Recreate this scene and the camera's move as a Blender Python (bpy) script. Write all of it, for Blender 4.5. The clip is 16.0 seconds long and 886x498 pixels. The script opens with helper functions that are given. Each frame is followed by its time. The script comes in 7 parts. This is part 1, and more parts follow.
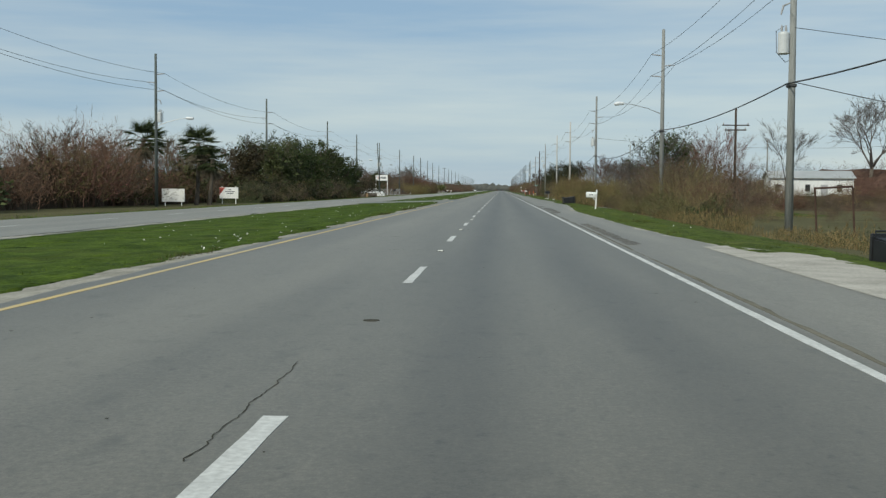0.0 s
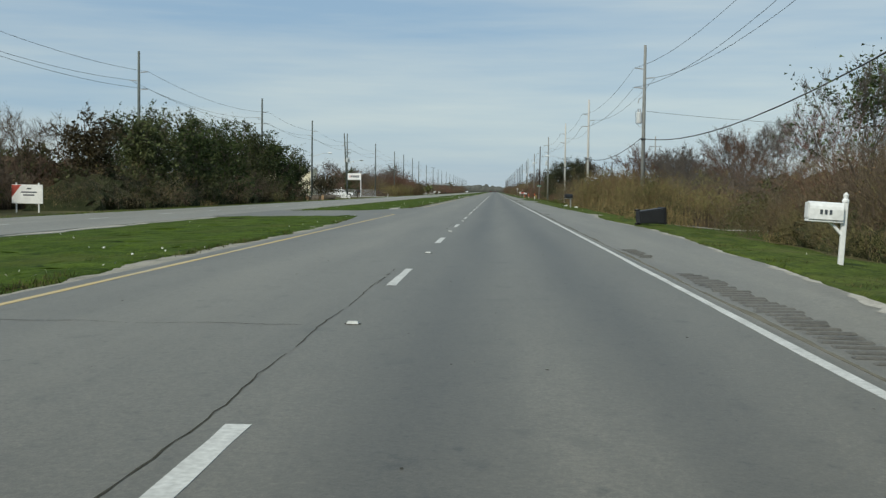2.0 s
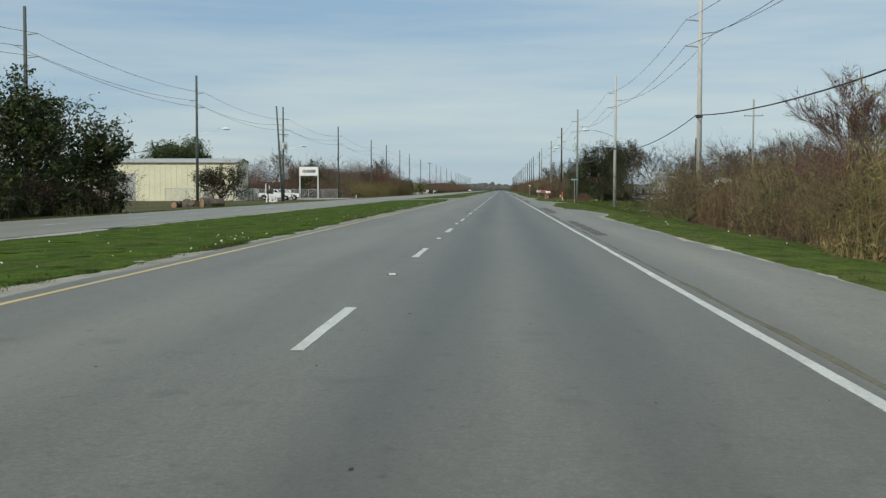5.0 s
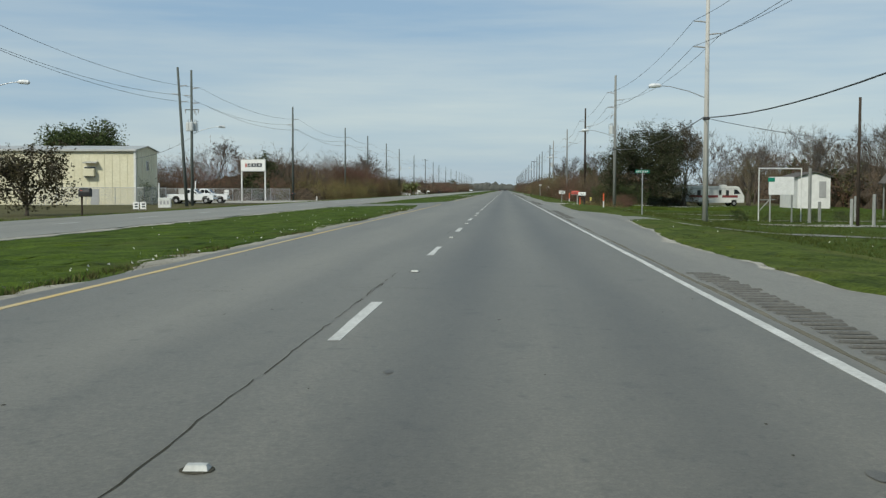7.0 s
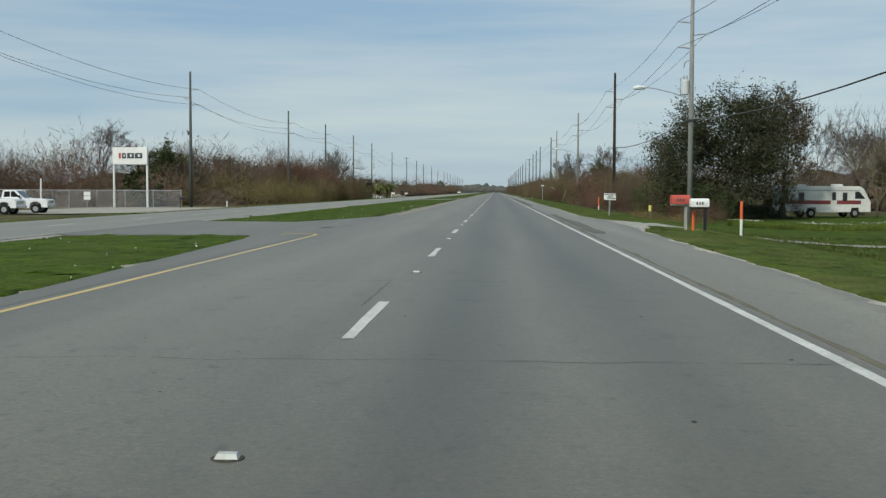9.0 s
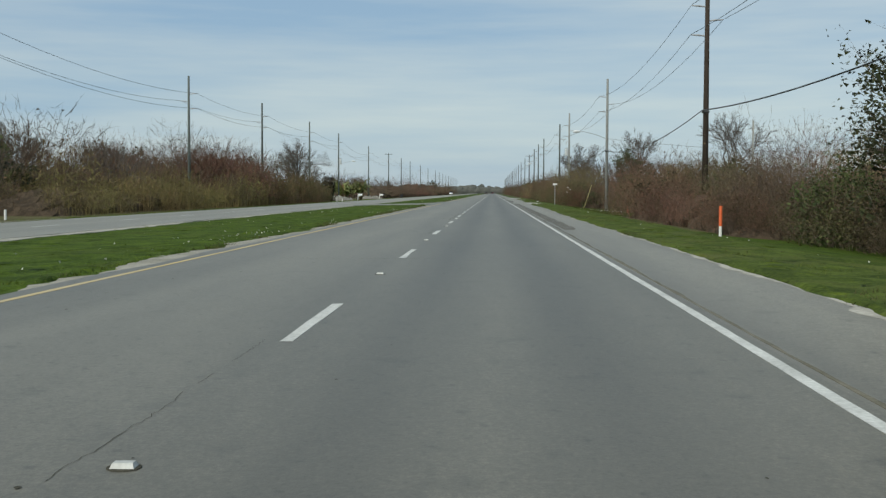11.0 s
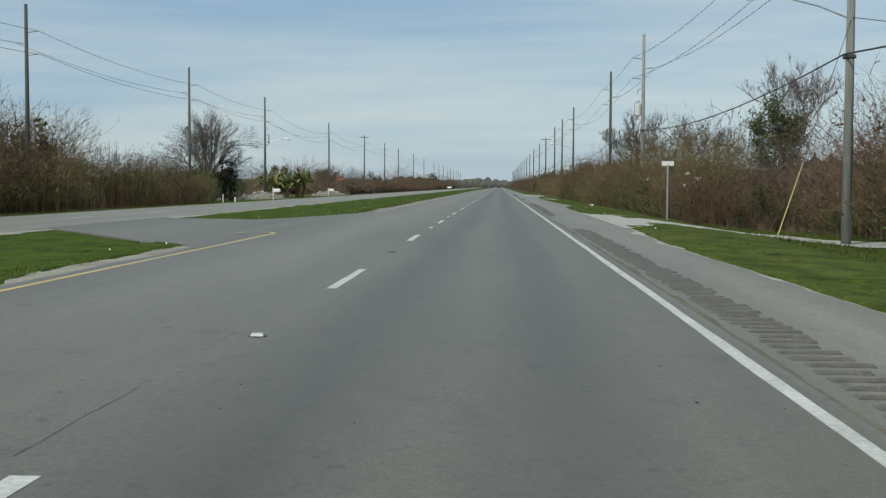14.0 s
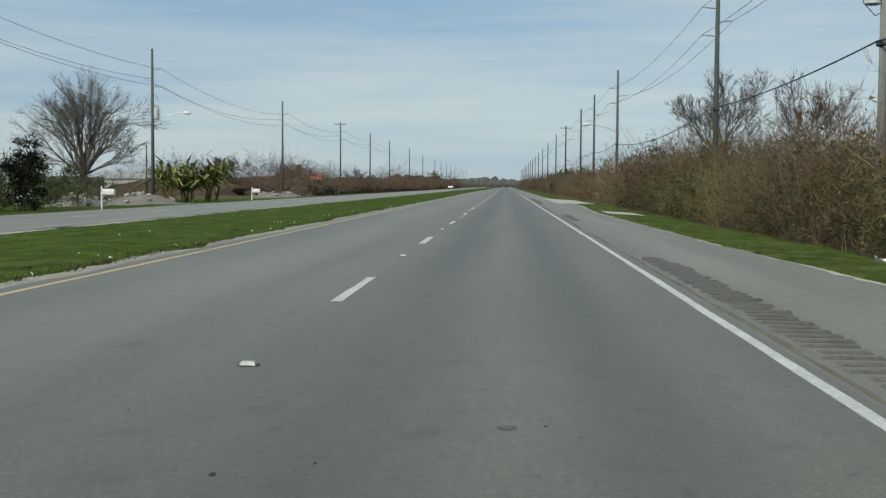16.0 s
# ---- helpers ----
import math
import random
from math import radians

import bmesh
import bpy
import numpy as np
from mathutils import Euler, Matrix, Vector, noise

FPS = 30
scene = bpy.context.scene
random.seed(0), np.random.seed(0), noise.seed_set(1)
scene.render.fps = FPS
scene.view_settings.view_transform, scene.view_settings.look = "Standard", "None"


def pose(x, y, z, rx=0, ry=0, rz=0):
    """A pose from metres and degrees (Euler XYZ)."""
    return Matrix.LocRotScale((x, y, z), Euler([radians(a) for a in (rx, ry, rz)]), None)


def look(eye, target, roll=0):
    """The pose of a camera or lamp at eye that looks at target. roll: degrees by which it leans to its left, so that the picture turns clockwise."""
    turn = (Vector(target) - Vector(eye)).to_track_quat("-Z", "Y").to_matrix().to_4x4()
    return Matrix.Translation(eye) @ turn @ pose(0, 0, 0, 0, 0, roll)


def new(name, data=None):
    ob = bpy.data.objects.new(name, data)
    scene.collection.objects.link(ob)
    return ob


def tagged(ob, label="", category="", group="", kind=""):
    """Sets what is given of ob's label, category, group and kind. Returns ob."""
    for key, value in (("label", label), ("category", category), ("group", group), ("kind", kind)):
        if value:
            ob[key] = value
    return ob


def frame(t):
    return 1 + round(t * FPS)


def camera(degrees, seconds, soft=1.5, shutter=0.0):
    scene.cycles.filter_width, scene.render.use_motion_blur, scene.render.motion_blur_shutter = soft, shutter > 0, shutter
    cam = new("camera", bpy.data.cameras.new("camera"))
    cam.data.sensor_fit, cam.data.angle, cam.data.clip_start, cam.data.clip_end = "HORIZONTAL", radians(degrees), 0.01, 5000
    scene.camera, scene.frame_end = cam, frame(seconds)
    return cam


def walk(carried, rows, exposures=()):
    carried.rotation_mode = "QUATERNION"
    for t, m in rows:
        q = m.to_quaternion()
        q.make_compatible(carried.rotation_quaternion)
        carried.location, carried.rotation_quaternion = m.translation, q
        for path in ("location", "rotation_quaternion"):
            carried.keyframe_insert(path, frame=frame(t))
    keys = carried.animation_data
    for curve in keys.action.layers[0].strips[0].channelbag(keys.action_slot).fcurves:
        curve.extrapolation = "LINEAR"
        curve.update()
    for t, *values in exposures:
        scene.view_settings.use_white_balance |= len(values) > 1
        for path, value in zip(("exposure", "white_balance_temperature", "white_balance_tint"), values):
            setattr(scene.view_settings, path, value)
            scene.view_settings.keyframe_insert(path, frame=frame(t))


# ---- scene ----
cam = camera(41.76, 16.0, soft=1.35)
PATH = [  # seconds, x, y, z, pitch, roll, yaw
    (0.0, -0.000, -0.14, 1.226, -2.941, -0.386, 2.837),
    (0.5, 0.009, 15.19, 1.226, -3.002, -0.337, 2.648),
    (1.0, 0.034, 30.50, 1.226, -3.035, -0.470, 2.696),
    (1.5, 0.065, 45.81, 1.226, -2.950, -0.708, 2.638),
    (2.0, 0.110, 61.03, 1.226, -2.873, -0.719, 2.537),
    (2.5, 0.163, 76.23, 1.226, -2.912, -0.551, 2.562),
    (3.0, 0.227, 91.51, 1.226, -2.988, -0.338, 2.673),
    (3.5, 0.293, 106.85, 1.226, -3.064, -0.221, 2.719),
    (4.0, 0.356, 122.20, 1.226, -2.932, -0.129, 2.824),
    (6.5, 0.252, 197.73, 1.226, -2.957, -0.074, 2.886),
    (7.0, 0.168, 212.88, 1.226, -2.943, -0.184, 3.027),
    (7.5, 0.077, 228.08, 1.226, -3.098, -0.251, 2.966),
    (8.0, 0.004, 243.27, 1.226, -3.008, -0.145, 2.693),
    (8.5, -0.016, 258.41, 1.226, -2.882, -0.246, 2.724),
    (9.0, 0.014, 273.56, 1.226, -2.851, -0.217, 2.587),
    (9.5, 0.118, 288.76, 1.226, -2.837, -0.222, 2.447),
    (10.0, 0.241, 304.04, 1.226, -2.745, -0.198, 2.366),
    (12.5, 0.710, 381.04, 1.226, -2.899, -0.216, 2.540),
    (13.0, 0.762, 396.65, 1.226, -2.820, -0.160, 2.620),
    (13.5, 0.786, 412.32, 1.226, -2.915, -0.291, 2.735),
    (14.0, 0.784, 427.93, 1.226, -3.103, -0.197, 2.750),
    (14.5, 0.759, 443.52, 1.226, -3.003, -0.087, 2.855),
    (15.0, 0.714, 459.16, 1.226, -3.046, -0.312, 2.914),
    (15.5, 0.649, 474.81, 1.226, -3.029, -0.301, 3.011),
    (16.0, 0.558, 490.46, 1.226, -3.139, -0.381, 3.117),
]
walk(cam, [(t, pose(x, y, z, 90 + p, r, w)) for t, x, y, z, p, r, w in PATH],
     exposures=[(0.0, 0.0, 6640, 2.8), (16.0, 0.0, 6640, 2.8)])

# ---------------------------------------------------------------- light
SUN_EL, SUN_AZ = radians(40), radians(212)  # azimuth: clockwise from +y, so the sun stands behind and to the left
sun_data = bpy.data.lights.new("sun", "SUN")
sun_data.energy, sun_data.angle, sun_data.color = 3.2, radians(3.0), (1.0, 0.95, 0.87)
sun = new("sun", sun_data)
sun_way = Vector((math.sin(SUN_AZ) * math.cos(SUN_EL), math.cos(SUN_AZ) * math.cos(SUN_EL), math.sin(SUN_EL)))
sun.matrix_world = look(sun_way * 200, (0, 0, 0))

world = bpy.data.worlds.new("world")
scene.world = world
world.use_nodes = True
wn, wl = world.node_tree.nodes, world.node_tree.links
wn.clear()
w_out, w_bg, w_sky = wn.new("ShaderNodeOutputWorld"), wn.new("ShaderNodeBackground"), wn.new("ShaderNodeTexSky")
w_sky.sky_type, w_sky.sun_disc = "NISHITA", False
w_sky.sun_elevation, w_sky.sun_rotation, w_sky.dust_density, w_sky.air_density = SUN_EL, SUN_AZ, 0.2, 1.0
w_bg.inputs[1].default_value = 0.103
w_co, w_map, w_noise, w_ramp, w_mix = (wn.new("ShaderNodeTexCoord"), wn.new("ShaderNodeMapping"), wn.new("ShaderNodeTexNoise"),
                                       wn.new("ShaderNodeValToRGB"), wn.new("ShaderNodeMixRGB"))
w_map.inputs["Scale"].default_value = (2.2, 2.2, 24.0)
w_map.inputs["Rotation"].default_value = (0, radians(2.5), 0)
w_noise.inputs["Scale"].default_value, w_noise.inputs["Detail"].default_value, w_noise.inputs["Roughness"].default_value = 1.0, 6, 0.55
w_ramp.color_ramp.elements[0].position, w_ramp.color_ramp.elements[1].position = 0.34, 0.66
w_ramp.color_ramp.elements[0].color, w_ramp.color_ramp.elements[1].color = (2.75, 4.05, 5.9, 1), (5.0, 5.7, 6.45, 1)
w_mix.inputs[0].default_value = 0.82
wl.new(w_co.outputs["Generated"], w_map.inputs[0])
wl.new(w_map.outputs[0], w_noise.inputs["Vector"])
wl.new(w_noise.outputs[0], w_ramp.inputs[0])
wl.new(w_ramp.outputs[0], w_mix.inputs[2])
wl.new(w_sky.outputs[0], w_mix.inputs[1])
wl.new(w_mix.outputs[0], w_bg.inputs[0])
wl.new(w_bg.outputs[0], w_out.inputs[0])

# ---------------------------------------------------------------- materials
def material(name, dark, light, scale=4.0, rough=0.8, metal=0.0, fine=30.0, bump=0.3, vary=0.0, stretch=(1, 1, 1), spot=0.5, grain=0.0):
    """Two noises, one coarse and one fine, between two colours; a fine relief; vary: how far Object Info's Random shifts the brightness."""
    m = bpy.data.materials.new(name)
    m.use_nodes = True
    n, l = m.node_tree.nodes, m.node_tree.links
    b = n["Principled BSDF"]
    co, mp = n.new("ShaderNodeTexCoord"), n.new("ShaderNodeMapping")
    mp.inputs["Scale"].default_value = stretch
    l.new(co.outputs["Object"], mp.inputs[0])
    a, f = n.new("ShaderNodeTexNoise"), n.new("ShaderNodeTexNoise")
    for t, sc in ((a, scale), (f, fine)):
        t.inputs["Scale"].default_value, t.inputs["Detail"].default_value = sc, 4
        l.new(mp.outputs[0], t.inputs["Vector"])
    add = n.new("ShaderNodeMixRGB")
    add.inputs[0].default_value = spot
    l.new(a.outputs[0], add.inputs[1])
    l.new(f.outputs[0], add.inputs[2])
    ramp = n.new("ShaderNodeValToRGB")
    ramp.color_ramp.elements[0].position, ramp.color_ramp.elements[1].position = 0.33, 0.67
    ramp.color_ramp.elements[0].color, ramp.color_ramp.elements[1].color = (*dark, 1), (*light, 1)
    l.new(add.outputs[0], ramp.inputs[0])
    out = ramp.outputs[0]
    if vary:
        info, mr, hsv = n.new("ShaderNodeObjectInfo"), n.new("ShaderNodeMapRange"), n.new("ShaderNodeHueSaturation")
        mr.inputs[3].default_value, mr.inputs[4].default_value = 1 - vary, 1 + vary
        l.new(info.outputs["Random"], mr.inputs[0])
        l.new(mr.outputs[0], hsv.inputs["Value"])
        l.new(out, hsv.inputs["Color"])
        out = hsv.outputs[0]
    l.new(out, b.inputs["Base Color"])
    b.inputs["Roughness"].default_value, b.inputs["Metallic"].default_value = rough, metal
    b.inputs["Specular IOR Level"].default_value = 0.5 if rough < 0.75 else 0.08
    b.inputs["Diffuse Roughness"].default_value = grain
    if bump:
        bp = n.new("ShaderNodeBump")
        bp.inputs["Strength"].default_value, bp.inputs["Distance"].default_value = bump, 0.02
        l.new(f.outputs[0], bp.inputs["Height"])
        l.new(bp.outputs[0], b.inputs["Normal"])
    return m


def leafy(name, dark, light, vary=0.2, rough=0.6, patch=0.0, hue=0.0):
    """Leaves, twigs and blades: each island has its own shade."""
    m = bpy.data.materials.new(name)
    m.use_nodes = True
    n, l = m.node_tree.nodes, m.node_tree.links
    b = n["Principled BSDF"]
    geo, ramp = n.new("ShaderNodeNewGeometry"), n.new("ShaderNodeValToRGB")
    ramp.color_ramp.elements[0].color, ramp.color_ramp.elements[1].color = (*dark, 1), (*light, 1)
    l.new(geo.outputs["Random Per Island"], ramp.inputs[0])
    info, mr, hsv = n.new("ShaderNodeObjectInfo"), n.new("ShaderNodeMapRange"), n.new("ShaderNodeHueSaturation")
    mr.inputs[3].default_value, mr.inputs[4].default_value = 1 - vary, 1 + vary
    l.new(info.outputs["Random"], mr.inputs[0])
    l.new(mr.outputs[0], hsv.inputs["Value"])
    if hue:
        hr, white = n.new("ShaderNodeMapRange"), n.new("ShaderNodeTexWhiteNoise")
        white.noise_dimensions = "1D"
        hr.inputs[3].default_value, hr.inputs[4].default_value = 0.5 - hue, 0.5 + hue
        l.new(info.outputs["Random"], white.inputs["W"])
        l.new(white.outputs["Value"], hr.inputs[0])
        l.new(hr.outputs[0], hsv.inputs["Hue"])
    l.new(ramp.outputs[0], hsv.inputs["Color"])
    if patch:
        co, t, pr, mul = n.new("ShaderNodeTexCoord"), n.new("ShaderNodeTexNoise"), n.new("ShaderNodeMapRange"), n.new("ShaderNodeMath")
        t.inputs["Scale"].default_value, t.inputs["Detail"].default_value = 0.45, 3
        pr.inputs[1].default_value, pr.inputs[2].default_value, pr.inputs[3].default_value, pr.inputs[4].default_value = 0.3, 0.7, 1 - patch, 1 + patch
        mul.operation = "MULTIPLY"
        l.new(co.outputs["Object"], t.inputs["Vector"])
        l.new(t.outputs[0], pr.inputs[0])
        l.new(pr.outputs[0], mul.inputs[0])
        l.new(mr.outputs[0], mul.inputs[1])
        l.new(mul.outputs[0], hsv.inputs["Value"])
    l.new(hsv.outputs[0], b.inputs["Base Color"])
    b.inputs["Roughness"].default_value = rough
    b.inputs["Specular IOR Level"].default_value = 0.1
    return m


def asphalt(name, base, warm, tracks):
    """Worn asphalt: stone grain, patches, and long tyre-worn bands along y at the given x places (x, half width, amount)."""
    m = bpy.data.materials.new(name)
    m.use_nodes = True
    n, l = m.node_tree.nodes, m.node_tree.links
    b = n["Principled BSDF"]
    co = n.new("ShaderNodeTexCoord")
    sep = n.new("ShaderNodeSeparateXYZ")
    l.new(co.outputs["Object"], sep.inputs[0])

    def noise_at(scale, stretch=(1, 1, 1), detail=5):
        mp, t = n.new("ShaderNodeMapping"), n.new("ShaderNodeTexNoise")
        mp.inputs["Scale"].default_value = stretch
        t.inputs["Scale"].default_value, t.inputs["Detail"].default_value = scale, detail
        l.new(co.outputs["Object"], mp.inputs[0])
        l.new(mp.outputs[0], t.inputs["Vector"])
        return t.outputs[0]

    def math_node(op, a, c):
        k = n.new("ShaderNodeMath")
        k.operation = op
        for i, v in enumerate((a, c)):
            if isinstance(v, (int, float)):
                k.inputs[i].default_value = v
            else:
                l.new(v, k.inputs[i])
        return k.outputs[0]

    wob = math_node("MULTIPLY", math_node("SUBTRACT", noise_at(1.0, (0.3, 0.05, 0.3)), 0.5), 0.5)
    xw = math_node("ADD", sep.outputs[0], wob)
    total = math_node("MULTIPLY", math_node("SUBTRACT", noise_at(1.2, (1, 0.07, 1)), 0.5), 0.45)
    total = math_node("ADD", total, math_node("MULTIPLY", math_node("SUBTRACT", noise_at(5.0, (1, 0.35, 1)), 0.5), 0.22))
    total = math_node("ADD", total, math_node("MULTIPLY", math_node("SUBTRACT", noise_at(17.0, (1, 0.9, 1), 4), 0.5), 0.5))
    total = math_node("ADD", total, math_node("MULTIPLY", math_node("SUBTRACT", noise_at(42.0, (1, 0.7, 1), 2), 0.5), 0.6))
    total = math_node("ADD", total, math_node("MULTIPLY", math_node("SUBTRACT", noise_at(120.0, (1, 0.9, 1), 1), 0.5), 0.6))
    for scale, cut, depth in ((2.3, 0.62, -1.6), (8.0, 0.63, -2.4), (24.0, 0.65, -2.4)):  # drips, pits and lost stones
        total = math_node("ADD", total, math_node("MULTIPLY", math_node("MAXIMUM", math_node("SUBTRACT", noise_at(scale, (1, 0.7, 1), 2), cut), 0.0), depth))
    for x, half, amount in tracks:
        d = math_node("DIVIDE", math_node("SUBTRACT", xw, x), half)
        bell = math_node("POWER", 2.718, math_node("MULTIPLY", math_node("MULTIPLY", d, d), -1.0))
        total = math_node("ADD", total, math_node("MULTIPLY", bell, amount))
    ramp = n.new("ShaderNodeValToRGB")
    e = ramp.color_ramp.elements
    e[0].position, e[0].color = 0.0, (*[c * 0.45 for c in base], 1)
    e[1].position, e[1].color = 1.0, (*[c * 1.55 for c in warm], 1)
    mid = e.new(0.5)
    mid.color = (*base, 1)
    l.new(math_node("ADD", total, 0.5), ramp.inputs[0])
    l.new(ramp.outputs[0], b.inputs["Base Color"])
    b.inputs["Roughness"].default_value = 0.5
    b.inputs["Diffuse Roughness"].default_value = 1.0
    b.inputs["Specular IOR Level"].default_value = 0.5
    bp = n.new("ShaderNodeBump")
    bp.inputs["Strength"].default_value, bp.inputs["Distance"].default_value = 0.2, 0.006
    l.new(noise_at(60.0, (1, 0.5, 1), 2), bp.inputs["Height"])
    l.new(bp.outputs[0], b.inputs["Normal"])
    return m


LANES = asphalt("worn lane asphalt", (0.091, 0.086, 0.068), (0.116, 0.108, 0.086),
                [(-3.2, 1.7, 0.24), (-0.33, 0.4, -0.2), (0.45, 0.3, 0.05), (1.3, 0.42, -0.18), (-2.2, 0.35, -0.06), (-4.0, 0.35, -0.05)])
SHOULDER = asphalt("grey shoulder asphalt", (0.117, 0.11, 0.088), (0.158, 0.148, 0.118), [(3.9, 0.5, 0.1), (2.75, 0.2, -0.1)])
FAR_LANES = asphalt("pale worn asphalt", (0.165, 0.155, 0.124), (0.2, 0.188, 0.15), [(-18.0, 0.7, -0.1), (-21.3, 0.7, -0.1)])
CROSSING = asphalt("grey crossing asphalt", (0.099, 0.092, 0.072), (0.127, 0.118, 0.094), [(-10.0, 1.2, 0.08), (-7.0, 0.5, -0.06)])
CRACK = material("dirt-filled crack", (0.036, 0.034, 0.026), (0.085, 0.08, 0.062), 6, 0.9)
WHITE_LINE = material("worn white road paint", (0.36, 0.355, 0.325), (0.66, 0.655, 0.61), 1.2, 0.7, fine=22, bump=0.2)
YELLOW_LINE = material("worn yellow road paint", (0.4, 0.35, 0.24), (0.6, 0.41, 0.12), 0.3, 0.7, fine=22, bump=0.2)
GRAVEL = material("pale sandy gravel", (0.206, 0.198, 0.175), (0.381, 0.366, 0.325), 1.2, 0.95, fine=20, bump=0.5, grain=0.6)
EDGE_DIRT = material("sandy dirt and broken asphalt", (0.174, 0.162, 0.133), (0.377, 0.355, 0.297), 1.0, 0.95, fine=16, bump=0.6)
SHELL = material("white crushed shell", (0.3, 0.29, 0.262), (0.5, 0.485, 0.445), 1.4, 0.95, fine=18, bump=0.6)
CONCRETE = material("weathered concrete", (0.25, 0.24, 0.215), (0.4, 0.385, 0.34), 0.8, 0.9, fine=14)
def sward(name, deep, fresh, straw):
    """Grass seen from low down: deep and fresh green in patches and tufts, with some straw."""
    m = material(name, deep, fresh, 1.1, 0.95, fine=13, bump=1.0)
    n, l = m.node_tree.nodes, m.node_tree.links
    b = n["Principled BSDF"]
    now = b.inputs["Base Color"].links[0].from_socket
    now.node.color_ramp.elements[0].position, now.node.color_ramp.elements[1].position = 0.37, 0.63
    co, t, ramp, mix = n.new("ShaderNodeTexCoord"), n.new("ShaderNodeTexNoise"), n.new("ShaderNodeMapRange"), n.new("ShaderNodeMixRGB")
    t.inputs["Scale"].default_value, t.inputs["Detail"].default_value = 0.3, 5
    ramp.inputs[1].default_value, ramp.inputs[2].default_value, ramp.inputs[4].default_value = 0.52, 0.74, 0.6
    mix.inputs[2].default_value = (*straw, 1)
    l.new(co.outputs["Object"], t.inputs["Vector"])
    l.new(t.outputs[0], ramp.inputs[0])
    l.new(ramp.outputs[0], mix.inputs[0])
    l.new(now, mix.inputs[1])
    l.new(mix.outputs[0], b.inputs["Base Color"])
    return m


GRASS_SOIL = sward("green grass sward", (0.02, 0.037, 0.004), (0.078, 0.117, 0.014), (0.07, 0.077, 0.02))
DULL_SOIL = sward("olive roadside grass", (0.027, 0.041, 0.007), (0.093, 0.124, 0.021), (0.12, 0.115, 0.042))
DRY_SOIL = material("dry weedy ground", (0.05, 0.05, 0.022), (0.13, 0.115, 0.055), 0.2, 0.95, fine=5, bump=1.0)
BLADES = leafy("grass blades", (0.052, 0.08, 0.013), (0.122, 0.158, 0.034), 0.1, 1.0, 0.4)
FLOWERS = leafy("white clover heads", (0.6, 0.6, 0.55), (0.8, 0.8, 0.75))
DRY_BLADES = leafy("dry straw weeds", (0.1, 0.075, 0.035), (0.28, 0.21, 0.1))
WOOD_GREY = material("weathered grey pole wood", (0.163, 0.171, 0.162), (0.343, 0.347, 0.328), 3, 0.9, fine=18, stretch=(3, 3, 0.15), vary=0.2)
# darker green-grey copy: shade on left and distant poles is put into the colour
WOOD_GREEN = material("greenish treated pole wood", (0.06, 0.07, 0.066), (0.135, 0.15, 0.14), 3, 0.9, fine=18, stretch=(3, 3, 0.15), vary=0.2)
WOOD_DARK = material("creosoted dark pole wood", (0.035, 0.028, 0.022), (0.08, 0.062, 0.05), 3, 0.85, fine=18, stretch=(3, 3, 0.15), vary=0.2)
WOOD_PALE = material("pale concrete-grey pole wood", (0.351, 0.338, 0.315), (0.546, 0.533, 0.496), 3, 0.9, fine=18, stretch=(3, 3, 0.15))
STEEL = material("galvanised steel", (0.3, 0.31, 0.32), (0.5, 0.5, 0.5), 6, 0.5, 0.7, bump=0.1)
CAN_GREY = material("pale grey painted can", (0.45, 0.47, 0.47), (0.6, 0.62, 0.62), 3, 0.5)
CERAMIC = material("grey porcelain", (0.28, 0.28, 0.28), (0.4, 0.4, 0.4), 5, 0.35)
WIRE = material("dark weathered wire", (0.03, 0.03, 0.03), (0.06, 0.06, 0.06), 5, 0.6, bump=0)
BARK = material("grey-brown bark", (0.06, 0.05, 0.04), (0.17, 0.145, 0.115), 3, 0.95, fine=14, stretch=(2, 2, 0.4), bump=0.8)
TWIG_BROWN = leafy("brown bare twigs", (0.068, 0.054, 0.038), (0.171, 0.133, 0.094), 0.38, hue=0.03)
TWIG_RED = leafy("reddish bare twigs", (0.084, 0.050, 0.036), (0.195, 0.110, 0.079), 0.32, hue=0.02)
TWIG_GREY = leafy("grey bare twigs", (0.066, 0.058, 0.050), (0.140, 0.123, 0.108))
TWIG_TAN = leafy("straw-brown stems and vines", (0.096, 0.081, 0.039), (0.240, 0.195, 0.096), 0.3, hue=0.02)
LEAF_STRAW = leafy("yellow-olive withered leaves", (0.063, 0.057, 0.020), (0.171, 0.151, 0.054), 0.3, hue=0.02)
LEAF_DEAD = leafy("dead russet leaves", (0.066, 0.049, 0.027), (0.205, 0.146, 0.076), 0.3, hue=0.03)
LEAF_RED = leafy("dull russet leaves", (0.083, 0.044, 0.030), (0.209, 0.110, 0.074), 0.3, hue=0.02)
LEAF_BRAMBLE = leafy("brown-olive bramble leaves", (0.033, 0.029, 0.014), (0.111, 0.091, 0.047), 0.3, hue=0.04)
LEAF_OLIVE = leafy("olive winter leaves", (0.034, 0.041, 0.016), (0.101, 0.108, 0.044), 0.25, hue=0.03)
LEAF_GREEN = leafy("dark evergreen leaves", (0.022, 0.035, 0.013), (0.080, 0.103, 0.037))
REED = leafy("tall golden reeds", (0.083, 0.065, 0.029), (0.227, 0.182, 0.081), 0.25, hue=0.02)
REED_STALK = leafy("brown reed stalks", (0.075, 0.055, 0.029), (0.215, 0.153, 0.081), 0.3, hue=0.02)
REED_LEAF = leafy("olive reed leaves", (0.078, 0.073, 0.026), (0.208, 0.185, 0.072), 0.25, hue=0.02)
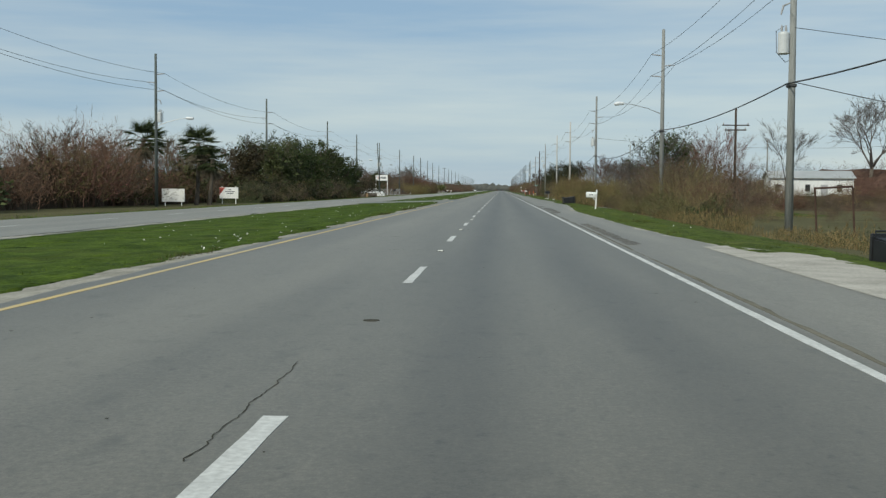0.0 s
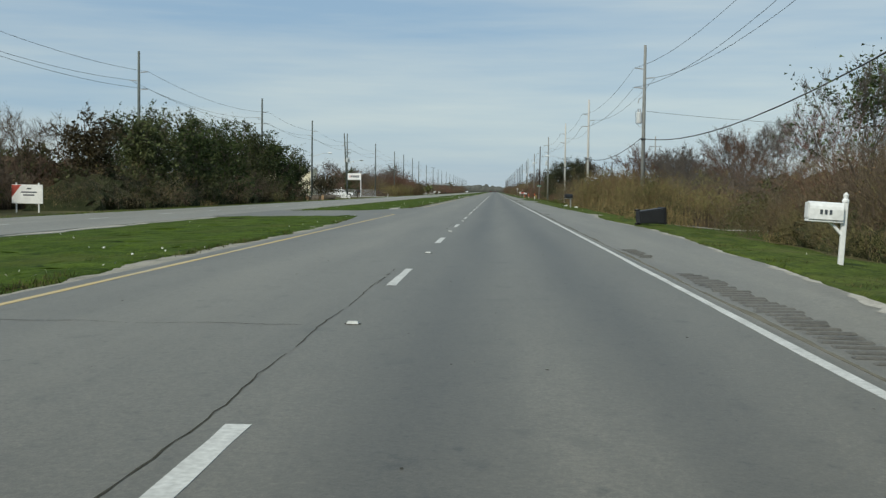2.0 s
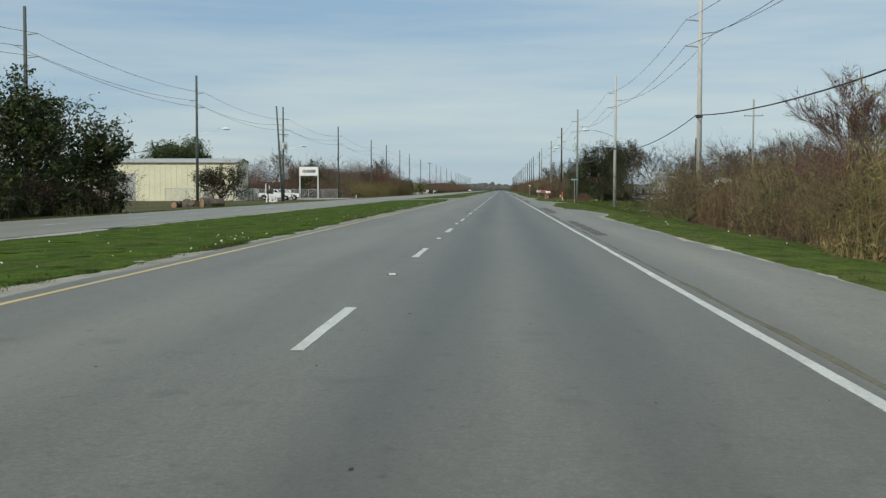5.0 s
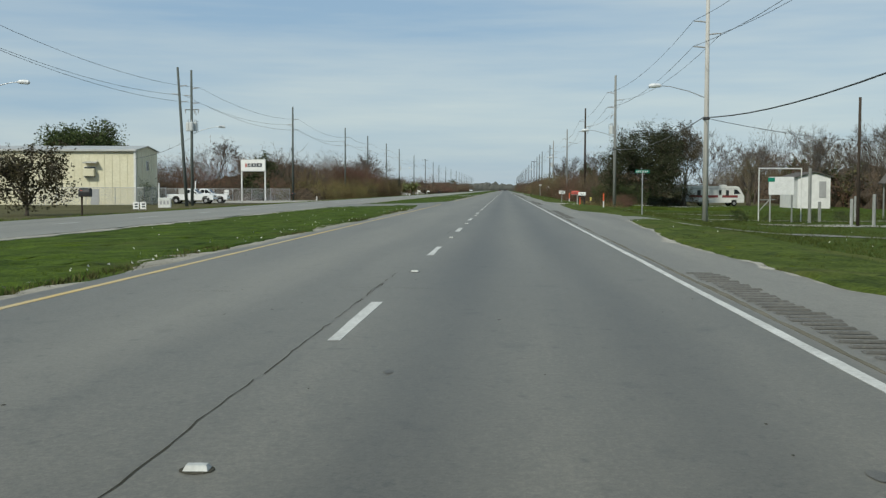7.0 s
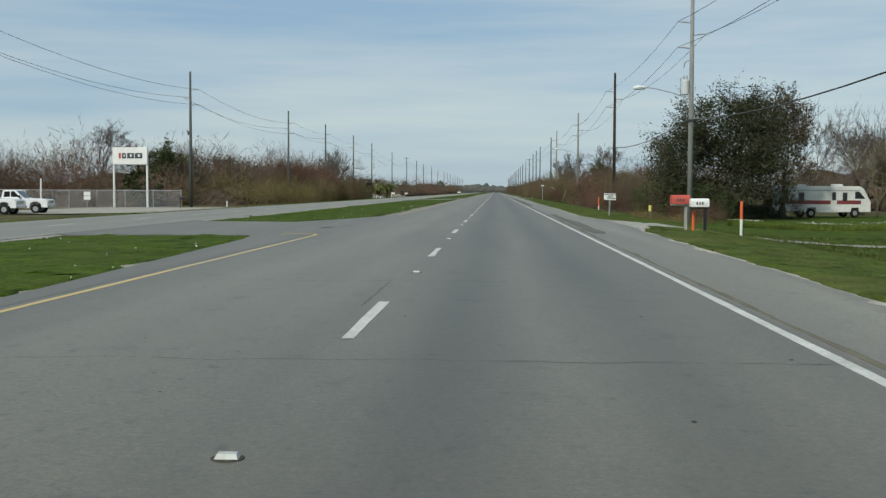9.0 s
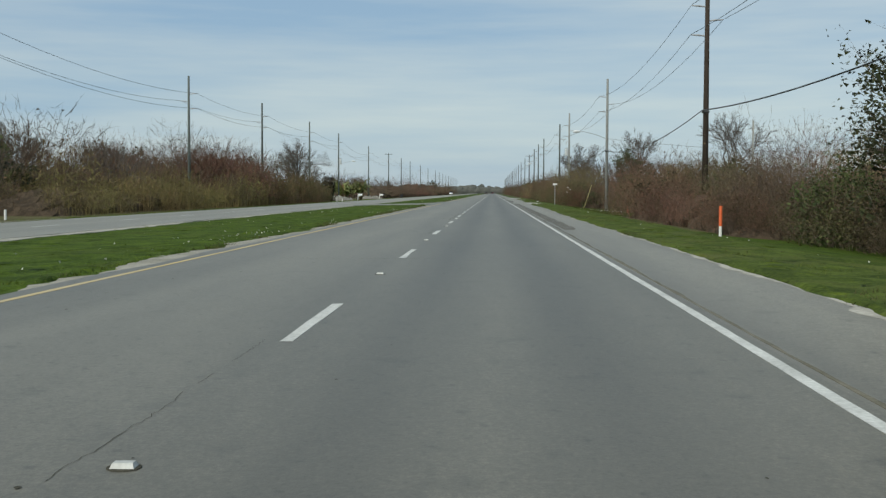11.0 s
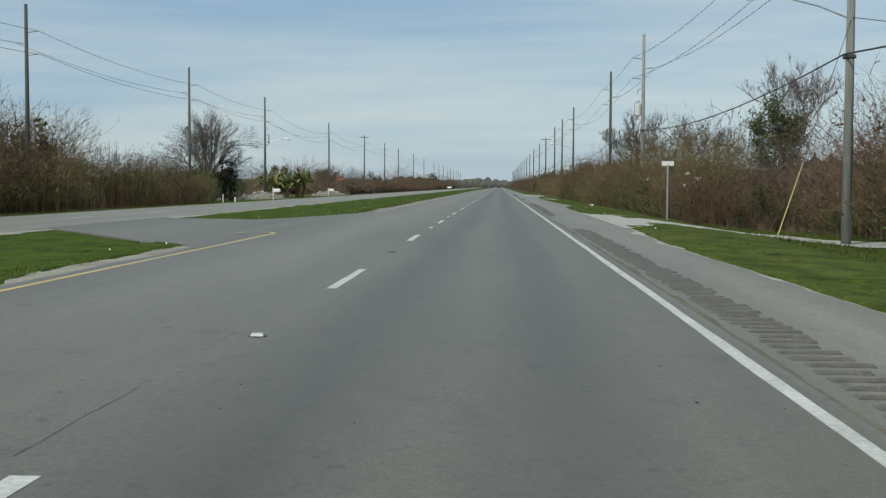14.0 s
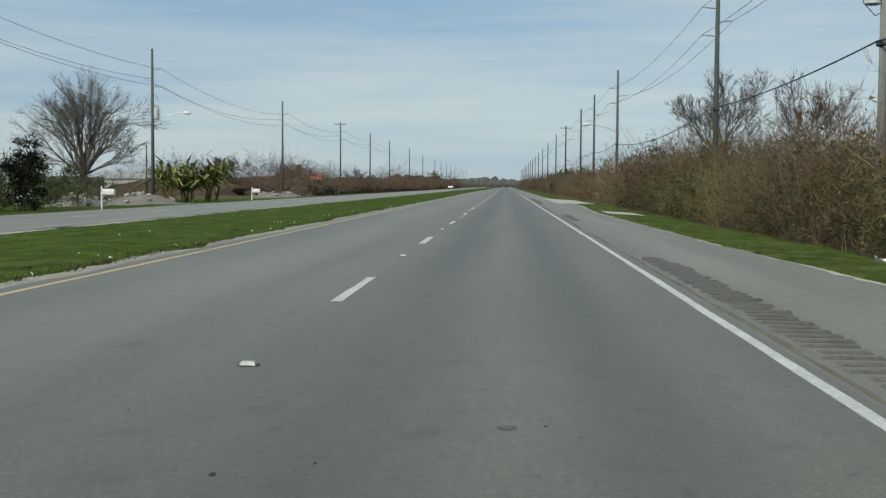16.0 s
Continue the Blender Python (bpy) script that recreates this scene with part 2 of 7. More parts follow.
# thicket cores: the shade deep inside the growth is painted in as dark colour
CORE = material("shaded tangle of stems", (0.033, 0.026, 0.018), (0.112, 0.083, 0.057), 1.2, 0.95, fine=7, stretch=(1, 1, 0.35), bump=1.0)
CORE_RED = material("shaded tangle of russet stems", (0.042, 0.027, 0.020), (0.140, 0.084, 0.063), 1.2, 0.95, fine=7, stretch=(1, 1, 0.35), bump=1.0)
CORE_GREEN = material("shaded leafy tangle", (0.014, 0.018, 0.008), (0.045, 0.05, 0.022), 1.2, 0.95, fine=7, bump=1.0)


# ---------------------------------------------------------------- builders
class Build:
    """A mesh in the making: points, faces and the material of each face."""

    def __init__(self):
        self.v, self.f, self.m = [], [], []

    def face(self, points, mi=0):
        k = len(self.v)
        self.v.extend(points)
        self.f.append(tuple(range(k, k + len(points))))
        self.m.append(mi)

    def tube(self, points, radii, sides=5, mi=0, cap=True):
        points = [Vector(p) for p in points]
        k0 = len(self.v)
        for i, p in enumerate(points):
            d = (points[min(i + 1, len(points) - 1)] - points[max(i - 1, 0)]).normalized()
            a = d.orthogonal().normalized() if abs(d.z) < 0.99 else Vector((1, 0, 0))
            if abs(d.z) < 0.99:
                a = d.cross(Vector((0, 0, 1))).normalized()
            b = d.cross(a)
            for s in range(sides):
                w = 2 * math.pi * s / sides
                self.v.append(p + (a * math.cos(w) + b * math.sin(w)) * radii[i])
        for i in range(len(points) - 1):
            for s in range(sides):
                q = k0 + i * sides
                self.f.append((q + s, q + (s + 1) % sides, q + sides + (s + 1) % sides, q + sides + s))
                self.m.append(mi)
        if cap:
            e = k0 + (len(points) - 1) * sides
            self.f.append(tuple(range(e, e + sides)))
            self.f.append(tuple(range(k0 + sides - 1, k0 - 1, -1)))
            self.m.extend((mi, mi))

    def blade(self, p, q, width, rng, mi=0, taper=0.4):
        d = q - p
        a = Vector((rng.uniform(-1, 1), rng.uniform(-1, 1), rng.uniform(-0.4, 0.4))).cross(d)
        if a.length < 1e-6:
            a = Vector((1, 0, 0))
        a = a.normalized() * width * 0.5
        self.face((p - a, p + a, q + a * taper, q - a * taper) if taper > 0.4 else (p - a, p + a, q), mi)

    def leaf(self, p, size, rng, mi=0):
        a = Vector((rng.gauss(0, 1), rng.gauss(0, 1), rng.gauss(0, 0.6))).normalized()
        b = a.cross(Vector((rng.gauss(0, 1), rng.gauss(0, 1), rng.gauss(0, 1)))).normalized() * 0.55
        self.face((p - a * size * 0.42 + b * size * 0.6, p - a * size * 0.42 - b * size * 0.6, p + a * size * 0.55), mi)

    def mesh(self, name, mats, smooth=False):
        me = bpy.data.meshes.new(name)
        me.from_pydata([tuple(p) for p in self.v], [], self.f)
        for m in mats:
            me.materials.append(m)
        me.polygons.foreach_set("material_index", self.m)
        if smooth:
            me.polygons.foreach_set("use_smooth", [True] * len(self.f))
        me.update()
        return me


def part(name, made, mat, parent=None, label="", at=None, smooth=False):
    """One mesh object out of a bmesh or a Build, under a thing or a part."""
    if isinstance(made, Build):
        me = made.mesh(name, [mat] if not isinstance(mat, (list, tuple)) else mat, smooth)
    else:
        me = bpy.data.meshes.new(name)
        bmesh.ops.recalc_face_normals(made, faces=made.faces)
        made.to_mesh(me)
        made.free()
        me.materials.append(mat)
        if smooth:
            me.polygons.foreach_set("use_smooth", [True] * len(me.polygons))
    ob = new(name, me)
    if parent:
        ob.parent = parent
    if at:
        ob.matrix_basis = at
    return tagged(ob, label)


def thing(name, label, category, at=(0, 0, 0), turn=0, group="", kind=""):
    ob = new(name)
    ob.empty_display_size = 0.2
    ob.matrix_basis = pose(*at, 0, 0, turn)
    return tagged(ob, label, category, group, kind)


def block(boxes, bevel=0.01):
    """Bevelled boxes (centre, size[, turn about z]) in one bmesh."""
    bm = bmesh.new()
    for c, s, *turn in boxes:
        one = bmesh.new()
        bmesh.ops.create_cube(one, size=1)
        bmesh.ops.scale(one, vec=s, verts=one.verts)
        if bevel:
            bmesh.ops.bevel(one, geom=one.edges[:], offset=min(bevel, min(s) * 0.3), segments=1, affect="EDGES")
        m = turn[0] if turn and isinstance(turn[0], Matrix) else Matrix.Rotation(radians(turn[0]) if turn else 0, 4, "Z")
        bmesh.ops.transform(one, matrix=Matrix.Translation(c) @ m, verts=one.verts)
        tmp = bpy.data.meshes.new("tmp")
        one.to_mesh(tmp)
        one.free()
        bm.from_mesh(tmp)
        bpy.data.meshes.remove(tmp)
    return bm


def rod(points, radii, sides=8):
    b = Build()
    b.tube(points, radii if isinstance(radii, (list, tuple)) else [radii] * len(points), sides)
    return b


def smoothstep(a, b, x):
    x = min(max((x - a) / (b - a), 0), 1)
    return x * x * (3 - 2 * x)


# ---------------------------------------------------------------- ground and roads
PROFILE = [(-400, -1.0), (-60, -0.95), (-36, -0.8), (-28, -0.68), (-25, -0.5), (-24, -0.42), (-15.2, -0.42), (-10.5, -0.22),
           (-6.0, -0.07), (-5.3, -0.05), (4.6, -0.05), (5.2, -0.07), (6.9, -0.12), (8.4, -0.34), (10.5, -0.62), (14, -0.95), (20, -1.1), (400, -1.1)]


def lie(x):
    """The ground's height across the road."""
    for (a, za), (b, zb) in zip(PROFILE, PROFILE[1:]):
        if x <= b:
            return za + (zb - za) * (x - a) / (b - a)
    return PROFILE[-1][1]


def height(x, y):
    """The ground with its unevenness off the roads."""
    off = smoothstep(4.9, 8, x) + smoothstep(-25, -30, x) if x > 0 or x < -24 else 0.5 * smoothstep(-6, -9, x) * smoothstep(-15, -12, x) - 0.0
    return lie(x) + off * 0.09 * noise.noise((x * 0.25, y * 0.12, 3.0))


MEDIAN_ENDS = [(117.5, 135.5), (306.5, 323.0), (453.5, 473.3)]  # where the median stops and starts again
END = 1900.0


def stop_edge(x, y):
    """Where the median that stops at y ends, across its width."""
    nose, slope = (-7.0, 1.9) if y > 400 else (-6.75, 0.9) if y > 200 else (-6.4, 0.9)
    if x < nose:
        return y + slope * (nose - x)
    return y - 3.0 * ((x - nose) / 1.7) ** 2 if y > 400 else y - 18 * (x - nose)


def start_edge(x, y):
    """Where the median that starts again at y begins: a bullet nose."""
    return y + (1.65 * (-8.8 - x) if x < -8.8 else 8.0 * ((x + 8.8) / 3.5) ** 1.5)



ys = [-40 + 2.0 * i for i in range(400)] + [760 + 12 * i for i in range(120)] + [2300, 3200, 5000]
xs = [-3000, -900, -400, -250, -150, -100, -75, -60, -50, -43, -38, -34, -31, -28.5, -26.5, -25, -24, -15.2, -14.5, -13.5, -12, -10.5, -9, -7.5, -6.7, -6, -5.6, -5.3,
      4.6, 5.2, 5.8, 6.4, 6.9, 7.6, 8.4, 9.4, 10.5, 12, 14, 17, 20, 25, 32, 40, 55, 80, 120, 200, 400, 900, 3000]
g = Build()
g.v = [Vector((x, y, height(x, y))) for y in ys for x in xs]
for j in range(len(ys) - 1):
    for i in range(len(xs) - 1):
        k = j * len(xs) + i
        g.f.append((k, k + 1, k + 1 + len(xs), k + len(xs)))
        x, y = (xs[i] + xs[i + 1]) / 2, ys[j]
        grassy = (-29 < x < 7.4) or (230 < y < 392 and 5 < x < 60) or (425 < y < 482 and -29 < x < 16) or (555 < y < 650 and -60 < x < 0) or (110 < y < 136 and -29 < x < 30)
        g.m.append(0 if grassy else 1)
ground = part("ground", g, [GRASS_SOIL, DRY_SOIL], smooth=True)
tagged(ground, "flat grassy and weedy coastal land", "ground", kind="structure")


def ribbon(x0, x1, y0, y1, z0, z1, rough0=0.0, rough1=0.0, step=1.0, seed=0, skirt=0.05):
    """A long sheet along y with uneven edges and a turned-down rim."""
    b = Build()
    n = max(2, int((y1 - y0) / step))
    for j in range(n + 1):
        y = y0 + (y1 - y0) * j / n
        a = x0 + rough0 * (noise.noise((seed, y * 0.35, 0.5)) + 0.5 * noise.noise((seed, y * 1.7, 5.5)))
        c = x1 + rough1 * (noise.noise((seed + 9, y * 0.35, 0.5)) + 0.5 * noise.noise((seed + 9, y * 1.7, 5.5)))
        b.v += [Vector((a, y, z0 - skirt)), Vector((a, y, z0)), Vector((c, y, z1)), Vector((c, y, z1 - skirt))]
    for j in range(n):
        for i in range(3):
            k = j * 4 + i
            b.f.append((k, k + 1, k + 5, k + 4))
            b.m.append(0)
    return b


SHOULDER_EDGE = [(-40, 4.6), (2, 4.8), (10, 5.6), (20, 5.5), (26, 5.0), (36, 4.6), (46, 4.5), (68, 4.4), (76, 4.7), (83, 5.05), (100, 5.65), (119, 5.3), (128, 5.8), (139, 5.6),
                 (151, 5.2), (168, 5.1), (189, 5.05), (205, 5.0), (214, 5.9), (224, 5.5), (228, 4.45), (240, 4.25), (254, 4.9), (264, 5.4), (272, 6.0), (276, 5.7), (282, 4.55), (288, 4.45), (310, 4.7),
                 (322, 6.2), (328, 4.66), (334, 4.35), (355, 4.5), (394, 4.4), (425, 4.65), (455, 4.48), (464, 4.75), (475, 5.0), (486, 4.55), (498, 4.75), (506, 5.55), (517, 5.15), (545, 4.9), (570, 5.5), (600, 5.2), (616, 4.7), (2000, 4.7)]


def shoulder_edge(y):
    """How far the shoulder reaches to the right."""
    for (a, xa), (c, xc) in zip(SHOULDER_EDGE, SHOULDER_EDGE[1:]):
        if y <= c:
            return xa + (xc - xa) * smoothstep(a, c, y) + 0.07 * noise.noise((2.0, y * 0.5, 0.5)) + 0.05 * noise.noise((2.0, y * 2.1, 5.5))
    return 4.7


def rim(x):
    """The height of the shoulder's rim, where it ends at x."""
    return min(-0.02, lie(x) + 0.035)


def strip(left, right, y0, y1, step, lift_left=0.0, lift_right=0.0, skirt=0.05):
    """A sheet along y between two edges (functions of y that give x and z)."""
    b = Build()
    n = int((y1 - y0) / step)
    for j in range(n + 1):
        y = y0 + (y1 - y0) * j / n
        (a, za), (c, zc) = left(y), right(y)
        b.v += [Vector((a, y, za + lift_left - skirt)), Vector((a, y, za + lift_left)), Vector((c, y, zc + lift_right)), Vector((c, y, zc + lift_right - skirt))]
    for j in range(n):
        for i in range(3):
            k = j * 4 + i
            b.f.append((k, k + 1, k + 5, k + 4))
            b.m.append(0)
    return b


def shoulder_z(x, y):
    """The height of the shoulder's slightly falling surface."""
    e = shoulder_edge(y)
    return rim(e) * (x - 2.66) / (e - 2.66)


EDGE_X, DASH_X, DASH_0, CYCLE, DASH_LEN = 2.53, -1.271, 51.5, 12.19, 3.23
road = part("road", ribbon(-5.28, 2.66, -40, END, 0, 0, 0.12, 0, 2.0, 1), LANES)
tagged(road, "straight two-lane carriageway of worn grey asphalt", "road", kind="structure")
shoulder = part("road_shoulder", strip(lambda y: (2.66, 0.0), lambda y: (shoulder_edge(y), rim(shoulder_edge(y))), -40, END, 0.5), SHOULDER)
tagged(shoulder, "grey asphalt shoulder with a ragged grassy edge", "road shoulder", kind="structure")
road_far = part("road_opposite", ribbon(-23.6, -15.6, -40, END, -0.36, -0.36, 0.1, 0.15, 1.0, 3), FAR_LANES)
tagged(road_far, "opposite carriageway of pale worn asphalt", "road", kind="structure")
def lip_left(y):
    x = shoulder_edge(y) - 0.02 - 0.35 * max(0, noise.noise((31.0, y * 0.3, 0.5)) + 0.7 * noise.noise((31.0, y * 1.7, 2.5)))
    return x, shoulder_z(x, y) + 0.003


def lip_right(y):
    x = shoulder_edge(y) + 0.07 + 0.2 * noise.noise((35.0, y * 0.4, 0.5)) + 0.12 * noise.noise((35.0, y * 1.9, 5.5))
    return x, max(lie(x) + 0.012, rim(shoulder_edge(y)) - 0.02)


lip = Build()
for j in range(2101):
    y = -40 + 0.4 * j
    e = shoulder_edge(y)
    (xl, zl), (xr, zr) = lip_left(y), lip_right(y)
    lip.v += [Vector((xl, y, zl)), Vector((e, y, rim(e) + 0.005)), Vector((max(xr, e + 0.04), y, zr)), Vector((max(xr, e + 0.04) + 0.02, y, zr - 0.05))]
for j in range(2100):
    for i in range(3):
        k = j * 4 + i
        lip.f.append((k, k + 1, k + 5, k + 4))
        lip.m.append(0)
verge = part("gravel_verge", lip, GRAVEL)
tagged(verge, "crumbling pale gravel along the shoulder", "gravel", kind="structure")
verge2 = part("gravel_verge", ribbon(-5.8, -5.2, -40, 800, -0.042, -0.008, 0.5, 0, 0.4, 5), EDGE_DIRT)
tagged(verge2, "pale dirt along the edge of the median", "gravel", kind="structure")
verge3 = part("gravel_verge", ribbon(-15.7, -15.3, -40, 800, -0.365, -0.4, 0, 0.35, 0.6, 6), GRAVEL)
tagged(verge3, "pale dirt along the far edge of the median", "gravel", kind="structure")

def joint_right(y):
    return 2.765 + 0.05 * noise.noise((41.0, y * 0.35, 0.5)) + 0.03 * noise.noise((41.0, y * 1.8, 3.5)), 0.0


joint = part("shoulder_joint", strip(lambda y: (2.715, 0.0), joint_right, -40, 800, 0.4, 0.003, 0.003, 0.004), material("grimy dirt in the shoulder joint", (0.075, 0.072, 0.055), (0.14, 0.133, 0.108), 1.6, 0.95, fine=16, grain=1.0))
tagged(joint, "dark line of dirt where the shoulder meets the lane", "road joint", kind="structure")

# median crossings
for n_, (ya, yb) in enumerate(MEDIAN_ENDS):
    b = Build()
    cols = 22
    for i in range(cols + 1):
        x = -15.75 + (10.6) * i / cols
        lo, hi = stop_edge(x, ya), start_edge(x, yb)
        z = lie(x) + 0.045 + 0.03 * smoothstep(-15.0, -15.7, x) + 0.008 * smoothstep(-5.7, -5.3, x)
        b.v.append(Vector((x, lo, z - 0.1)))
        for j in range(7):
            b.v.append(Vector((x, lo + (hi - lo) * j / 6, z)))
        b.v.append(Vector((x, hi, z - 0.1)))
    for i in range(cols):
        for j in range(8):
            k = i * 9 + j
            b.f.append((k, k + 9, k + 10, k + 1))
            b.m.append(0)
    c = part("median_crossing", b, CROSSING)
    tagged(c, "asphalt crossing through the grass median", "road", kind="structure")


def mark(name, x0, x1, y0, y1, mat, parent, z=0.004, seed=0, label="", step=0.25):
    return part(name, ribbon(x0, x1, y0, y1, z, z, 0.012, 0.012, step, seed, 0.004), mat, parent, label)


mark("edge_line", EDGE_X - 0.05, EDGE_X + 0.05, -40, 700, WHITE_LINE, road, 0.004, 11, "worn white edge line", 0.4)
mark("edge_line", EDGE_X - 0.05, EDGE_X + 0.05, 700, END, WHITE_LINE, road, 0.004, 12, "worn white edge line", 5)
HOOKS = (2.2, -0.8, 3.9)
runs = [-40] + [e for pair, k in zip(MEDIAN_ENDS, HOOKS) for e in (pair[0] + k, pair[1] + 9)] + [900]
for a, c in zip(runs[::2], runs[1::2]):
    mark("median_line", -4.99, -4.89, a, c, YELLOW_LINE, road, 0.004, 13 + a, "worn yellow median line", 0.4)
for (ya, yb), hook in zip(MEDIAN_ENDS, HOOKS):
    arc = Build()
    for i in range(13):
        w = math.pi * i / 12
        for r in (0.42, 0.54):
            arc.v.append(Vector((-5.48 + r * math.cos(w), ya + hook + r * 1.6 * math.sin(w), 0.0045)))
    arc.f = [(2 * i, 2 * i + 1, 2 * i + 3, 2 * i + 2) for i in range(12)]
    arc.m = [0] * 12
    part("median_line", arc, YELLOW_LINE, road, "yellow line hooked round the median's end")

rng = random.Random(4)
dash_mesh = [ribbon(0, 0.125, 0, DASH_LEN, 0.004, 0.004, 0.022, 0.022, 0.06, 20 + i, 0.004).mesh("lane_dash", [WHITE_LINE]) for i in range(5)]
for k in range(-7, 120):
    d = new("lane_dash", dash_mesh[k % 5])
    d.parent, d.location = road, (DASH_X + rng.uniform(-0.01, 0.01), DASH_0 + CYCLE * k + rng.uniform(-0.05, 0.05), 0)
    if k < 70:
        d = new("lane_dash", dash_mesh[(k + 2) % 5])
        d.parent, d.location = road_far, (-19.7, DASH_0 + 4 + CYCLE * k, -0.36)

# reflective markers on their pads
pad = rod([(0, 0, 0.002), (0, 0, 0.006)], [0.08, 0.076], 12).mesh("pad", [CRACK])
lens = bmesh.new()
bmesh.ops.create_cube(lens, size=1)
for v in lens.verts:
    v.co = Vector((v.co.x * (0.11 if v.co.z < 0 else 0.09), v.co.y * (0.09 if v.co.z < 0 else 0.05), 0.006 + (v.co.z + 0.5) * 0.022))
lens_me = bpy.data.meshes.new("lens")
lens.to_mesh(lens_me)
lens.free()
lens_me.materials.append(material("dull white plastic", (0.36, 0.36, 0.33), (0.55, 0.55, 0.51), 8, 0.4))
for k in range(-4, 60):
    r = thing("road_marker", "white reflective pavement marker on a dark pad" if k not in (-4, 32) else "dark pad of a lost pavement marker", "road marker", (-1.18 + rng.uniform(-0.03, 0.03), DASH_0 + CYCLE * k + 7.85, 0), rng.uniform(-4, 4), "lane markers")
    for nm, me in (("pad", pad), ("lens", lens_me)) if k not in (-4, 32) else (("pad", pad),):
        o = new(nm, me)
        o.parent = r

# rumble strip: worn bars across the shoulder
rb = Build()
y = -20.0
while y < 640:
    y += 0.31
    worn = noise.noise((7.7, y * 0.05, 0))
    strong = max(smoothstep(a, a + 4, y) * smoothstep(c, c - 4, y) for a, c in ((-10, 8), (62, 80), (212, 232), (306, 324), (372, 463), (486, 512)))
    if worn < 0.16 - 0.7 * strong:
        continue
    a, c, hgt = 2.87 + rng.uniform(-0.03, 0.05), 3.2 + 0.12 * strong + rng.uniform(-0.08, 0.06), 0.009 + 0.008 * strong
    w = 0.042 + 0.03 * strong + rng.uniform(-0.015, 0.015)
    p = [(a, y - w, 0.0), (c, y - w, -0.004), (c, y + w, -0.004), (a, y + w, 0.0)]
    q = [(a + 0.02, y - w * 0.4, hgt), (c - 0.02, y - w * 0.4, hgt), (c - 0.02, y + w * 0.4, hgt), (a + 0.02, y + w * 0.4, hgt)]
    k = len(rb.v)
    rb.v += [Vector(t) for t in p + q]
    rb.f += [(k + 4, k + 5, k + 6, k + 7)] + [(k + i, k + (i + 1) % 4, k + 4 + (i + 1) % 4, k + 4 + i) for i in range(4)]
    rb.m += [0] * 5
tagged(part("rumble_strip", rb, asphalt("grimy rumble bars", (0.088, 0.082, 0.067), (0.126, 0.118, 0.096), [])), "rows of worn rumble bars beside the edge line", "rumble strip", kind="stuff")

# cracks: across the lanes and along the joint
cb = Build()


def crack(points, width):
    k = len(cb.v)
    for i, p in enumerate(points):
        q = points[min(i + 1, len(points) - 1)]
        o = points[max(i - 1, 0)]
        d = (Vector(q) - Vector(o)).normalized()
        a = Vector((-d.y, d.x, 0)) * width * rng.uniform(0.25, 0.7)
        cb.v += [Vector(p) - a, Vector(p) + a]
    for i in range(len(points) - 1):
        if noise.noise((points[i][0] * 1.7, points[i][1] * 1.7, 14.0)) > -0.3:
            cb.f.append((k + 2 * i, k + 2 * i + 1, k + 2 * i + 3, k + 2 * i + 2))
            cb.m.append(0)


for y, a, c in ((281.9, -5.0, 2.5), (289.3, -3.9, 1.2), (226.6, -3.6, -3.1), (227.2, -1.9, -0.7), (428.4, -2.0, -0.7), (428.0, 0.5, 1.05), (483.6, -5.0, 2.5), (310.1, -4.4, 2.5),
                (71.4, -5.0, -1.6), (23.3, -3.6, -1.2), (24.05, 0.3, 1.2), (24.15, 1.9, 2.6), (29.7, -3.4, 0.2), (147.0, -1.0, 0.8), (171.0, -4.8, -2.0), (356.0, -3.5, -0.5), (388.7, -2.2, 0.7), (388.4, 0.6, 2.5), (520.0, -4.8, 0.5), (548.0, -1.0, 2.4)):
    n_ = max(10, int((c - a) * 8))
    crack([(a + (c - a) * i / n_, y + 0.12 * noise.noise((a + (c - a) * i / n_ * 1.5, y, 1)) + 0.04 * noise.noise((i * 0.9, y, 4)), 0.003) for i in range(n_ + 1)], rng.uniform(0.009, 0.017))
for y, ln, wd in ((62, 17, 0.011), (208, 20, 0.009), (386, 17, 0.012), (98, 9, 0.009), (476, 14, 0.009)):
    crack([(-1.42 + 0.05 * noise.noise((i * 0.09, y, 8)) + 0.025 * noise.noise((i * 0.7, y, 2)) + 0.015 * noise.noise((i * 2.7, y, 2)), y + ln * i / 90, 0.0032) for i in range(91)], wd)
y = -20.0
while y < 640:
    ln = rng.uniform(2, 5)
    crack([(-1.4 + 0.03 * noise.noise((i * 0.12, y, 8)) + 0.02 * noise.noise((i * 0.9, y, 2)) + 0.015 * noise.noise((i * 3.1, y, 2)), y + ln * i / 60, 0.003) for i in range(61)], rng.uniform(0.003, 0.009))
    y += ln + rng.uniform(12, 34)
for x, y, a, c in ((-1.34, 57.0, 0.1, 0.2), (-1.2, 449.3, 0.11, 0.2), (-0.6, 220.6, 0.04, 0.1), (-5.7, 312.6, 0.3, 0.5), (0.57, 496.3, 0.05, 0.07), (-0.67, 22.59, 0.06, 0.1), (-0.8, 22.45, 0.03, 0.14), (-0.47, 23.16, 0.05, 0.1), (0.07, 21.24, 0.03, 0.05), (-0.61, 464.6, 0.1, 0.16), (-0.52, 464.9, 0.07, 0.1), (2.22, 469.3, 0.05, 0.25), (1.78, 217.9, 0.06, 0.12), (2.33, 265.5, 0.05, 0.14)):
    k = len(cb.v)
    cb.v += [Vector((x + a * rng.uniform(0.6, 1.1) * math.cos(w * 0.524), y + c * rng.uniform(0.6, 1.1) * math.sin(w * 0.524), 0.0035)) for w in range(12)]
    cb.f.append(tuple(range(k, k + 12)))
    cb.m.append(1)
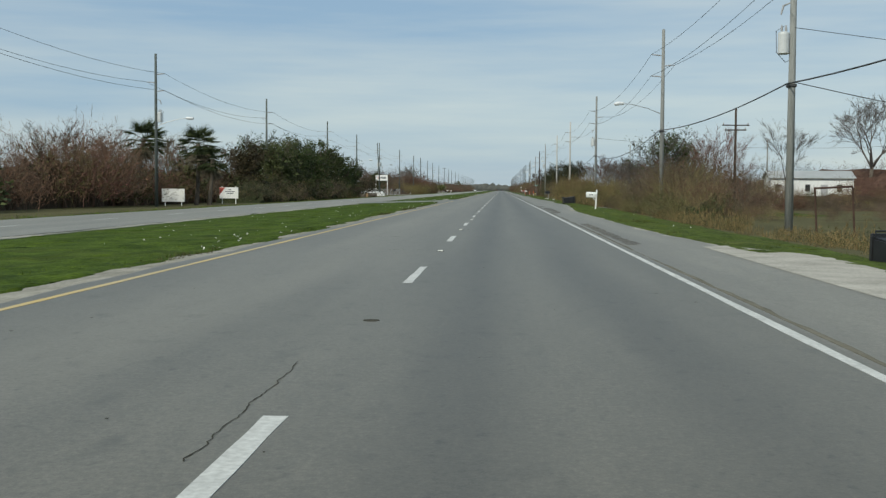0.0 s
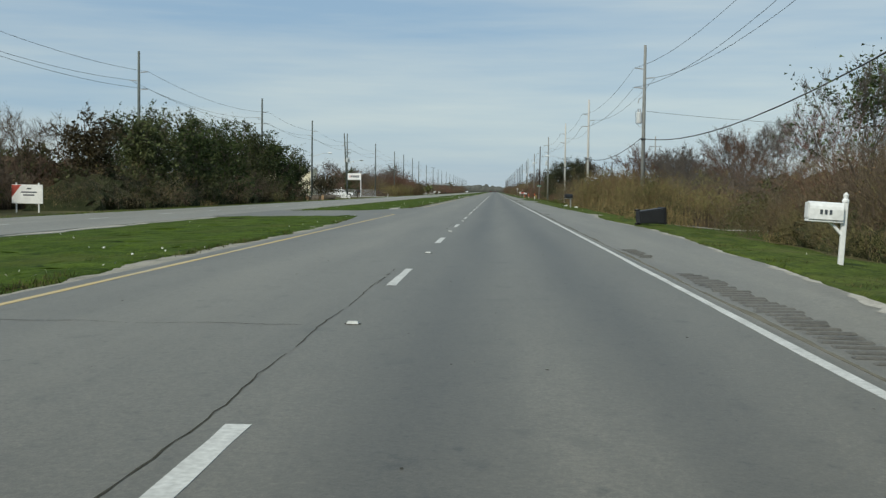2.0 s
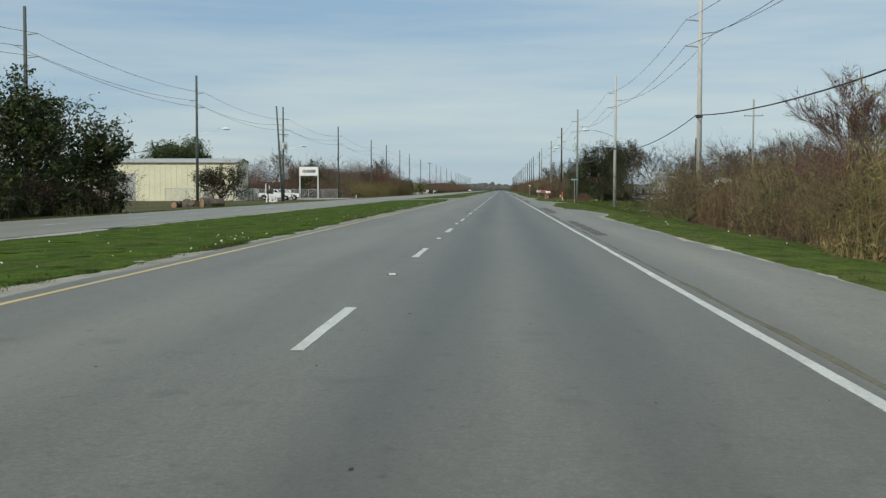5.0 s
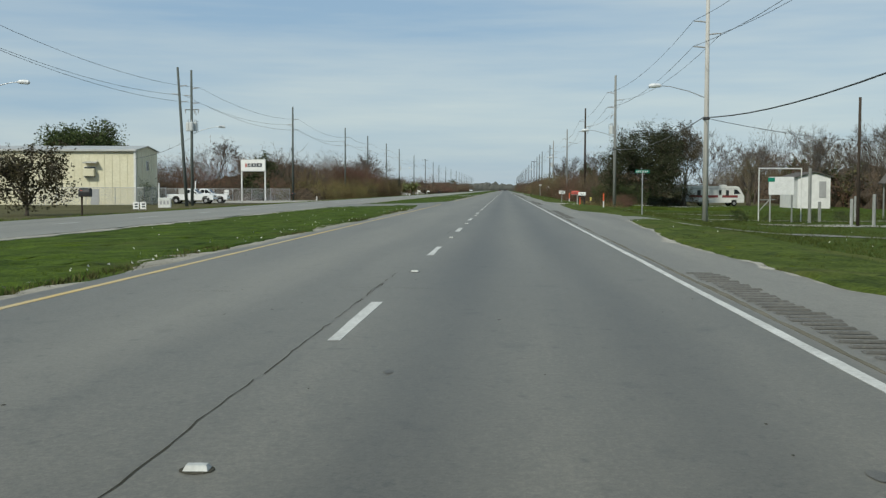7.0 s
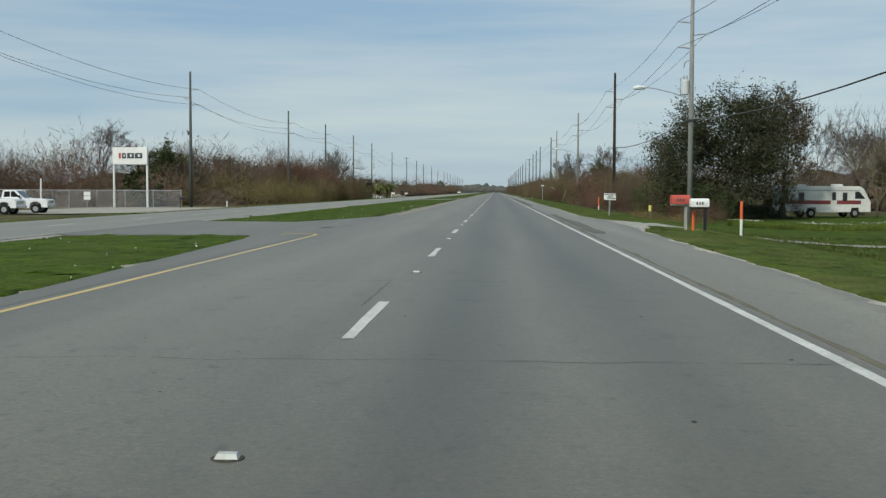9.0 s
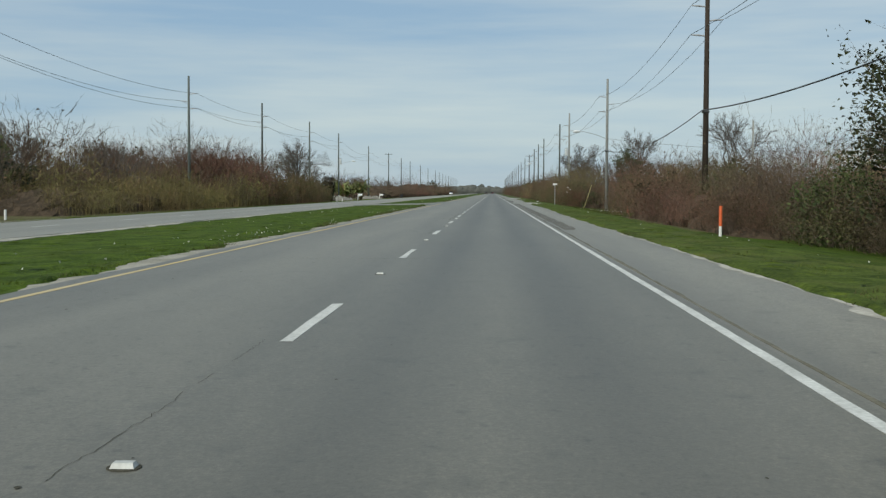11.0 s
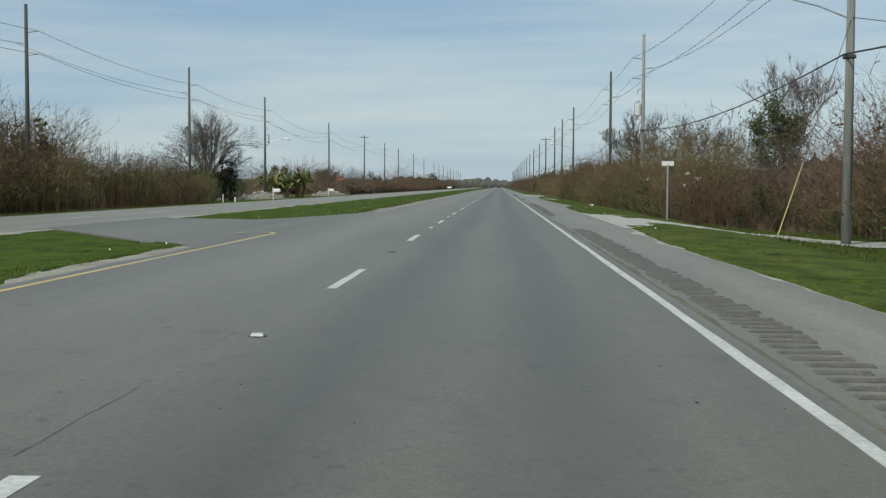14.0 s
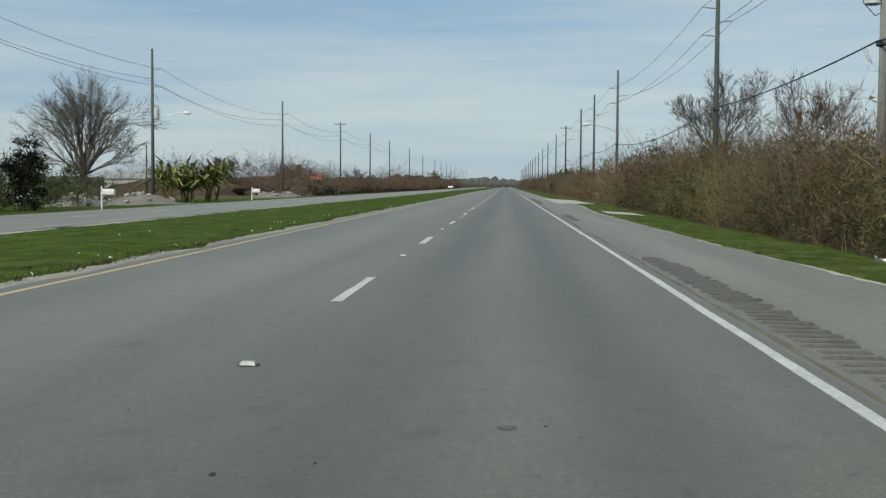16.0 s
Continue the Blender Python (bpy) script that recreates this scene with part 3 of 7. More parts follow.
for x, y, a, c in ((0.56, 467.8, 0.16, 0.35), (0.54, 469.0, 0.12, 0.25), (0.62, 466.6, 0.08, 0.12)):
    k = len(cb.v)
    cb.v += [Vector((x + a * rng.uniform(0.8, 1.1) * math.cos(w * 0.524), y + c * rng.uniform(0.8, 1.1) * math.sin(w * 0.524), 0.0035)) for w in range(12)]
    cb.f.append(tuple(range(k, k + 12)))
    cb.m.append(2)
for i in range(900):  # chips and pebbles lost from the surface
    x, y, a = rng.uniform(-5.0, 2.5), rng.uniform(5, 505), rng.choice((0.006, 0.008, 0.01, 0.016))
    k = len(cb.v)
    cb.v += [Vector((x + a * rng.uniform(0.6, 1.4) * math.cos(w * 1.047), y + a * rng.uniform(1.0, 2.4) * math.sin(w * 1.047), 0.0033)) for w in range(6)]
    cb.f.append(tuple(range(k, k + 6)))
    cb.m.append(0)
tagged(part("road_crack", cb, [CRACK, asphalt("oil stain on asphalt", (0.056, 0.053, 0.043), (0.074, 0.07, 0.057), []), asphalt("scuffed pale asphalt", (0.112, 0.105, 0.085), (0.142, 0.133, 0.108), [])]), "dark crooked cracks in the lanes", "crack", kind="stuff")


# ---------------------------------------------------------------- utility poles and lines
def utility_pole(x, y, side, mat, top, extras="", lean=0.0):
    """side: +1 stands right of the road. extras: T transformer, L street lamp, X crossarm."""
    z0 = lie(x)
    words = "weathered grey wooden utility pole" if mat is WOOD_GREY else "dark creosoted wooden utility pole" if mat is WOOD_DARK else "greenish-grey wooden utility pole painted dark for shade" if mat is WOOD_GREEN else "pale smooth utility pole"
    words += " with a transformer and street lamp" if "T" in extras and "L" in extras else " with a grey transformer can" if "T" in extras else " with a street lamp" if "L" in extras else " carrying three conductors"
    p = thing("utility_pole", words, "utility pole", (x, y, z0 - 0.1), 0, "utility poles")
    if lean:
        p.matrix_basis = p.matrix_basis @ pose(0, 0, 0, 0, lean, 0)
    h = top - z0 + 0.1
    part("pole", rod([(0, 0, 0), (0, 0, h * 0.5), (0, 0, h)], [0.2, 0.165, 0.125], 10), mat, p, smooth=True)
    s = -side  # towards the road
    if "X" in extras:
        part("crossarm", block([((0, 0, h - 0.5), (2.6, 0.1, 0.13))]), mat, p)
        for q in (-1.2, -0.6, 1.2):
            part("insulator", rod([(q, 0, h - 0.43), (q, 0, h - 0.36), (q, 0, h - 0.26), (q, 0, h - 0.16)], [0.05, 0.08, 0.07, 0.03], 8), CERAMIC, p)
    for dz, w in ((2.1, s), (2.95, -s), (3.85, s)):
        part("insulator_arm", rod([(w * 0.1, 0, h - dz - 0.06), (w * 0.5, 0, h - dz), (w * 0.95, 0, h - dz + 0.02)], [0.045, 0.06, 0.035], 6), CERAMIC, p)
    if "T" in extras:
        zt = h - 6.6
        w = s * 0.42
        can = part("transformer", rod([(w, 0, zt - 0.5), (w, 0, zt - 0.46), (w, 0, zt + 0.42), (w, 0, zt + 0.5), (w, 0, zt + 0.56)], [0.2, 0.27, 0.27, 0.25, 0.1], 14), CAN_GREY, p, "pale grey transformer can", smooth=False)
        for q in (-0.1, 0.1):
            part("bushing", rod([(w + q, 0, zt + 0.55), (w + q, 0, zt + 0.68), (w + q, 0, zt + 0.85)], [0.05, 0.06, 0.03], 6), CERAMIC, can)
        for q in (0.3, -0.3):
            part("bracket", block([((w * 0.45, 0, zt + q), (0.3, 0.08, 0.06))]), STEEL, can)
        part("fuse_cutout", rod([(s * 0.1, 0, zt + 1.9), (s * 0.45, 0.05, zt + 1.75), (s * 0.55, 0.05, zt + 1.35)], [0.03, 0.06, 0.04], 6), CERAMIC, p)
        part("jumper_wire", rod([(w, 0, zt + 0.8), (s * 0.75, 0.1, zt + 0.6), (s * 0.72, 0.1, zt - 0.4), (s * 0.3, 0.1, zt - 0.85), (0, 0.1, zt - 0.7)], 0.018, 5), WIRE, p)
        if "B" in extras:
            for q, v in ((-s * 0.42, 0.0), (s * 0.1, -0.45)):
                more = part("transformer", rod([(q, v, zt - 0.5), (q, v, zt - 0.46), (q, v, zt + 0.42), (q, v, zt + 0.5), (q, v, zt + 0.56)], [0.2, 0.27, 0.27, 0.25, 0.1], 14), CAN_GREY, p, "pale grey transformer can")
                part("bushing", rod([(q, v, zt + 0.55), (q, v, zt + 0.68), (q, v, zt + 0.85)], [0.05, 0.06, 0.03], 6), CERAMIC, more)
            for q in (-1.0, 0.45, 1.1):
                part("fuse_cutout", rod([(q * 0.6, 0, zt + 2.1), (q * 0.75, 0.02, zt + 1.95), (q * 0.7, 0.02, zt + 1.55)], [0.03, 0.07, 0.04], 6), CERAMIC, p)
            part("crossarm", block([((0, 0.1, zt + 2.0), (1.7, 0.08, 0.1))], 0.01), mat, p)
    if "M" in extras:
        part("meter_box", block([((-s * 0.24, 0, 8.0 - z0), (0.2, 0.26, 0.42))], 0.03), WIRE, p, "dark equipment box")
    if "L" in extras:
        zl = 7.7 - z0
        arm = part("lamp_arm", rod([(s * 0.1, 0, zl), (s * 1.2, 0, zl + 0.45), (s * 2.5, 0, zl + 0.78), (s * 3.2, 0, zl + 0.85)], [0.035, 0.03, 0.028, 0.026], 7), STEEL, p)
        head = Build()
        head.tube([(s * 3.1, 0, zl + 0.84), (s * 3.25, 0, zl + 0.86), (s * 3.6, 0, zl + 0.86), (s * 3.9, 0, zl + 0.82), (s * 4.0, 0, zl + 0.8)], [0.06, 0.13, 0.17, 0.15, 0.05], 8)
        part("lamp_head", head, material("pale lamp housing", (0.55, 0.57, 0.58), (0.7, 0.72, 0.73), 4, 0.4) if "lamp" not in SHARED else SHARED["lamp"], arm)
    if "C" in extras or side > 0:
        part("cable_clamp", block([((s * 0.02, 0, 6.25 - z0), (0.42, 0.42, 0.16))], 0.04), WIRE, p)
    return (x, y, top)


SHARED = {"lamp": material("pale lamp housing", (0.55, 0.57, 0.58), (0.7, 0.72, 0.73), 4, 0.4)}
G_, D_, P_, T_ = WOOD_GREY, WOOD_DARK, WOOD_PALE, WOOD_GREEN
RIGHT = [(13.4, 8, G_, ""), (13.5, 55.0, G_, "T"), (13.35, 97.5, G_, "L"), (13.65, 168.4, G_, "T"), (13.7, 232.1, P_, ""), (14.1, 294.5, P_, "L"), (13.5, 355, G_, "TL"),
         (13.4, 406, D_, ""), (14.0, 472.8, G_, "L"), (13.4, 531.2, G_, "T"), (13.8, 565.4, T_, ""), (13.45, 627.8, T_, "L"), (13.6, 666, T_, ""), (13.5, 695.5, T_, ""),
         (13.8, 753.3, D_, "X"), (13.6, 800, T_, ""), (13.6, 860, D_, "")] + [(13.6, 915 + 54 * i, (T_, D_)[i % 2], "") for i in range(12)]
LEFT = [(-36, 5, T_, ""), (-36, 62, T_, ""), (-36, 120, T_, "TL"), (-36.2, 178.4, T_, ""), (-36, 240.2, T_, ""), (-36.2, 291, T_, "L"), (-36.4, 347.5, T_, "TLB"), (-35.6, 408.2, T_, "M"),
        (-35.35, 471.1, T_, ""), (-35.65, 516.5, T_, ""), (-35.5, 563.1, T_, "M"), (-35.7, 608.2, T_, "TL"), (-36.3, 680.6, T_, ""), (-36.25, 747.3, T_, "X"), (-35.9, 800.5, T_, ""), (-36, 852.8, T_, ""),
        (-36, 928, T_, ""), (-36, 998, T_, ""), (-36, 1085, T_, "")] + [(-36, 1140 + 58 * i, T_, "") for i in range(8)]
tops = {1: [], -1: []}
for x, y, m_, ex in RIGHT:
    tops[1].append(utility_pole(x, y, 1, m_, 14.75 + rng.uniform(-0.3, 0.3), ex))
for x, y, m_, ex in LEFT:
    tops[-1].append(utility_pole(x, y, -1, m_, 15.0 + rng.uniform(-0.2, 0.2), ex))
utility_pole(-35.5, 341.9, -1, T_, 14.8, "", -3.4)


def line(name, label, points, sag, radius, group="", at_most=None):
    """One wire hung over its supports."""
    pts = []
    for (a, b) in zip(points, points[1:]):
        a, b = Vector(a), Vector(b)
        drop = sag * (b - a).length ** 2
        n = 12
        for i in range(n):
            t = i / n
            pts.append(a.lerp(b, t) - Vector((0, 0, 4 * drop * t * (1 - t))))
    pts.append(Vector(points[-1]))
    return tagged(part(name, rod(pts, radius, 4), WIRE), label, "cable", group)


for side in (1, -1):
    s = -side
    for dz, w in ((2.1, s), (2.95, -s), (3.85, s)):
        line("power_line", "thin dark power conductor strung from pole to pole", [(x + w * 0.97, y, t - dz + 0.04) for x, y, t in tops[side]], 0.00027, 0.017, "power conductors")
line("telephone_cable", "thick black telephone cable sagging between poles", [(x - 0.22, y, 6.25) for x, y, t in tops[1][:17]], 0.00024, 0.035)
line("service_cable", "dark service cable to a side pole", [(14.1, 294.5, 6.2), (34.3, 311.8, 5.2)], 0.0006, 0.02)
line("service_cable", "dark service cable towards a house", [(13.5, 54.7, 6.3), (60, 85, 5.0)], 0.0004, 0.02)
line("service_cable", "dark service cable towards a house", [(13.5, 54.7, 8.8), (60, 78, 9.5)], 0.0003, 0.015)
line("service_cable", "dark service cable to the metal building", [(-36.2, 291, 6.8), (-62, 300, 5.0)], 0.0008, 0.03)
line("service_cable", "dark service cable to the metal building", [(-36.4, 347.5, 7.2), (-46.6, 358, 5.0)], 0.002, 0.02)
line("service_cable", "dark cable slanting down into the brush", [(13.5, 531.2, 7.3), (18.2, 533, 4.1), (22, 534.5, 1.2)], 0.0005, 0.03)
line("service_cable", "dark service cable across to the woods", [(14.0, 472.6, 7.6), (60, 480, 6.5)], 0.0004, 0.015)
line("service_cable", "dark service cable across to the woods", [(13.9, 168.4, 8.7), (60, 175, 8.2)], 0.0004, 0.015)

# ---------------------------------------------------------------- vegetation
def polyline(p, d, length, segs, wander, rng, rise=0.0):
    pts = [p.copy()]
    for i in range(segs):
        d = (d + Vector((rng.gauss(0, wander), rng.gauss(0, wander), rng.gauss(0, wander) + rise))).normalized()
        pts.append(pts[-1] + d * length / segs)
    return pts, d


def brush_mesh(name, seed, h, rad, wands, leaves, mats, width=0.02, leaf=0.09, low=0.1, stems=8, fine=3):
    """A dense tangle of fine bare twigs on thin stems, with a scatter of small leaves."""
    rng, b = random.Random(seed), Build()

    def twig(p, q, w):
        a = Vector((rng.uniform(-1, 1), rng.uniform(-1, 1), rng.uniform(-0.4, 0.4))).cross(q - p).normalized() * w * 0.5
        b.face((p - a, p + a, q), 0)

    lobes = [(rng.uniform(0, 6.28), rng.uniform(0.2, 0.7) * rad, rng.uniform(0.62, 1.0) * h, rng.uniform(0.45, 0.75) * rad) for _ in range(6)]
    for _ in range(stems):
        w, q = rng.uniform(0, 2 * math.pi), rad * 0.7 * math.sqrt(rng.random())
        d = Vector((math.cos(w) * 0.3 * q / rad + rng.gauss(0, 0.14), math.sin(w) * 0.3 * q / rad + rng.gauss(0, 0.14), 1)).normalized()
        pts, _d = polyline(Vector((math.cos(w) * q, math.sin(w) * q, -0.1)), d, h * rng.uniform(0.5, 0.92), 3, 0.13, rng)
        for k in range(3):
            b.blade(pts[k], pts[k + 1], width * (1.2 - 0.35 * k), rng, 0, 0.75)
    for _ in range(wands):
        w0, q0, hh, rr = rng.choice(lobes)
        w, q = rng.uniform(0, 2 * math.pi), rr * math.sqrt(rng.random())
        x, y = math.cos(w0) * q0 + math.cos(w) * q, math.sin(w0) * q0 + math.sin(w) * q
        z = hh * (1 - 0.3 * (q / rr) ** 2) * (low + (0.92 - low) * rng.random() ** 0.75)
        p = Vector((x, y, z))
        d = Vector((x / rad * 0.7 + rng.gauss(0, 0.38), y / rad * 0.7 + rng.gauss(0, 0.38), rng.uniform(0.3, 1.3))).normalized()
        q2 = p + d * h * rng.uniform(0.08, 0.2)
        twig(p, q2, width)
        for _j in range(fine - 1):
            e = (d + Vector((rng.gauss(0, 0.6), rng.gauss(0, 0.6), rng.gauss(0.1, 0.5)))).normalized()
            o = p.lerp(q2, rng.uniform(0.25, 0.9))
            twig(o, o + e * h * rng.uniform(0.05, 0.11), width * 0.75)
        for _j in range(2):
            if rng.random() < leaves * (1.05 - 1.35 * z / h):
                b.leaf(p.lerp(q2, rng.uniform(0.2, 0.9)) + Vector((rng.gauss(0, 0.12), rng.gauss(0, 0.12), rng.gauss(0, 0.1))), leaf * rng.uniform(0.6, 1.4), rng, 1)
    return b.mesh(name, mats)


def reed_mesh(name, seed, h, rad, count, mats, plume=0.3, thick=1.0):
    """Tall cane: stalks with long hanging blades and some feathery heads."""
    rng, b = random.Random(seed), Build()
    for _ in range(count):
        w, q = rng.uniform(0, 2 * math.pi), rad * math.sqrt(rng.random())
        p = Vector((math.cos(w) * q, math.sin(w) * q, -0.1))
        d = Vector((rng.gauss(0, 0.1), rng.gauss(0, 0.1), 1)).normalized()
        ln = h * rng.uniform(0.6, 1.05)
        pts, _d = polyline(p, d, ln, 3, 0.05, rng)
        side = Vector((rng.gauss(0, 1), rng.gauss(0, 1), 0)).normalized() * 0.013 * thick
        for i in range(3):
            t0, t1 = 1 - i * 0.25, 0.75 - i * 0.25
            b.face((pts[i] - side * t0, pts[i] + side * t0, pts[i + 1] + side * t1, pts[i + 1] - side * t1), 0)
        for _k in range(3):
            t = rng.uniform(0.25, 0.95)
            i = min(2, int(t * 3))
            o = pts[i].lerp(pts[i + 1], t * 3 - i)
            e = Vector((rng.gauss(0, 1), rng.gauss(0, 1), 0.9)).normalized()
            m1 = o + e * 0.3 * h / 3
            b.blade(o, m1, 0.035 * thick, rng, rng.choice((0, 1, 1)), 0.9)
            b.blade(m1, m1 + Vector((e.x, e.y, -0.4)) * 0.22 * h / 3, 0.03 * thick, rng, rng.choice((0, 1, 1)), 0.1)
        if rng.random() < plume:
            for _k in range(4):
                b.blade(pts[3], pts[3] + Vector((rng.gauss(0, 0.07), rng.gauss(0, 0.07), rng.uniform(0.1, 0.4))), 0.03, rng, 0, 0.2)
    return b.mesh(name, mats)


def lump_leaves(b, rng, centre, size, count, leaf, mi):
    for _ in range(count):
        d = Vector((rng.gauss(0, 1), rng.gauss(0, 1), rng.gauss(0, 1))).normalized()
        r = rng.uniform(0.55, 1.08)
        b.leaf(centre + Vector((d.x * size[0], d.y * size[1], d.z * size[2])) * r, leaf * rng.uniform(0.6, 1.5), rng, mi)


def bush_mesh(name, seed, h, rad, lumps, per, leaf, mats):
    """A leafy shrub: stems and many small leaves in uneven clumps, with gaps, and sprays that stand out."""
    rng, b = random.Random(seed), Build()
    for _ in range(lumps):
        w, q, t = rng.uniform(0, 2 * math.pi), rad * math.sqrt(rng.random()), rng.random() ** 0.8
        q *= 1.0 - 0.45 * t
        c = Vector((math.cos(w) * q, math.sin(w) * q, h * (0.12 + 0.76 * t)))
        s = rng.uniform(0.09, 0.19) * h
        pts, d = polyline(Vector((c.x * 0.3, c.y * 0.3, -0.1)), (c - Vector((c.x * 0.3, c.y * 0.3, 0))).normalized(), c.length * 1.05, 3, 0.05, rng)
        for k in range(3):
            b.blade(pts[k], pts[k + 1], 0.022 - 0.005 * k, rng, 0, 0.8)
        lump_leaves(b, rng, c, (s, s, s * 0.85), per, leaf, 1)
        for _k in range(3):
            e = Vector((rng.gauss(0, 0.7), rng.gauss(0, 0.7), 1.0)).normalized()
            q2 = c + e * s * rng.uniform(1.2, 2.1)
            b.blade(c, q2, 0.014, rng)
            for _j in range(7):
                b.leaf(c.lerp(q2, rng.uniform(0.5, 1.05)) + Vector((rng.gauss(0, 0.08), rng.gauss(0, 0.08), rng.gauss(0, 0.08))), leaf * rng.uniform(0.6, 1.2), rng, 1)
    return b.mesh(name, mats)


def grow(b, p, d, length, r, depth, rng, angle=0.6, rise=0.06, shrink=0.72, kids=3, twig=0.016, tips=None, spray=11):
    pts, d2 = polyline(p, d, length, 3, 0.1, rng, rise)
    if r > 0.016:
        b.tube(pts, [r, r * 0.85, r * 0.7, r * 0.55], 6 if depth > 3 else 3, 0, False)
    else:
        for k in range(3):
            b.blade(pts[k], pts[k + 1], r * (2.0 - 0.35 * k), rng, 0, 0.8)
    if tips is not None and depth <= 2:
        tips.append(pts[-1])
    if depth <= 1:
        for _ in range(spray if depth == 0 else spray // 2):
            o = pts[0].lerp(pts[-1], rng.uniform(0.1, 1))
            e = (d2 + Vector((rng.gauss(0, 0.5), rng.gauss(0, 0.5), rng.gauss(0.1, 0.45)))).normalized()
            q = o + e * length * rng.uniform(0.4, 1.0)
            a = Vector((rng.uniform(-1, 1), rng.uniform(-1, 1), 0.1)).cross(e).normalized() * twig * 0.5
            b.face((o - a, o + a, q), 0)
    if depth == 0:
        return
    for k in range(kids):
        o = pts[-1] if k < 2 else pts[rng.choice((1, 2))]
        side = d2.orthogonal().normalized()
        side.rotate(Matrix.Rotation(rng.uniform(0, 2 * math.pi), 3, d2))
        e = (d2 + side * math.tan(angle * rng.uniform(0.55, 1.25))).normalized()
        grow(b, o, e, length * shrink * rng.uniform(0.8, 1.15), r * (0.56 if k < 2 else 0.45), depth - 1, rng, angle, rise, shrink, kids, twig, tips, spray)


def bare_tree(label, x, y, h, seed, depth=5, angle=0.55, mat=TWIG_GREY, trunk=0.2, leaves=0, leaf_mat=LEAF_OLIVE, leaf=0.16, clear=0.22, spread=0.55, rise=0.06, limbs=5, twig=0.02, spray=11):
    t = thing("tree", label, "tree", (x, y, height(x, y) - 0.1), 0)
    rng = random.Random(seed)
    r = h * trunk / 10
    pts, d = polyline(Vector((0, 0, 0)), Vector((rng.gauss(0, 0.05), rng.gauss(0, 0.05), 1)).normalized(), h * clear, 3, 0.05, rng)
    part("trunk", rod(pts, [r * 1.3, r * 1.05, r * 0.95, r * 0.85], 9), BARK, t, smooth=True)
    b, tips = Build(), []
    for k in range(limbs):
        w = rng.uniform(0, 1) + k * 2 * math.pi / max(1, limbs - 1)
        e = Vector((math.cos(w) * spread, math.sin(w) * spread, 1)).normalized() if k else Vector((0.05, 0, 1))
        grow(b, pts[-1] - Vector((0, 0, rng.uniform(0, h * 0.05))), e, h * 0.25, r * 0.55, depth - 1, rng, angle, rise, tips=tips, twig=twig, spray=spray)
    for p in tips[:]:
        for _ in range(leaves):
            b.leaf(p + Vector((rng.gauss(0, 0.35), rng.gauss(0, 0.35), rng.gauss(0, 0.3))), leaf * rng.uniform(0.6, 1.4), rng, 1)
    part("crown", b, [mat, leaf_mat], t)
    return t


def fan_tree(label, x, y, h, rad, seed, limbs=17):
    """A bare shade tree: straight limbs that fan out from one short trunk into a full round crown."""
    t = thing("tree", label, "tree", (x, y, height(x, y) - 0.1), 0)
    rng = random.Random(seed)
    z0 = h * 0.22
    part("trunk", rod([(0, 0, 0), (0.05, 0, z0 * 0.6), (0, 0, z0)], [0.48, 0.36, 0.36], 10), BARK, t, smooth=True)
    b = Build()
    for k in range(limbs):
        el, w = 0.36 + 1.16 * ((k + 0.5) / limbs), k * 2.4
        d = Vector((math.cos(w) * math.cos(el), math.sin(w) * math.cos(el), math.sin(el)))
        reach = 1 / math.sqrt((math.cos(el) / rad) ** 2 + (math.sin(el) / (h - z0)) ** 2)
        grow(b, Vector((0, 0, z0 - rng.uniform(0, 0.6))), d, reach / 3.6, 0.19, 5, rng, 0.3, 0.0, 0.78, 3, 0.024, None, 4)
    part("crown", b, TWIG_GREY, t)
    return t


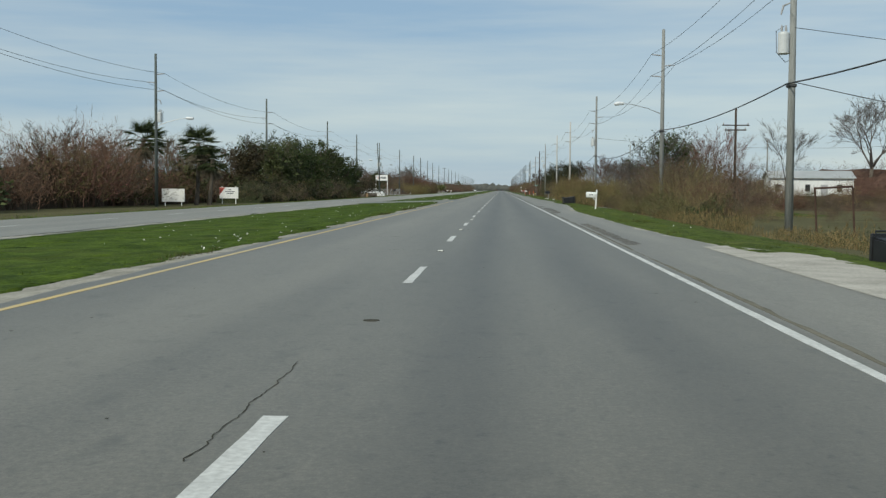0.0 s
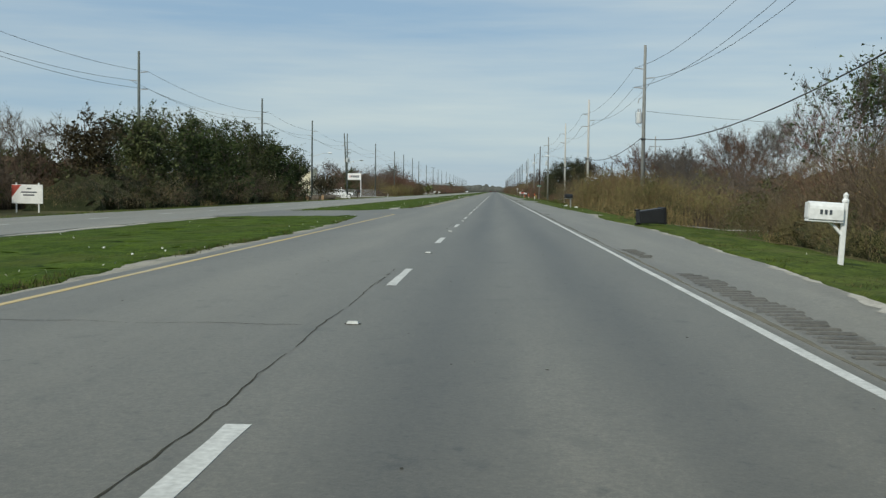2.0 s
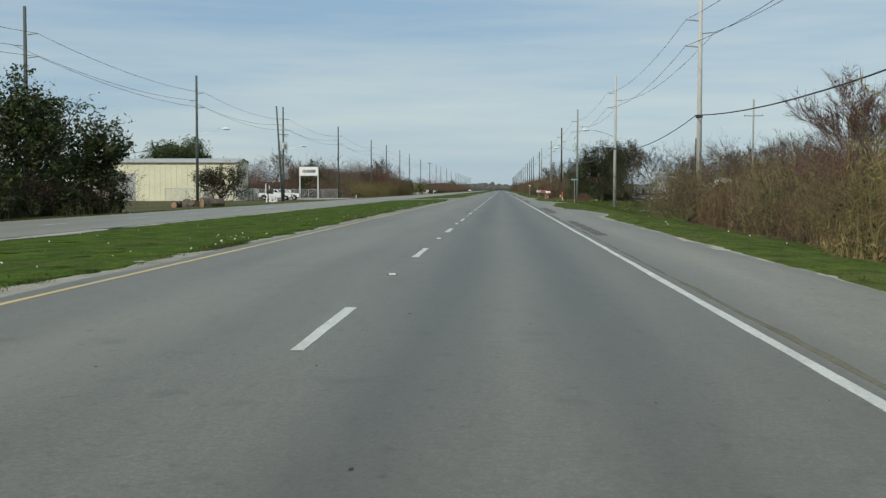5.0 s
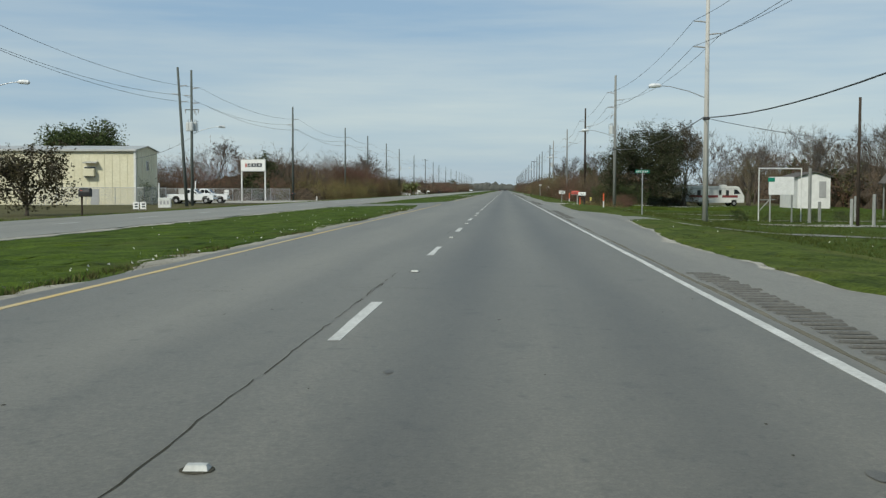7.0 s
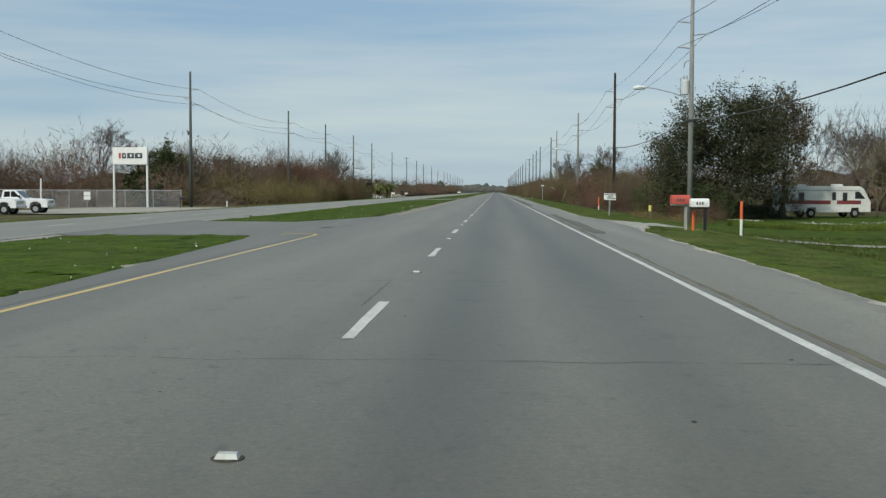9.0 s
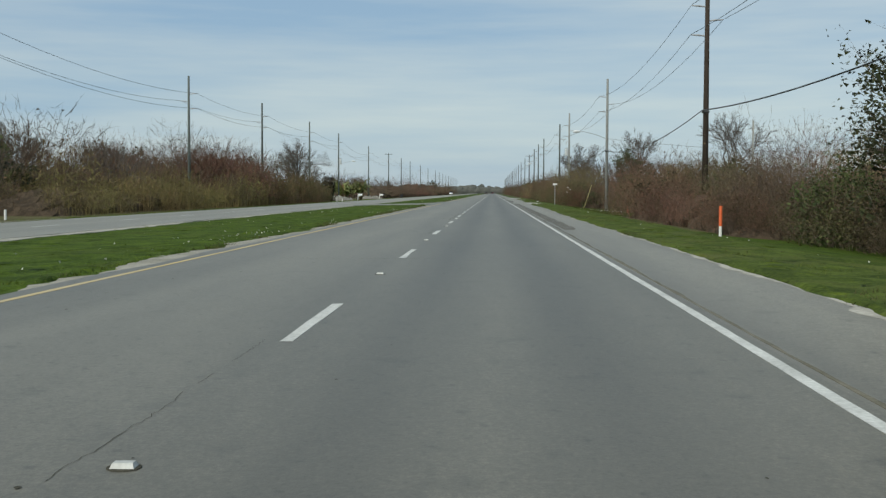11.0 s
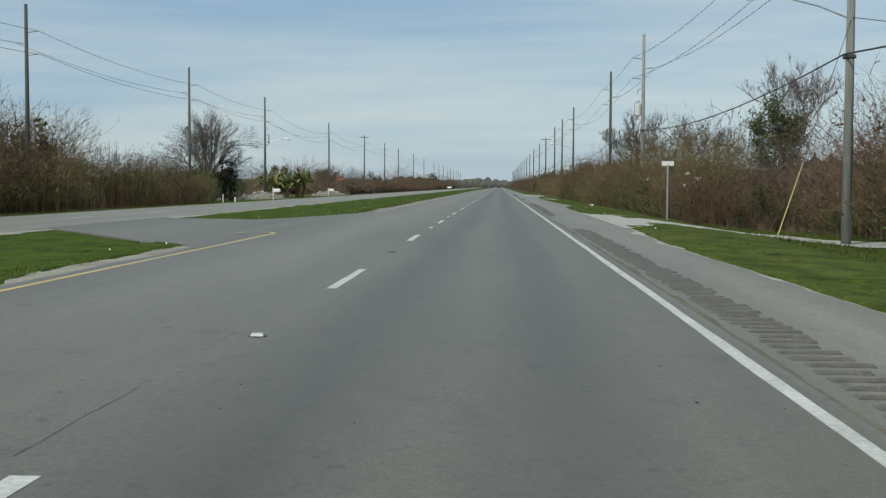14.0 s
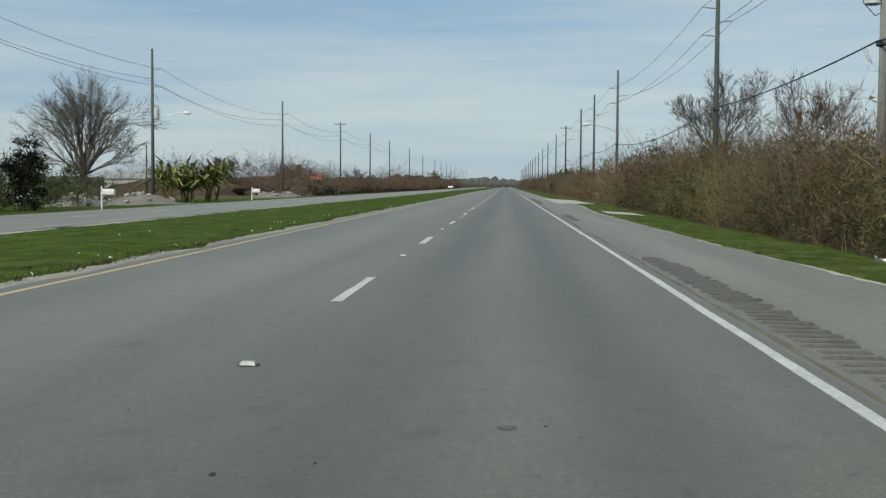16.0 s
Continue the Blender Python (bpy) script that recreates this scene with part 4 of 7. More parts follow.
def leafy_tree(label, x, y, h, rad, seed, leaf_mat=LEAF_GREEN, limbs=6, depth=3, per=34, leaf=0.18, clear=0.15, fill=60, clump=0.13, stray=2):
    """An evergreen: forked limbs that carry clumps of small leaves at their tips, with gaps and stray sprays."""
    t = thing("tree", label, "tree", (x, y, height(x, y) - 0.1), 0)
    rng = random.Random(seed)
    pts, d = polyline(Vector((0, 0, 0)), Vector((0.04, 0, 1)), h * clear + 0.3, 3, 0.07, rng)
    part("trunk", rod(pts, [h * 0.035, h * 0.028, h * 0.025, h * 0.022], 9), BARK, t, smooth=True)
    b, tips = Build(), []
    for k in range(limbs):
        w = 2 * math.pi * k / limbs + rng.uniform(-0.4, 0.4)
        lean = rng.uniform(0.35, 1.3)
        grow(b, pts[-1], Vector((math.cos(w) * lean, math.sin(w) * lean, 1)).normalized(), h * 0.3, h * 0.014, depth, rng, 0.62, 0.03, 0.72, 3, 0.03, tips)
    z0 = pts[-1].z
    reach = max(math.hypot(p.x, p.y) for p in tips)
    top = max(p.z for p in tips)
    fit_ = lambda p: Vector((p.x * rad * 0.93 / reach, p.y * rad * 0.93 / reach, z0 + (p.z - z0) * (h * 0.94 - z0) / (top - z0)))
    b.v = [fit_(p) for p in b.v]
    spots = [fit_(p) for p in tips]
    for _ in range(fill):
        w, q, z = rng.uniform(0, 6.28), rad * 0.85 * math.sqrt(rng.random()), rng.random() ** 1.3
        spots.append(Vector((math.cos(w) * q * (1 - 0.4 * z), math.sin(w) * q * (1 - 0.4 * z), h * (clear + 0.04 + 0.7 * z))))
    for c in spots:
        s = rng.uniform(0.7, 1.35) * clump * rad
        lump_leaves(b, rng, c, (s, s, s * 0.75), per, leaf, 1)
        for _k in range(stray):
            e = Vector((c.x / rad + rng.gauss(0, 0.5), c.y / rad + rng.gauss(0, 0.5), rng.gauss(0.5, 0.5))).normalized()
            q2 = c + e * s * rng.uniform(1.2, 2.2)
            b.blade(c, q2, 0.025, rng)
            for _j in range(5):
                b.leaf(c.lerp(q2, rng.uniform(0.5, 1.05)) + Vector((rng.gauss(0, 0.1), rng.gauss(0, 0.1), rng.gauss(0, 0.1))), leaf * rng.uniform(0.6, 1.3), rng, 1)
    part("crown", b, [BARK, leaf_mat], t)
    return t


BRUSH = {
    "brown": [brush_mesh("brush_clump", 10 + i, 4.0, 2.1, 560, 0.9, [TWIG_BROWN, LEAF_DEAD], 0.0105, 0.06, fine=4) for i in range(4)],
    "red": [brush_mesh("brush_clump", 20 + i, 4.0, 2.1, 560, 0.7, [TWIG_RED, LEAF_RED], 0.0105, 0.058, fine=4) for i in range(4)],
    "tan": [brush_mesh("brush_clump", 25 + i, 3.6, 2.0, 520, 0.8, [TWIG_TAN, LEAF_STRAW], 0.011, 0.062, fine=4) for i in range(3)],
    "grey": [brush_mesh("sapling_clump", 30 + i, 6.5, 1.8, 420, 0.0, [TWIG_GREY, LEAF_DEAD], 0.014, low=0.35) for i in range(3)],
    "bramble": [bush_mesh("bramble_clump", 36 + i, 2.9, 1.9, 26, 34, 0.09, [TWIG_BROWN, LEAF_BRAMBLE]) for i in range(4)],
    "vine": [bush_mesh("vine_clump", 35 + i, 2.6, 1.9, 20, 44, 0.09, [TWIG_RED, LEAF_OLIVE]) for i in range(3)],
    "olive": [bush_mesh("bush_clump", 40 + i, 3.2, 1.9, 22, 48, 0.1, [TWIG_BROWN, LEAF_OLIVE]) for i in range(3)],
    "green": [bush_mesh("bush_clump", 50 + i, 3.0, 1.7, 22, 56, 0.11, [TWIG_BROWN, LEAF_GREEN]) for i in range(2)],
    "reed": [reed_mesh("reed_clump", 60 + i, 3.4, 1.7, 170, [REED_STALK, REED_LEAF], plume=0.06, thick=0.45) for i in range(3)],
    "cane": [reed_mesh("cane_clump", 70 + i, 3.6, 1.6, 170, [REED_STALK, LEAF_OLIVE], 0.0, 0.6) for i in range(2)],
    "weed": [reed_mesh("weed_clump", 80 + i, 1.0, 1.4, 90, [DRY_BLADES, LEAF_OLIVE], 0.3) for i in range(2)],
    # the same kinds with fewer and stouter twigs, for growth that stays far off
    "far brown": [brush_mesh("brush_clump", 110 + i, 4.0, 2.2, 235, 0.8, [TWIG_BROWN, LEAF_DEAD], 0.017, 0.1, stems=4, fine=4) for i in range(3)],
    "far red": [brush_mesh("brush_clump", 120 + i, 4.0, 2.2, 235, 0.8, [TWIG_RED, LEAF_RED], 0.017, 0.1, stems=4, fine=4) for i in range(3)],
    "far grey": [brush_mesh("sapling_clump", 130 + i, 6.5, 2.0, 240, 0.0, [TWIG_GREY, LEAF_DEAD], 0.022, low=0.35, stems=6) for i in range(3)],
    "far tan": [brush_mesh("brush_clump", 126 + i, 3.8, 2.2, 235, 0.8, [TWIG_TAN, LEAF_STRAW], 0.017, 0.1, stems=4, fine=4) for i in range(2)],
    "far olive": [bush_mesh("bush_clump", 140 + i, 3.2, 1.9, 14, 26, 0.26, [TWIG_BROWN, LEAF_OLIVE]) for i in range(2)],
    "far reed": [reed_mesh("reed_clump", 160 + i, 3.4, 1.8, 110, [REED, REED_LEAF], thick=0.9) for i in range(2)],
}


def thicket(label, mix, x0, x1, y0, y1, count, size=(0.8, 1.2), seed=0, core=None, name="thicket", category="thicket", lowfront=True):
    """Unkempt growth over a stretch of ground: clumps of the kinds named, thick enough to hide what is behind."""
    rng = random.Random(seed)
    t = thing(name, label, category, ((x0 + x1) / 2, (y0 + y1) / 2, lie((x0 + x1) / 2)), 0, "", "stuff")
    cx, cy, cz = t.location
    kinds = [k for k, n in mix for _ in range(n)]
    for i in range(count):
        y = y0 + (y1 - y0) * (i + rng.random()) / count
        inward = rng.random() ** 2.0
        u = inward if abs(x0) < abs(x1) else 1 - inward
        x = x0 + (x1 - x0) * u
        patch = int(abs(noise.noise((x * 0.14, y * 0.1, seed * 3.7))) * 3.1 * len(kinds)) % len(kinds)
        kind = kinds[patch] if rng.random() < 0.7 else rng.choice(kinds)
        o = new(BRUSH[kind][0].name.split(".")[0], rng.choice(BRUSH[kind]))
        s = rng.uniform(*size) * (0.72 + 0.45 * inward if lowfront else 1) * (1 + 0.45 * noise.noise((y * 0.07, x0, 6.5)) + 0.45 * noise.noise((y * 0.24, x * 0.3, 8.5))) * rng.choice((0.62, 0.85, 1, 1, 1.1, 1.15) if size[1] > 0.8 and kind != "reed" else (1,))
        if "grey" in kind:
            s *= 0.68
        o.parent = t
        o.matrix_basis = Matrix.Translation((x - cx, y - cy, height(x, y) - cz - 0.05)) @ Matrix.Rotation(rng.uniform(0, 6.28), 4, "Z") @ Matrix.Diagonal((s * rng.uniform(0.9, 1.2), s * rng.uniform(0.9, 1.2), s * rng.uniform(0.85, 1.15), 1))
    for yy in (y0 + 0.5, y1 - 0.5) if core else ():
        for k in range(4):
            x = x0 + (x1 - x0) * (k + rng.random()) / 4
            kind = rng.choice(kinds)
            o = new(BRUSH[kind][0].name.split(".")[0], rng.choice(BRUSH[kind]))
            s = rng.uniform(*size) * (0.5 if "grey" in kind else 0.75)
            o.parent = t
            o.matrix_basis = Matrix.Translation((x - cx, yy + rng.uniform(-0.8, 0.8) - cy, height(x, yy) - cz - 0.05)) @ Matrix.Rotation(rng.uniform(0, 6.28), 4, "Z") @ Matrix.Diagonal((s * 1.1, s * 1.1, s, 1))
    # solid dark mound added inside the clumps; its colour stands for inner shade
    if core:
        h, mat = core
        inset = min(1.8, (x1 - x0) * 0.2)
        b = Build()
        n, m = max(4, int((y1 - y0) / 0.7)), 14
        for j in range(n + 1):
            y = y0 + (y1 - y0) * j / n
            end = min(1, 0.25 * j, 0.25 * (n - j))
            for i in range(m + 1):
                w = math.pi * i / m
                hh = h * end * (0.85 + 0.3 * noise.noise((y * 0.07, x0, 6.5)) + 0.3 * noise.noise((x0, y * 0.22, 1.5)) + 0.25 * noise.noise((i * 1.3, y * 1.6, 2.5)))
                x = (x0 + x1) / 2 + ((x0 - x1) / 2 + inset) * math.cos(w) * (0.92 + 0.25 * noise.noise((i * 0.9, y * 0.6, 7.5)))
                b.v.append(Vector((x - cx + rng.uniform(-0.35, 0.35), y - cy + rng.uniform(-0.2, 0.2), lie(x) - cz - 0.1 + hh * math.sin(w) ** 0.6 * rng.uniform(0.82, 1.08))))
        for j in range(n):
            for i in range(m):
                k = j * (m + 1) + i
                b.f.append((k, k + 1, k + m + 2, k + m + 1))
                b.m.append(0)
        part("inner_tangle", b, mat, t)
    return t


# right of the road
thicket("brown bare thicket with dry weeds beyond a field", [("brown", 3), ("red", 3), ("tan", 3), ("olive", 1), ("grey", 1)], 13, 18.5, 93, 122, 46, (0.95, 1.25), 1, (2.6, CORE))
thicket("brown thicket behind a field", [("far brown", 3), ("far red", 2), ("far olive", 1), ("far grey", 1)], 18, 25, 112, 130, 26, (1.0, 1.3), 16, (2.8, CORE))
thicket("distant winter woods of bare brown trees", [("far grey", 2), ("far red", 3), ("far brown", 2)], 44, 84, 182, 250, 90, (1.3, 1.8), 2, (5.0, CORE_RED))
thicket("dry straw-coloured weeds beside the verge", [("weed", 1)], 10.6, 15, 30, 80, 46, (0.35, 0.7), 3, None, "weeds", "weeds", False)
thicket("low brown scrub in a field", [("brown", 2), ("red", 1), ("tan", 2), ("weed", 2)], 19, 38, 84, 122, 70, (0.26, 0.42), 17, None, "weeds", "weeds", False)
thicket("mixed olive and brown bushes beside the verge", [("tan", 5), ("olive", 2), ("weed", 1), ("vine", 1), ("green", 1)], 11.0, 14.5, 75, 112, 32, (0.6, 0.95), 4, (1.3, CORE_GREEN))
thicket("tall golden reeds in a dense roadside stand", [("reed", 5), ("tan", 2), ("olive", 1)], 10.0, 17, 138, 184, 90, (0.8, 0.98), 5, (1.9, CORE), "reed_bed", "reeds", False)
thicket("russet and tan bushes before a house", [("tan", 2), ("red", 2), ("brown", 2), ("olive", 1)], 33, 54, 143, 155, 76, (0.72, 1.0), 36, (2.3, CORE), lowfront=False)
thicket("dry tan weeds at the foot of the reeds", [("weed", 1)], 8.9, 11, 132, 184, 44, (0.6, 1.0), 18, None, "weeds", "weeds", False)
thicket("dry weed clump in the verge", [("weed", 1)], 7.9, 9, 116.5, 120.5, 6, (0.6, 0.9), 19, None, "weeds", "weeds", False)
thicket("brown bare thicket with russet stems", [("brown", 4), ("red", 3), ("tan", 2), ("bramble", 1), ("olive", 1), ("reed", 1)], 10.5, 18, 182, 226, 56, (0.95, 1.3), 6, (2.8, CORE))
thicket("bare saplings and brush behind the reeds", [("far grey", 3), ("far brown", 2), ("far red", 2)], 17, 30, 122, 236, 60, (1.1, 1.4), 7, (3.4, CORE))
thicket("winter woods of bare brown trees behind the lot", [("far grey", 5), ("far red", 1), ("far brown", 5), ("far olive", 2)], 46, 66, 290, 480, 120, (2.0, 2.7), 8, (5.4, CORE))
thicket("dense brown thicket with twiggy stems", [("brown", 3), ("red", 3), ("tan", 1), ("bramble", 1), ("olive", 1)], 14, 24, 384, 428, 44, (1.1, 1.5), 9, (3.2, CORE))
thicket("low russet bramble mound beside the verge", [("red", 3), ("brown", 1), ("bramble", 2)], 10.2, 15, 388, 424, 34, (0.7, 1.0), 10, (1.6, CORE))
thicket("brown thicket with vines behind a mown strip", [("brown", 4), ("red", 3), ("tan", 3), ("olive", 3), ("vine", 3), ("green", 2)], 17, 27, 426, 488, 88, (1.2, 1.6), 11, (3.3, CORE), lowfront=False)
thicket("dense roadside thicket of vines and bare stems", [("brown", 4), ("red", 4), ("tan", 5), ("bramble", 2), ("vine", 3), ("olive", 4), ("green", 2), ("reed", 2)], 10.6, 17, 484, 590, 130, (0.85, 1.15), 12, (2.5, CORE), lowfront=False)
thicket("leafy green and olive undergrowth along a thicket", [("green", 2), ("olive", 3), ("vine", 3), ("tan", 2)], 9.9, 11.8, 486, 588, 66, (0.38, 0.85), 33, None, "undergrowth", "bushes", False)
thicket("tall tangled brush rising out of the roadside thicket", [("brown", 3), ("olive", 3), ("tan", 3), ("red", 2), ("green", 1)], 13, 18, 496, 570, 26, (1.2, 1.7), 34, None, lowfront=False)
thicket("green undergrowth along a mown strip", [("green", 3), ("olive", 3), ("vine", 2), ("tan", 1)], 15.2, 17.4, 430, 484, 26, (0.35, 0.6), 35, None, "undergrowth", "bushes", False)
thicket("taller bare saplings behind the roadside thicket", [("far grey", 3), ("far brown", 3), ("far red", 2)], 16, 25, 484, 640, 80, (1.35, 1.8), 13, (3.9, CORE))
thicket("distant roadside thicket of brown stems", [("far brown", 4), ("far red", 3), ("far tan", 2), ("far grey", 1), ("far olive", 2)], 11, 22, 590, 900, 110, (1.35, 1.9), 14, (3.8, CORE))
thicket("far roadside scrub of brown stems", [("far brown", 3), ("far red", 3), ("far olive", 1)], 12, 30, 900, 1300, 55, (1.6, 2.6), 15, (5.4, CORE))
thicket("dry brown weeds round a pole and a marker", [("weed", 3), ("bramble", 1)], 9.9, 14.2, 349, 358, 16, (0.35, 0.6), 37, None, "weeds", "weeds", False)
thicket("dark undergrowth in the shade of an oak", [("bramble", 3), ("green", 1), ("brown", 1)], 14, 28, 376, 386, 34, (0.5, 0.8), 39, (1.4, CORE_GREEN), lowfront=False)
thicket("reddish low brush under an oak", [("red", 3), ("brown", 1)], 14.5, 19.0, 356, 376, 18, (0.35, 0.55), 38, None, lowfront=False)
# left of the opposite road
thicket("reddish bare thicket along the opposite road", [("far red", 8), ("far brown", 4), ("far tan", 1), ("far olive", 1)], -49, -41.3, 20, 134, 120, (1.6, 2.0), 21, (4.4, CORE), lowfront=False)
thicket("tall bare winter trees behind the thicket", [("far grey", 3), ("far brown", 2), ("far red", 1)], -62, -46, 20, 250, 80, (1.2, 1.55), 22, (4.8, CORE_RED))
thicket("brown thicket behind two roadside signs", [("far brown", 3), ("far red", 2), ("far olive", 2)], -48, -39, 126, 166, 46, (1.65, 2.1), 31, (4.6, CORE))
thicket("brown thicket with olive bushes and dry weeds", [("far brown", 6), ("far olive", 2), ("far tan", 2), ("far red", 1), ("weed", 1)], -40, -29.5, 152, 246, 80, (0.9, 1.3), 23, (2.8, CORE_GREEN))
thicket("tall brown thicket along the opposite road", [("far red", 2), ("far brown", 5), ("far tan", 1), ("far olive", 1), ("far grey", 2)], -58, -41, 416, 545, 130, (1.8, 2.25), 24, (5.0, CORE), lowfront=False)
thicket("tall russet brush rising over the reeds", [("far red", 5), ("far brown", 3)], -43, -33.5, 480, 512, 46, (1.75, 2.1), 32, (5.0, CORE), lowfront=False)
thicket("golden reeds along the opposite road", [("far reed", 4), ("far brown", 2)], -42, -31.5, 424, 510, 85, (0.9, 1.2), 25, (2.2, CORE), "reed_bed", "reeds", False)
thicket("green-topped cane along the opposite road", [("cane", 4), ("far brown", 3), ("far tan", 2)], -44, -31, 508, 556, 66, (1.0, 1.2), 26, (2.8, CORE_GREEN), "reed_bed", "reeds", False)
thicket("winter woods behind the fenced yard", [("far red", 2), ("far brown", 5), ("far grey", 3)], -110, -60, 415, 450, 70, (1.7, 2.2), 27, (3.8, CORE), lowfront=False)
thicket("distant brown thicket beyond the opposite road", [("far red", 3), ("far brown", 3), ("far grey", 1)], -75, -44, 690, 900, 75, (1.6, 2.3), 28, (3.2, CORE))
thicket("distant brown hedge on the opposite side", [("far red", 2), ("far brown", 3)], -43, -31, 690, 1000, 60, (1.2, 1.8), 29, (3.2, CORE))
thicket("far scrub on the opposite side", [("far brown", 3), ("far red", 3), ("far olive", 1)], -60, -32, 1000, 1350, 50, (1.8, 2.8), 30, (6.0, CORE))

# far woods that close the view; their pale grey colour has the distance haze painted in
fw = Build()
for x in range(-900, 900, 3):
    for row, yy in ((0, 1700), (1, 1780)):
        h = 6.5 + 3 * noise.noise((x * 0.02, row * 9, 1)) + 4 * noise.noise((x * 0.2, row * 5, 2)) + row * 2
        w = 3.2 + noise.noise((x * 0.7, row, 3))
        fw.tube([(x, yy, -1.5), (x + 0.3, yy, h * 0.35), (x + 0.2, yy, h * 0.75), (x, yy, h)], [w, w * 1.3, w * 1.1, w * 0.4], 6, 0, True)
tagged(part("far_woods", fw, material("hazy far woods", (0.07, 0.075, 0.07), (0.13, 0.13, 0.115), 0.2, 0.95, fine=1.5, bump=0)), "hazy line of distant woods", "woods", kind="stuff")

# ---------------------------------------------------------------- single trees
bare_tree("slender tree with a few green leaves", 14.8, 107, 8.2, 301, 5, 0.4, TWIG_GREY, 0.12, 4, LEAF_GREEN, 0.16, 0.3, 0.35)
bare_tree("spreading bare winter tree", 29, 198, 13.2, 302, 6, 0.5, TWIG_GREY, 0.2, clear=0.12, spread=0.8)
bare_tree("bare grey winter tree with crooked limbs", 62, 200, 17.5, 303, 6, 0.6, TWIG_GREY, 0.2, clear=0.4, spread=0.8)
bare_tree("thin bare sapling beside a thicket", 29.5, 122, 9.8, 324, 4, 0.45, TWIG_GREY, 0.07, clear=0.4, spread=0.5)
for i, (x, y, h) in enumerate([(20, 186, 9.0), (24, 178, 9.8), (27, 170, 10.6), (30, 164, 12.5), (22, 206, 9.0), (19, 216, 9.6)]):
    bare_tree("twiggy bare winter tree behind the reeds", x, y, h, 430 + i, 5, 0.45, (TWIG_GREY, TWIG_RED)[i % 2], 0.1, clear=0.2, spread=0.5)
bare_tree("bare winter tree above the thicket", 23.5, 228, 10.0, 304, 5, 0.5, clear=0.15)
bare_tree("bare winter tree above the thicket", 26, 225, 10.5, 305, 5, 0.5, clear=0.15)
OAK_LEAF = leafy("dark oak leaves", (0.014, 0.018, 0.009), (0.056, 0.062, 0.03))
leafy_tree("broad live oak with dense dark foliage", 19.4, 374, 12.0, 7.2, 306, OAK_LEAF, 8, 3, 84, 0.165, 0.1, 230, 0.13, 3)
leafy_tree("thin-leaved oak beside a denser one", 25.2, 377, 12.2, 3.6, 325, leafy("rusty oak leaves", (0.028, 0.022, 0.013), (0.085, 0.07, 0.04)), 6, 3, 14, 0.17, 0.2, 40, 0.15, 3)
bare_tree("bare crooked winter tree with heavy limbs", 29.2, 475, 10.8, 307, 5, 0.65, TWIG_GREY, 0.2, clear=0.45)
leafy_tree("sparse olive evergreen tree", 21.4, 517, 9.8, 2.9, 308, LEAF_GREEN, 5, 3, 34, 0.15, 0.2, 40, 0.17)
bare_tree("pale bare twigs over an evergreen", 22.4, 518, 11.6, 326, 5, 0.4, TWIG_GREY, 0.08, clear=0.35, spread=0.4)
bare_tree("bare twiggy winter tree", 20, 600, 13.0, 309, 6, 0.45, TWIG_GREY, 0.18, clear=0.25, spread=0.35, rise=0.1)
bare_tree("bare twiggy winter tree", 16.5, 552, 8.5, 310, 5, 0.4, TWIG_BROWN, 0.12, spread=0.35)
bare_tree("bare twiggy winter tree", 17.5, 526, 8.8, 322, 5, 0.45, TWIG_GREY, 0.12, spread=0.6)
bare_tree("bare winter tree behind the lot", 52, 352, 12, 311, 5, 0.5)
bare_tree("bare winter tree behind the lot", 38, 396, 11, 312, 5, 0.5)
bare_tree("bare winter tree behind the lot", 44, 338, 10, 323, 5, 0.5)
for i, (x, y, h) in enumerate([(47, 344, 13.5), (46, 360, 12.5), (44, 378, 13.0), (48, 394, 12.5), (31, 391, 13.0), (42, 410, 12.0), (52, 388, 9.5), (36, 385, 9.0)]):
    bare_tree("bare grey-brown winter tree in the woods", x, y, h, 380 + i, 5, 0.5, (TWIG_GREY, TWIG_BROWN)[i % 2], 0.11, 0, LEAF_DEAD, 0.12, 0.18, 0.6, twig=0.022, spray=13)
fan_tree("round bare shade tree with a full crown", -48.8, 624, 15.8, 8.0, 313)
leafy_tree("dark clipped evergreen beside the road", -32.7, 569, 5.2, 2.1, 314, leafy("blackish evergreen leaves", (0.007, 0.01, 0.006), (0.026, 0.03, 0.016)), 4, 2, 50, 0.16, 0.02, 60, 0.22)
leafy_tree("dense dark evergreen oak behind the building", -69.8, 404, 13.8, 10.4, 315, LEAF_GREEN, 8, 2, 100, 0.36, 0.06, 360, 0.18, 0)
leafy_tree("dark evergreen tree behind the fence", -46, 436, 9.2, 3.8, 316, LEAF_GREEN, 5, 2, 50, 0.28, 0.06, 120, 0.2)
bare_tree("bare pale-trunked tree behind the fence", -53, 430, 11, 317, 5, 0.55, TWIG_GREY, 0.18, clear=0.4)
leafy_tree("leafy crape tree before the metal building", -34.4, 295.4, 5.2, 4.6, 318, leafy("dark reddish leaves", (0.02, 0.022, 0.011), (0.075, 0.062, 0.032)), 7, 2, 30, 0.2, 0.1, 50, 0.15)
bare_tree("bare winter tree over the thicket", -45, 470, 9.5, 319, 5, 0.5)
bare_tree("bare winter tree over the thicket", -43, 500, 9.0, 320, 5, 0.5, TWIG_RED)
for i, (x, y, h) in enumerate([(-37, 486, 8.4), (-38, 493, 9.0), (-36.5, 500, 8.6), (-38, 507, 7.8)]):
    bare_tree("twiggy russet tree rising over the reeds", x, y, h, 360 + i, 5, 0.5, TWIG_RED, 0.08, 1, LEAF_RED, 0.1, clear=0.12, spread=0.6, twig=0.03, spray=16)
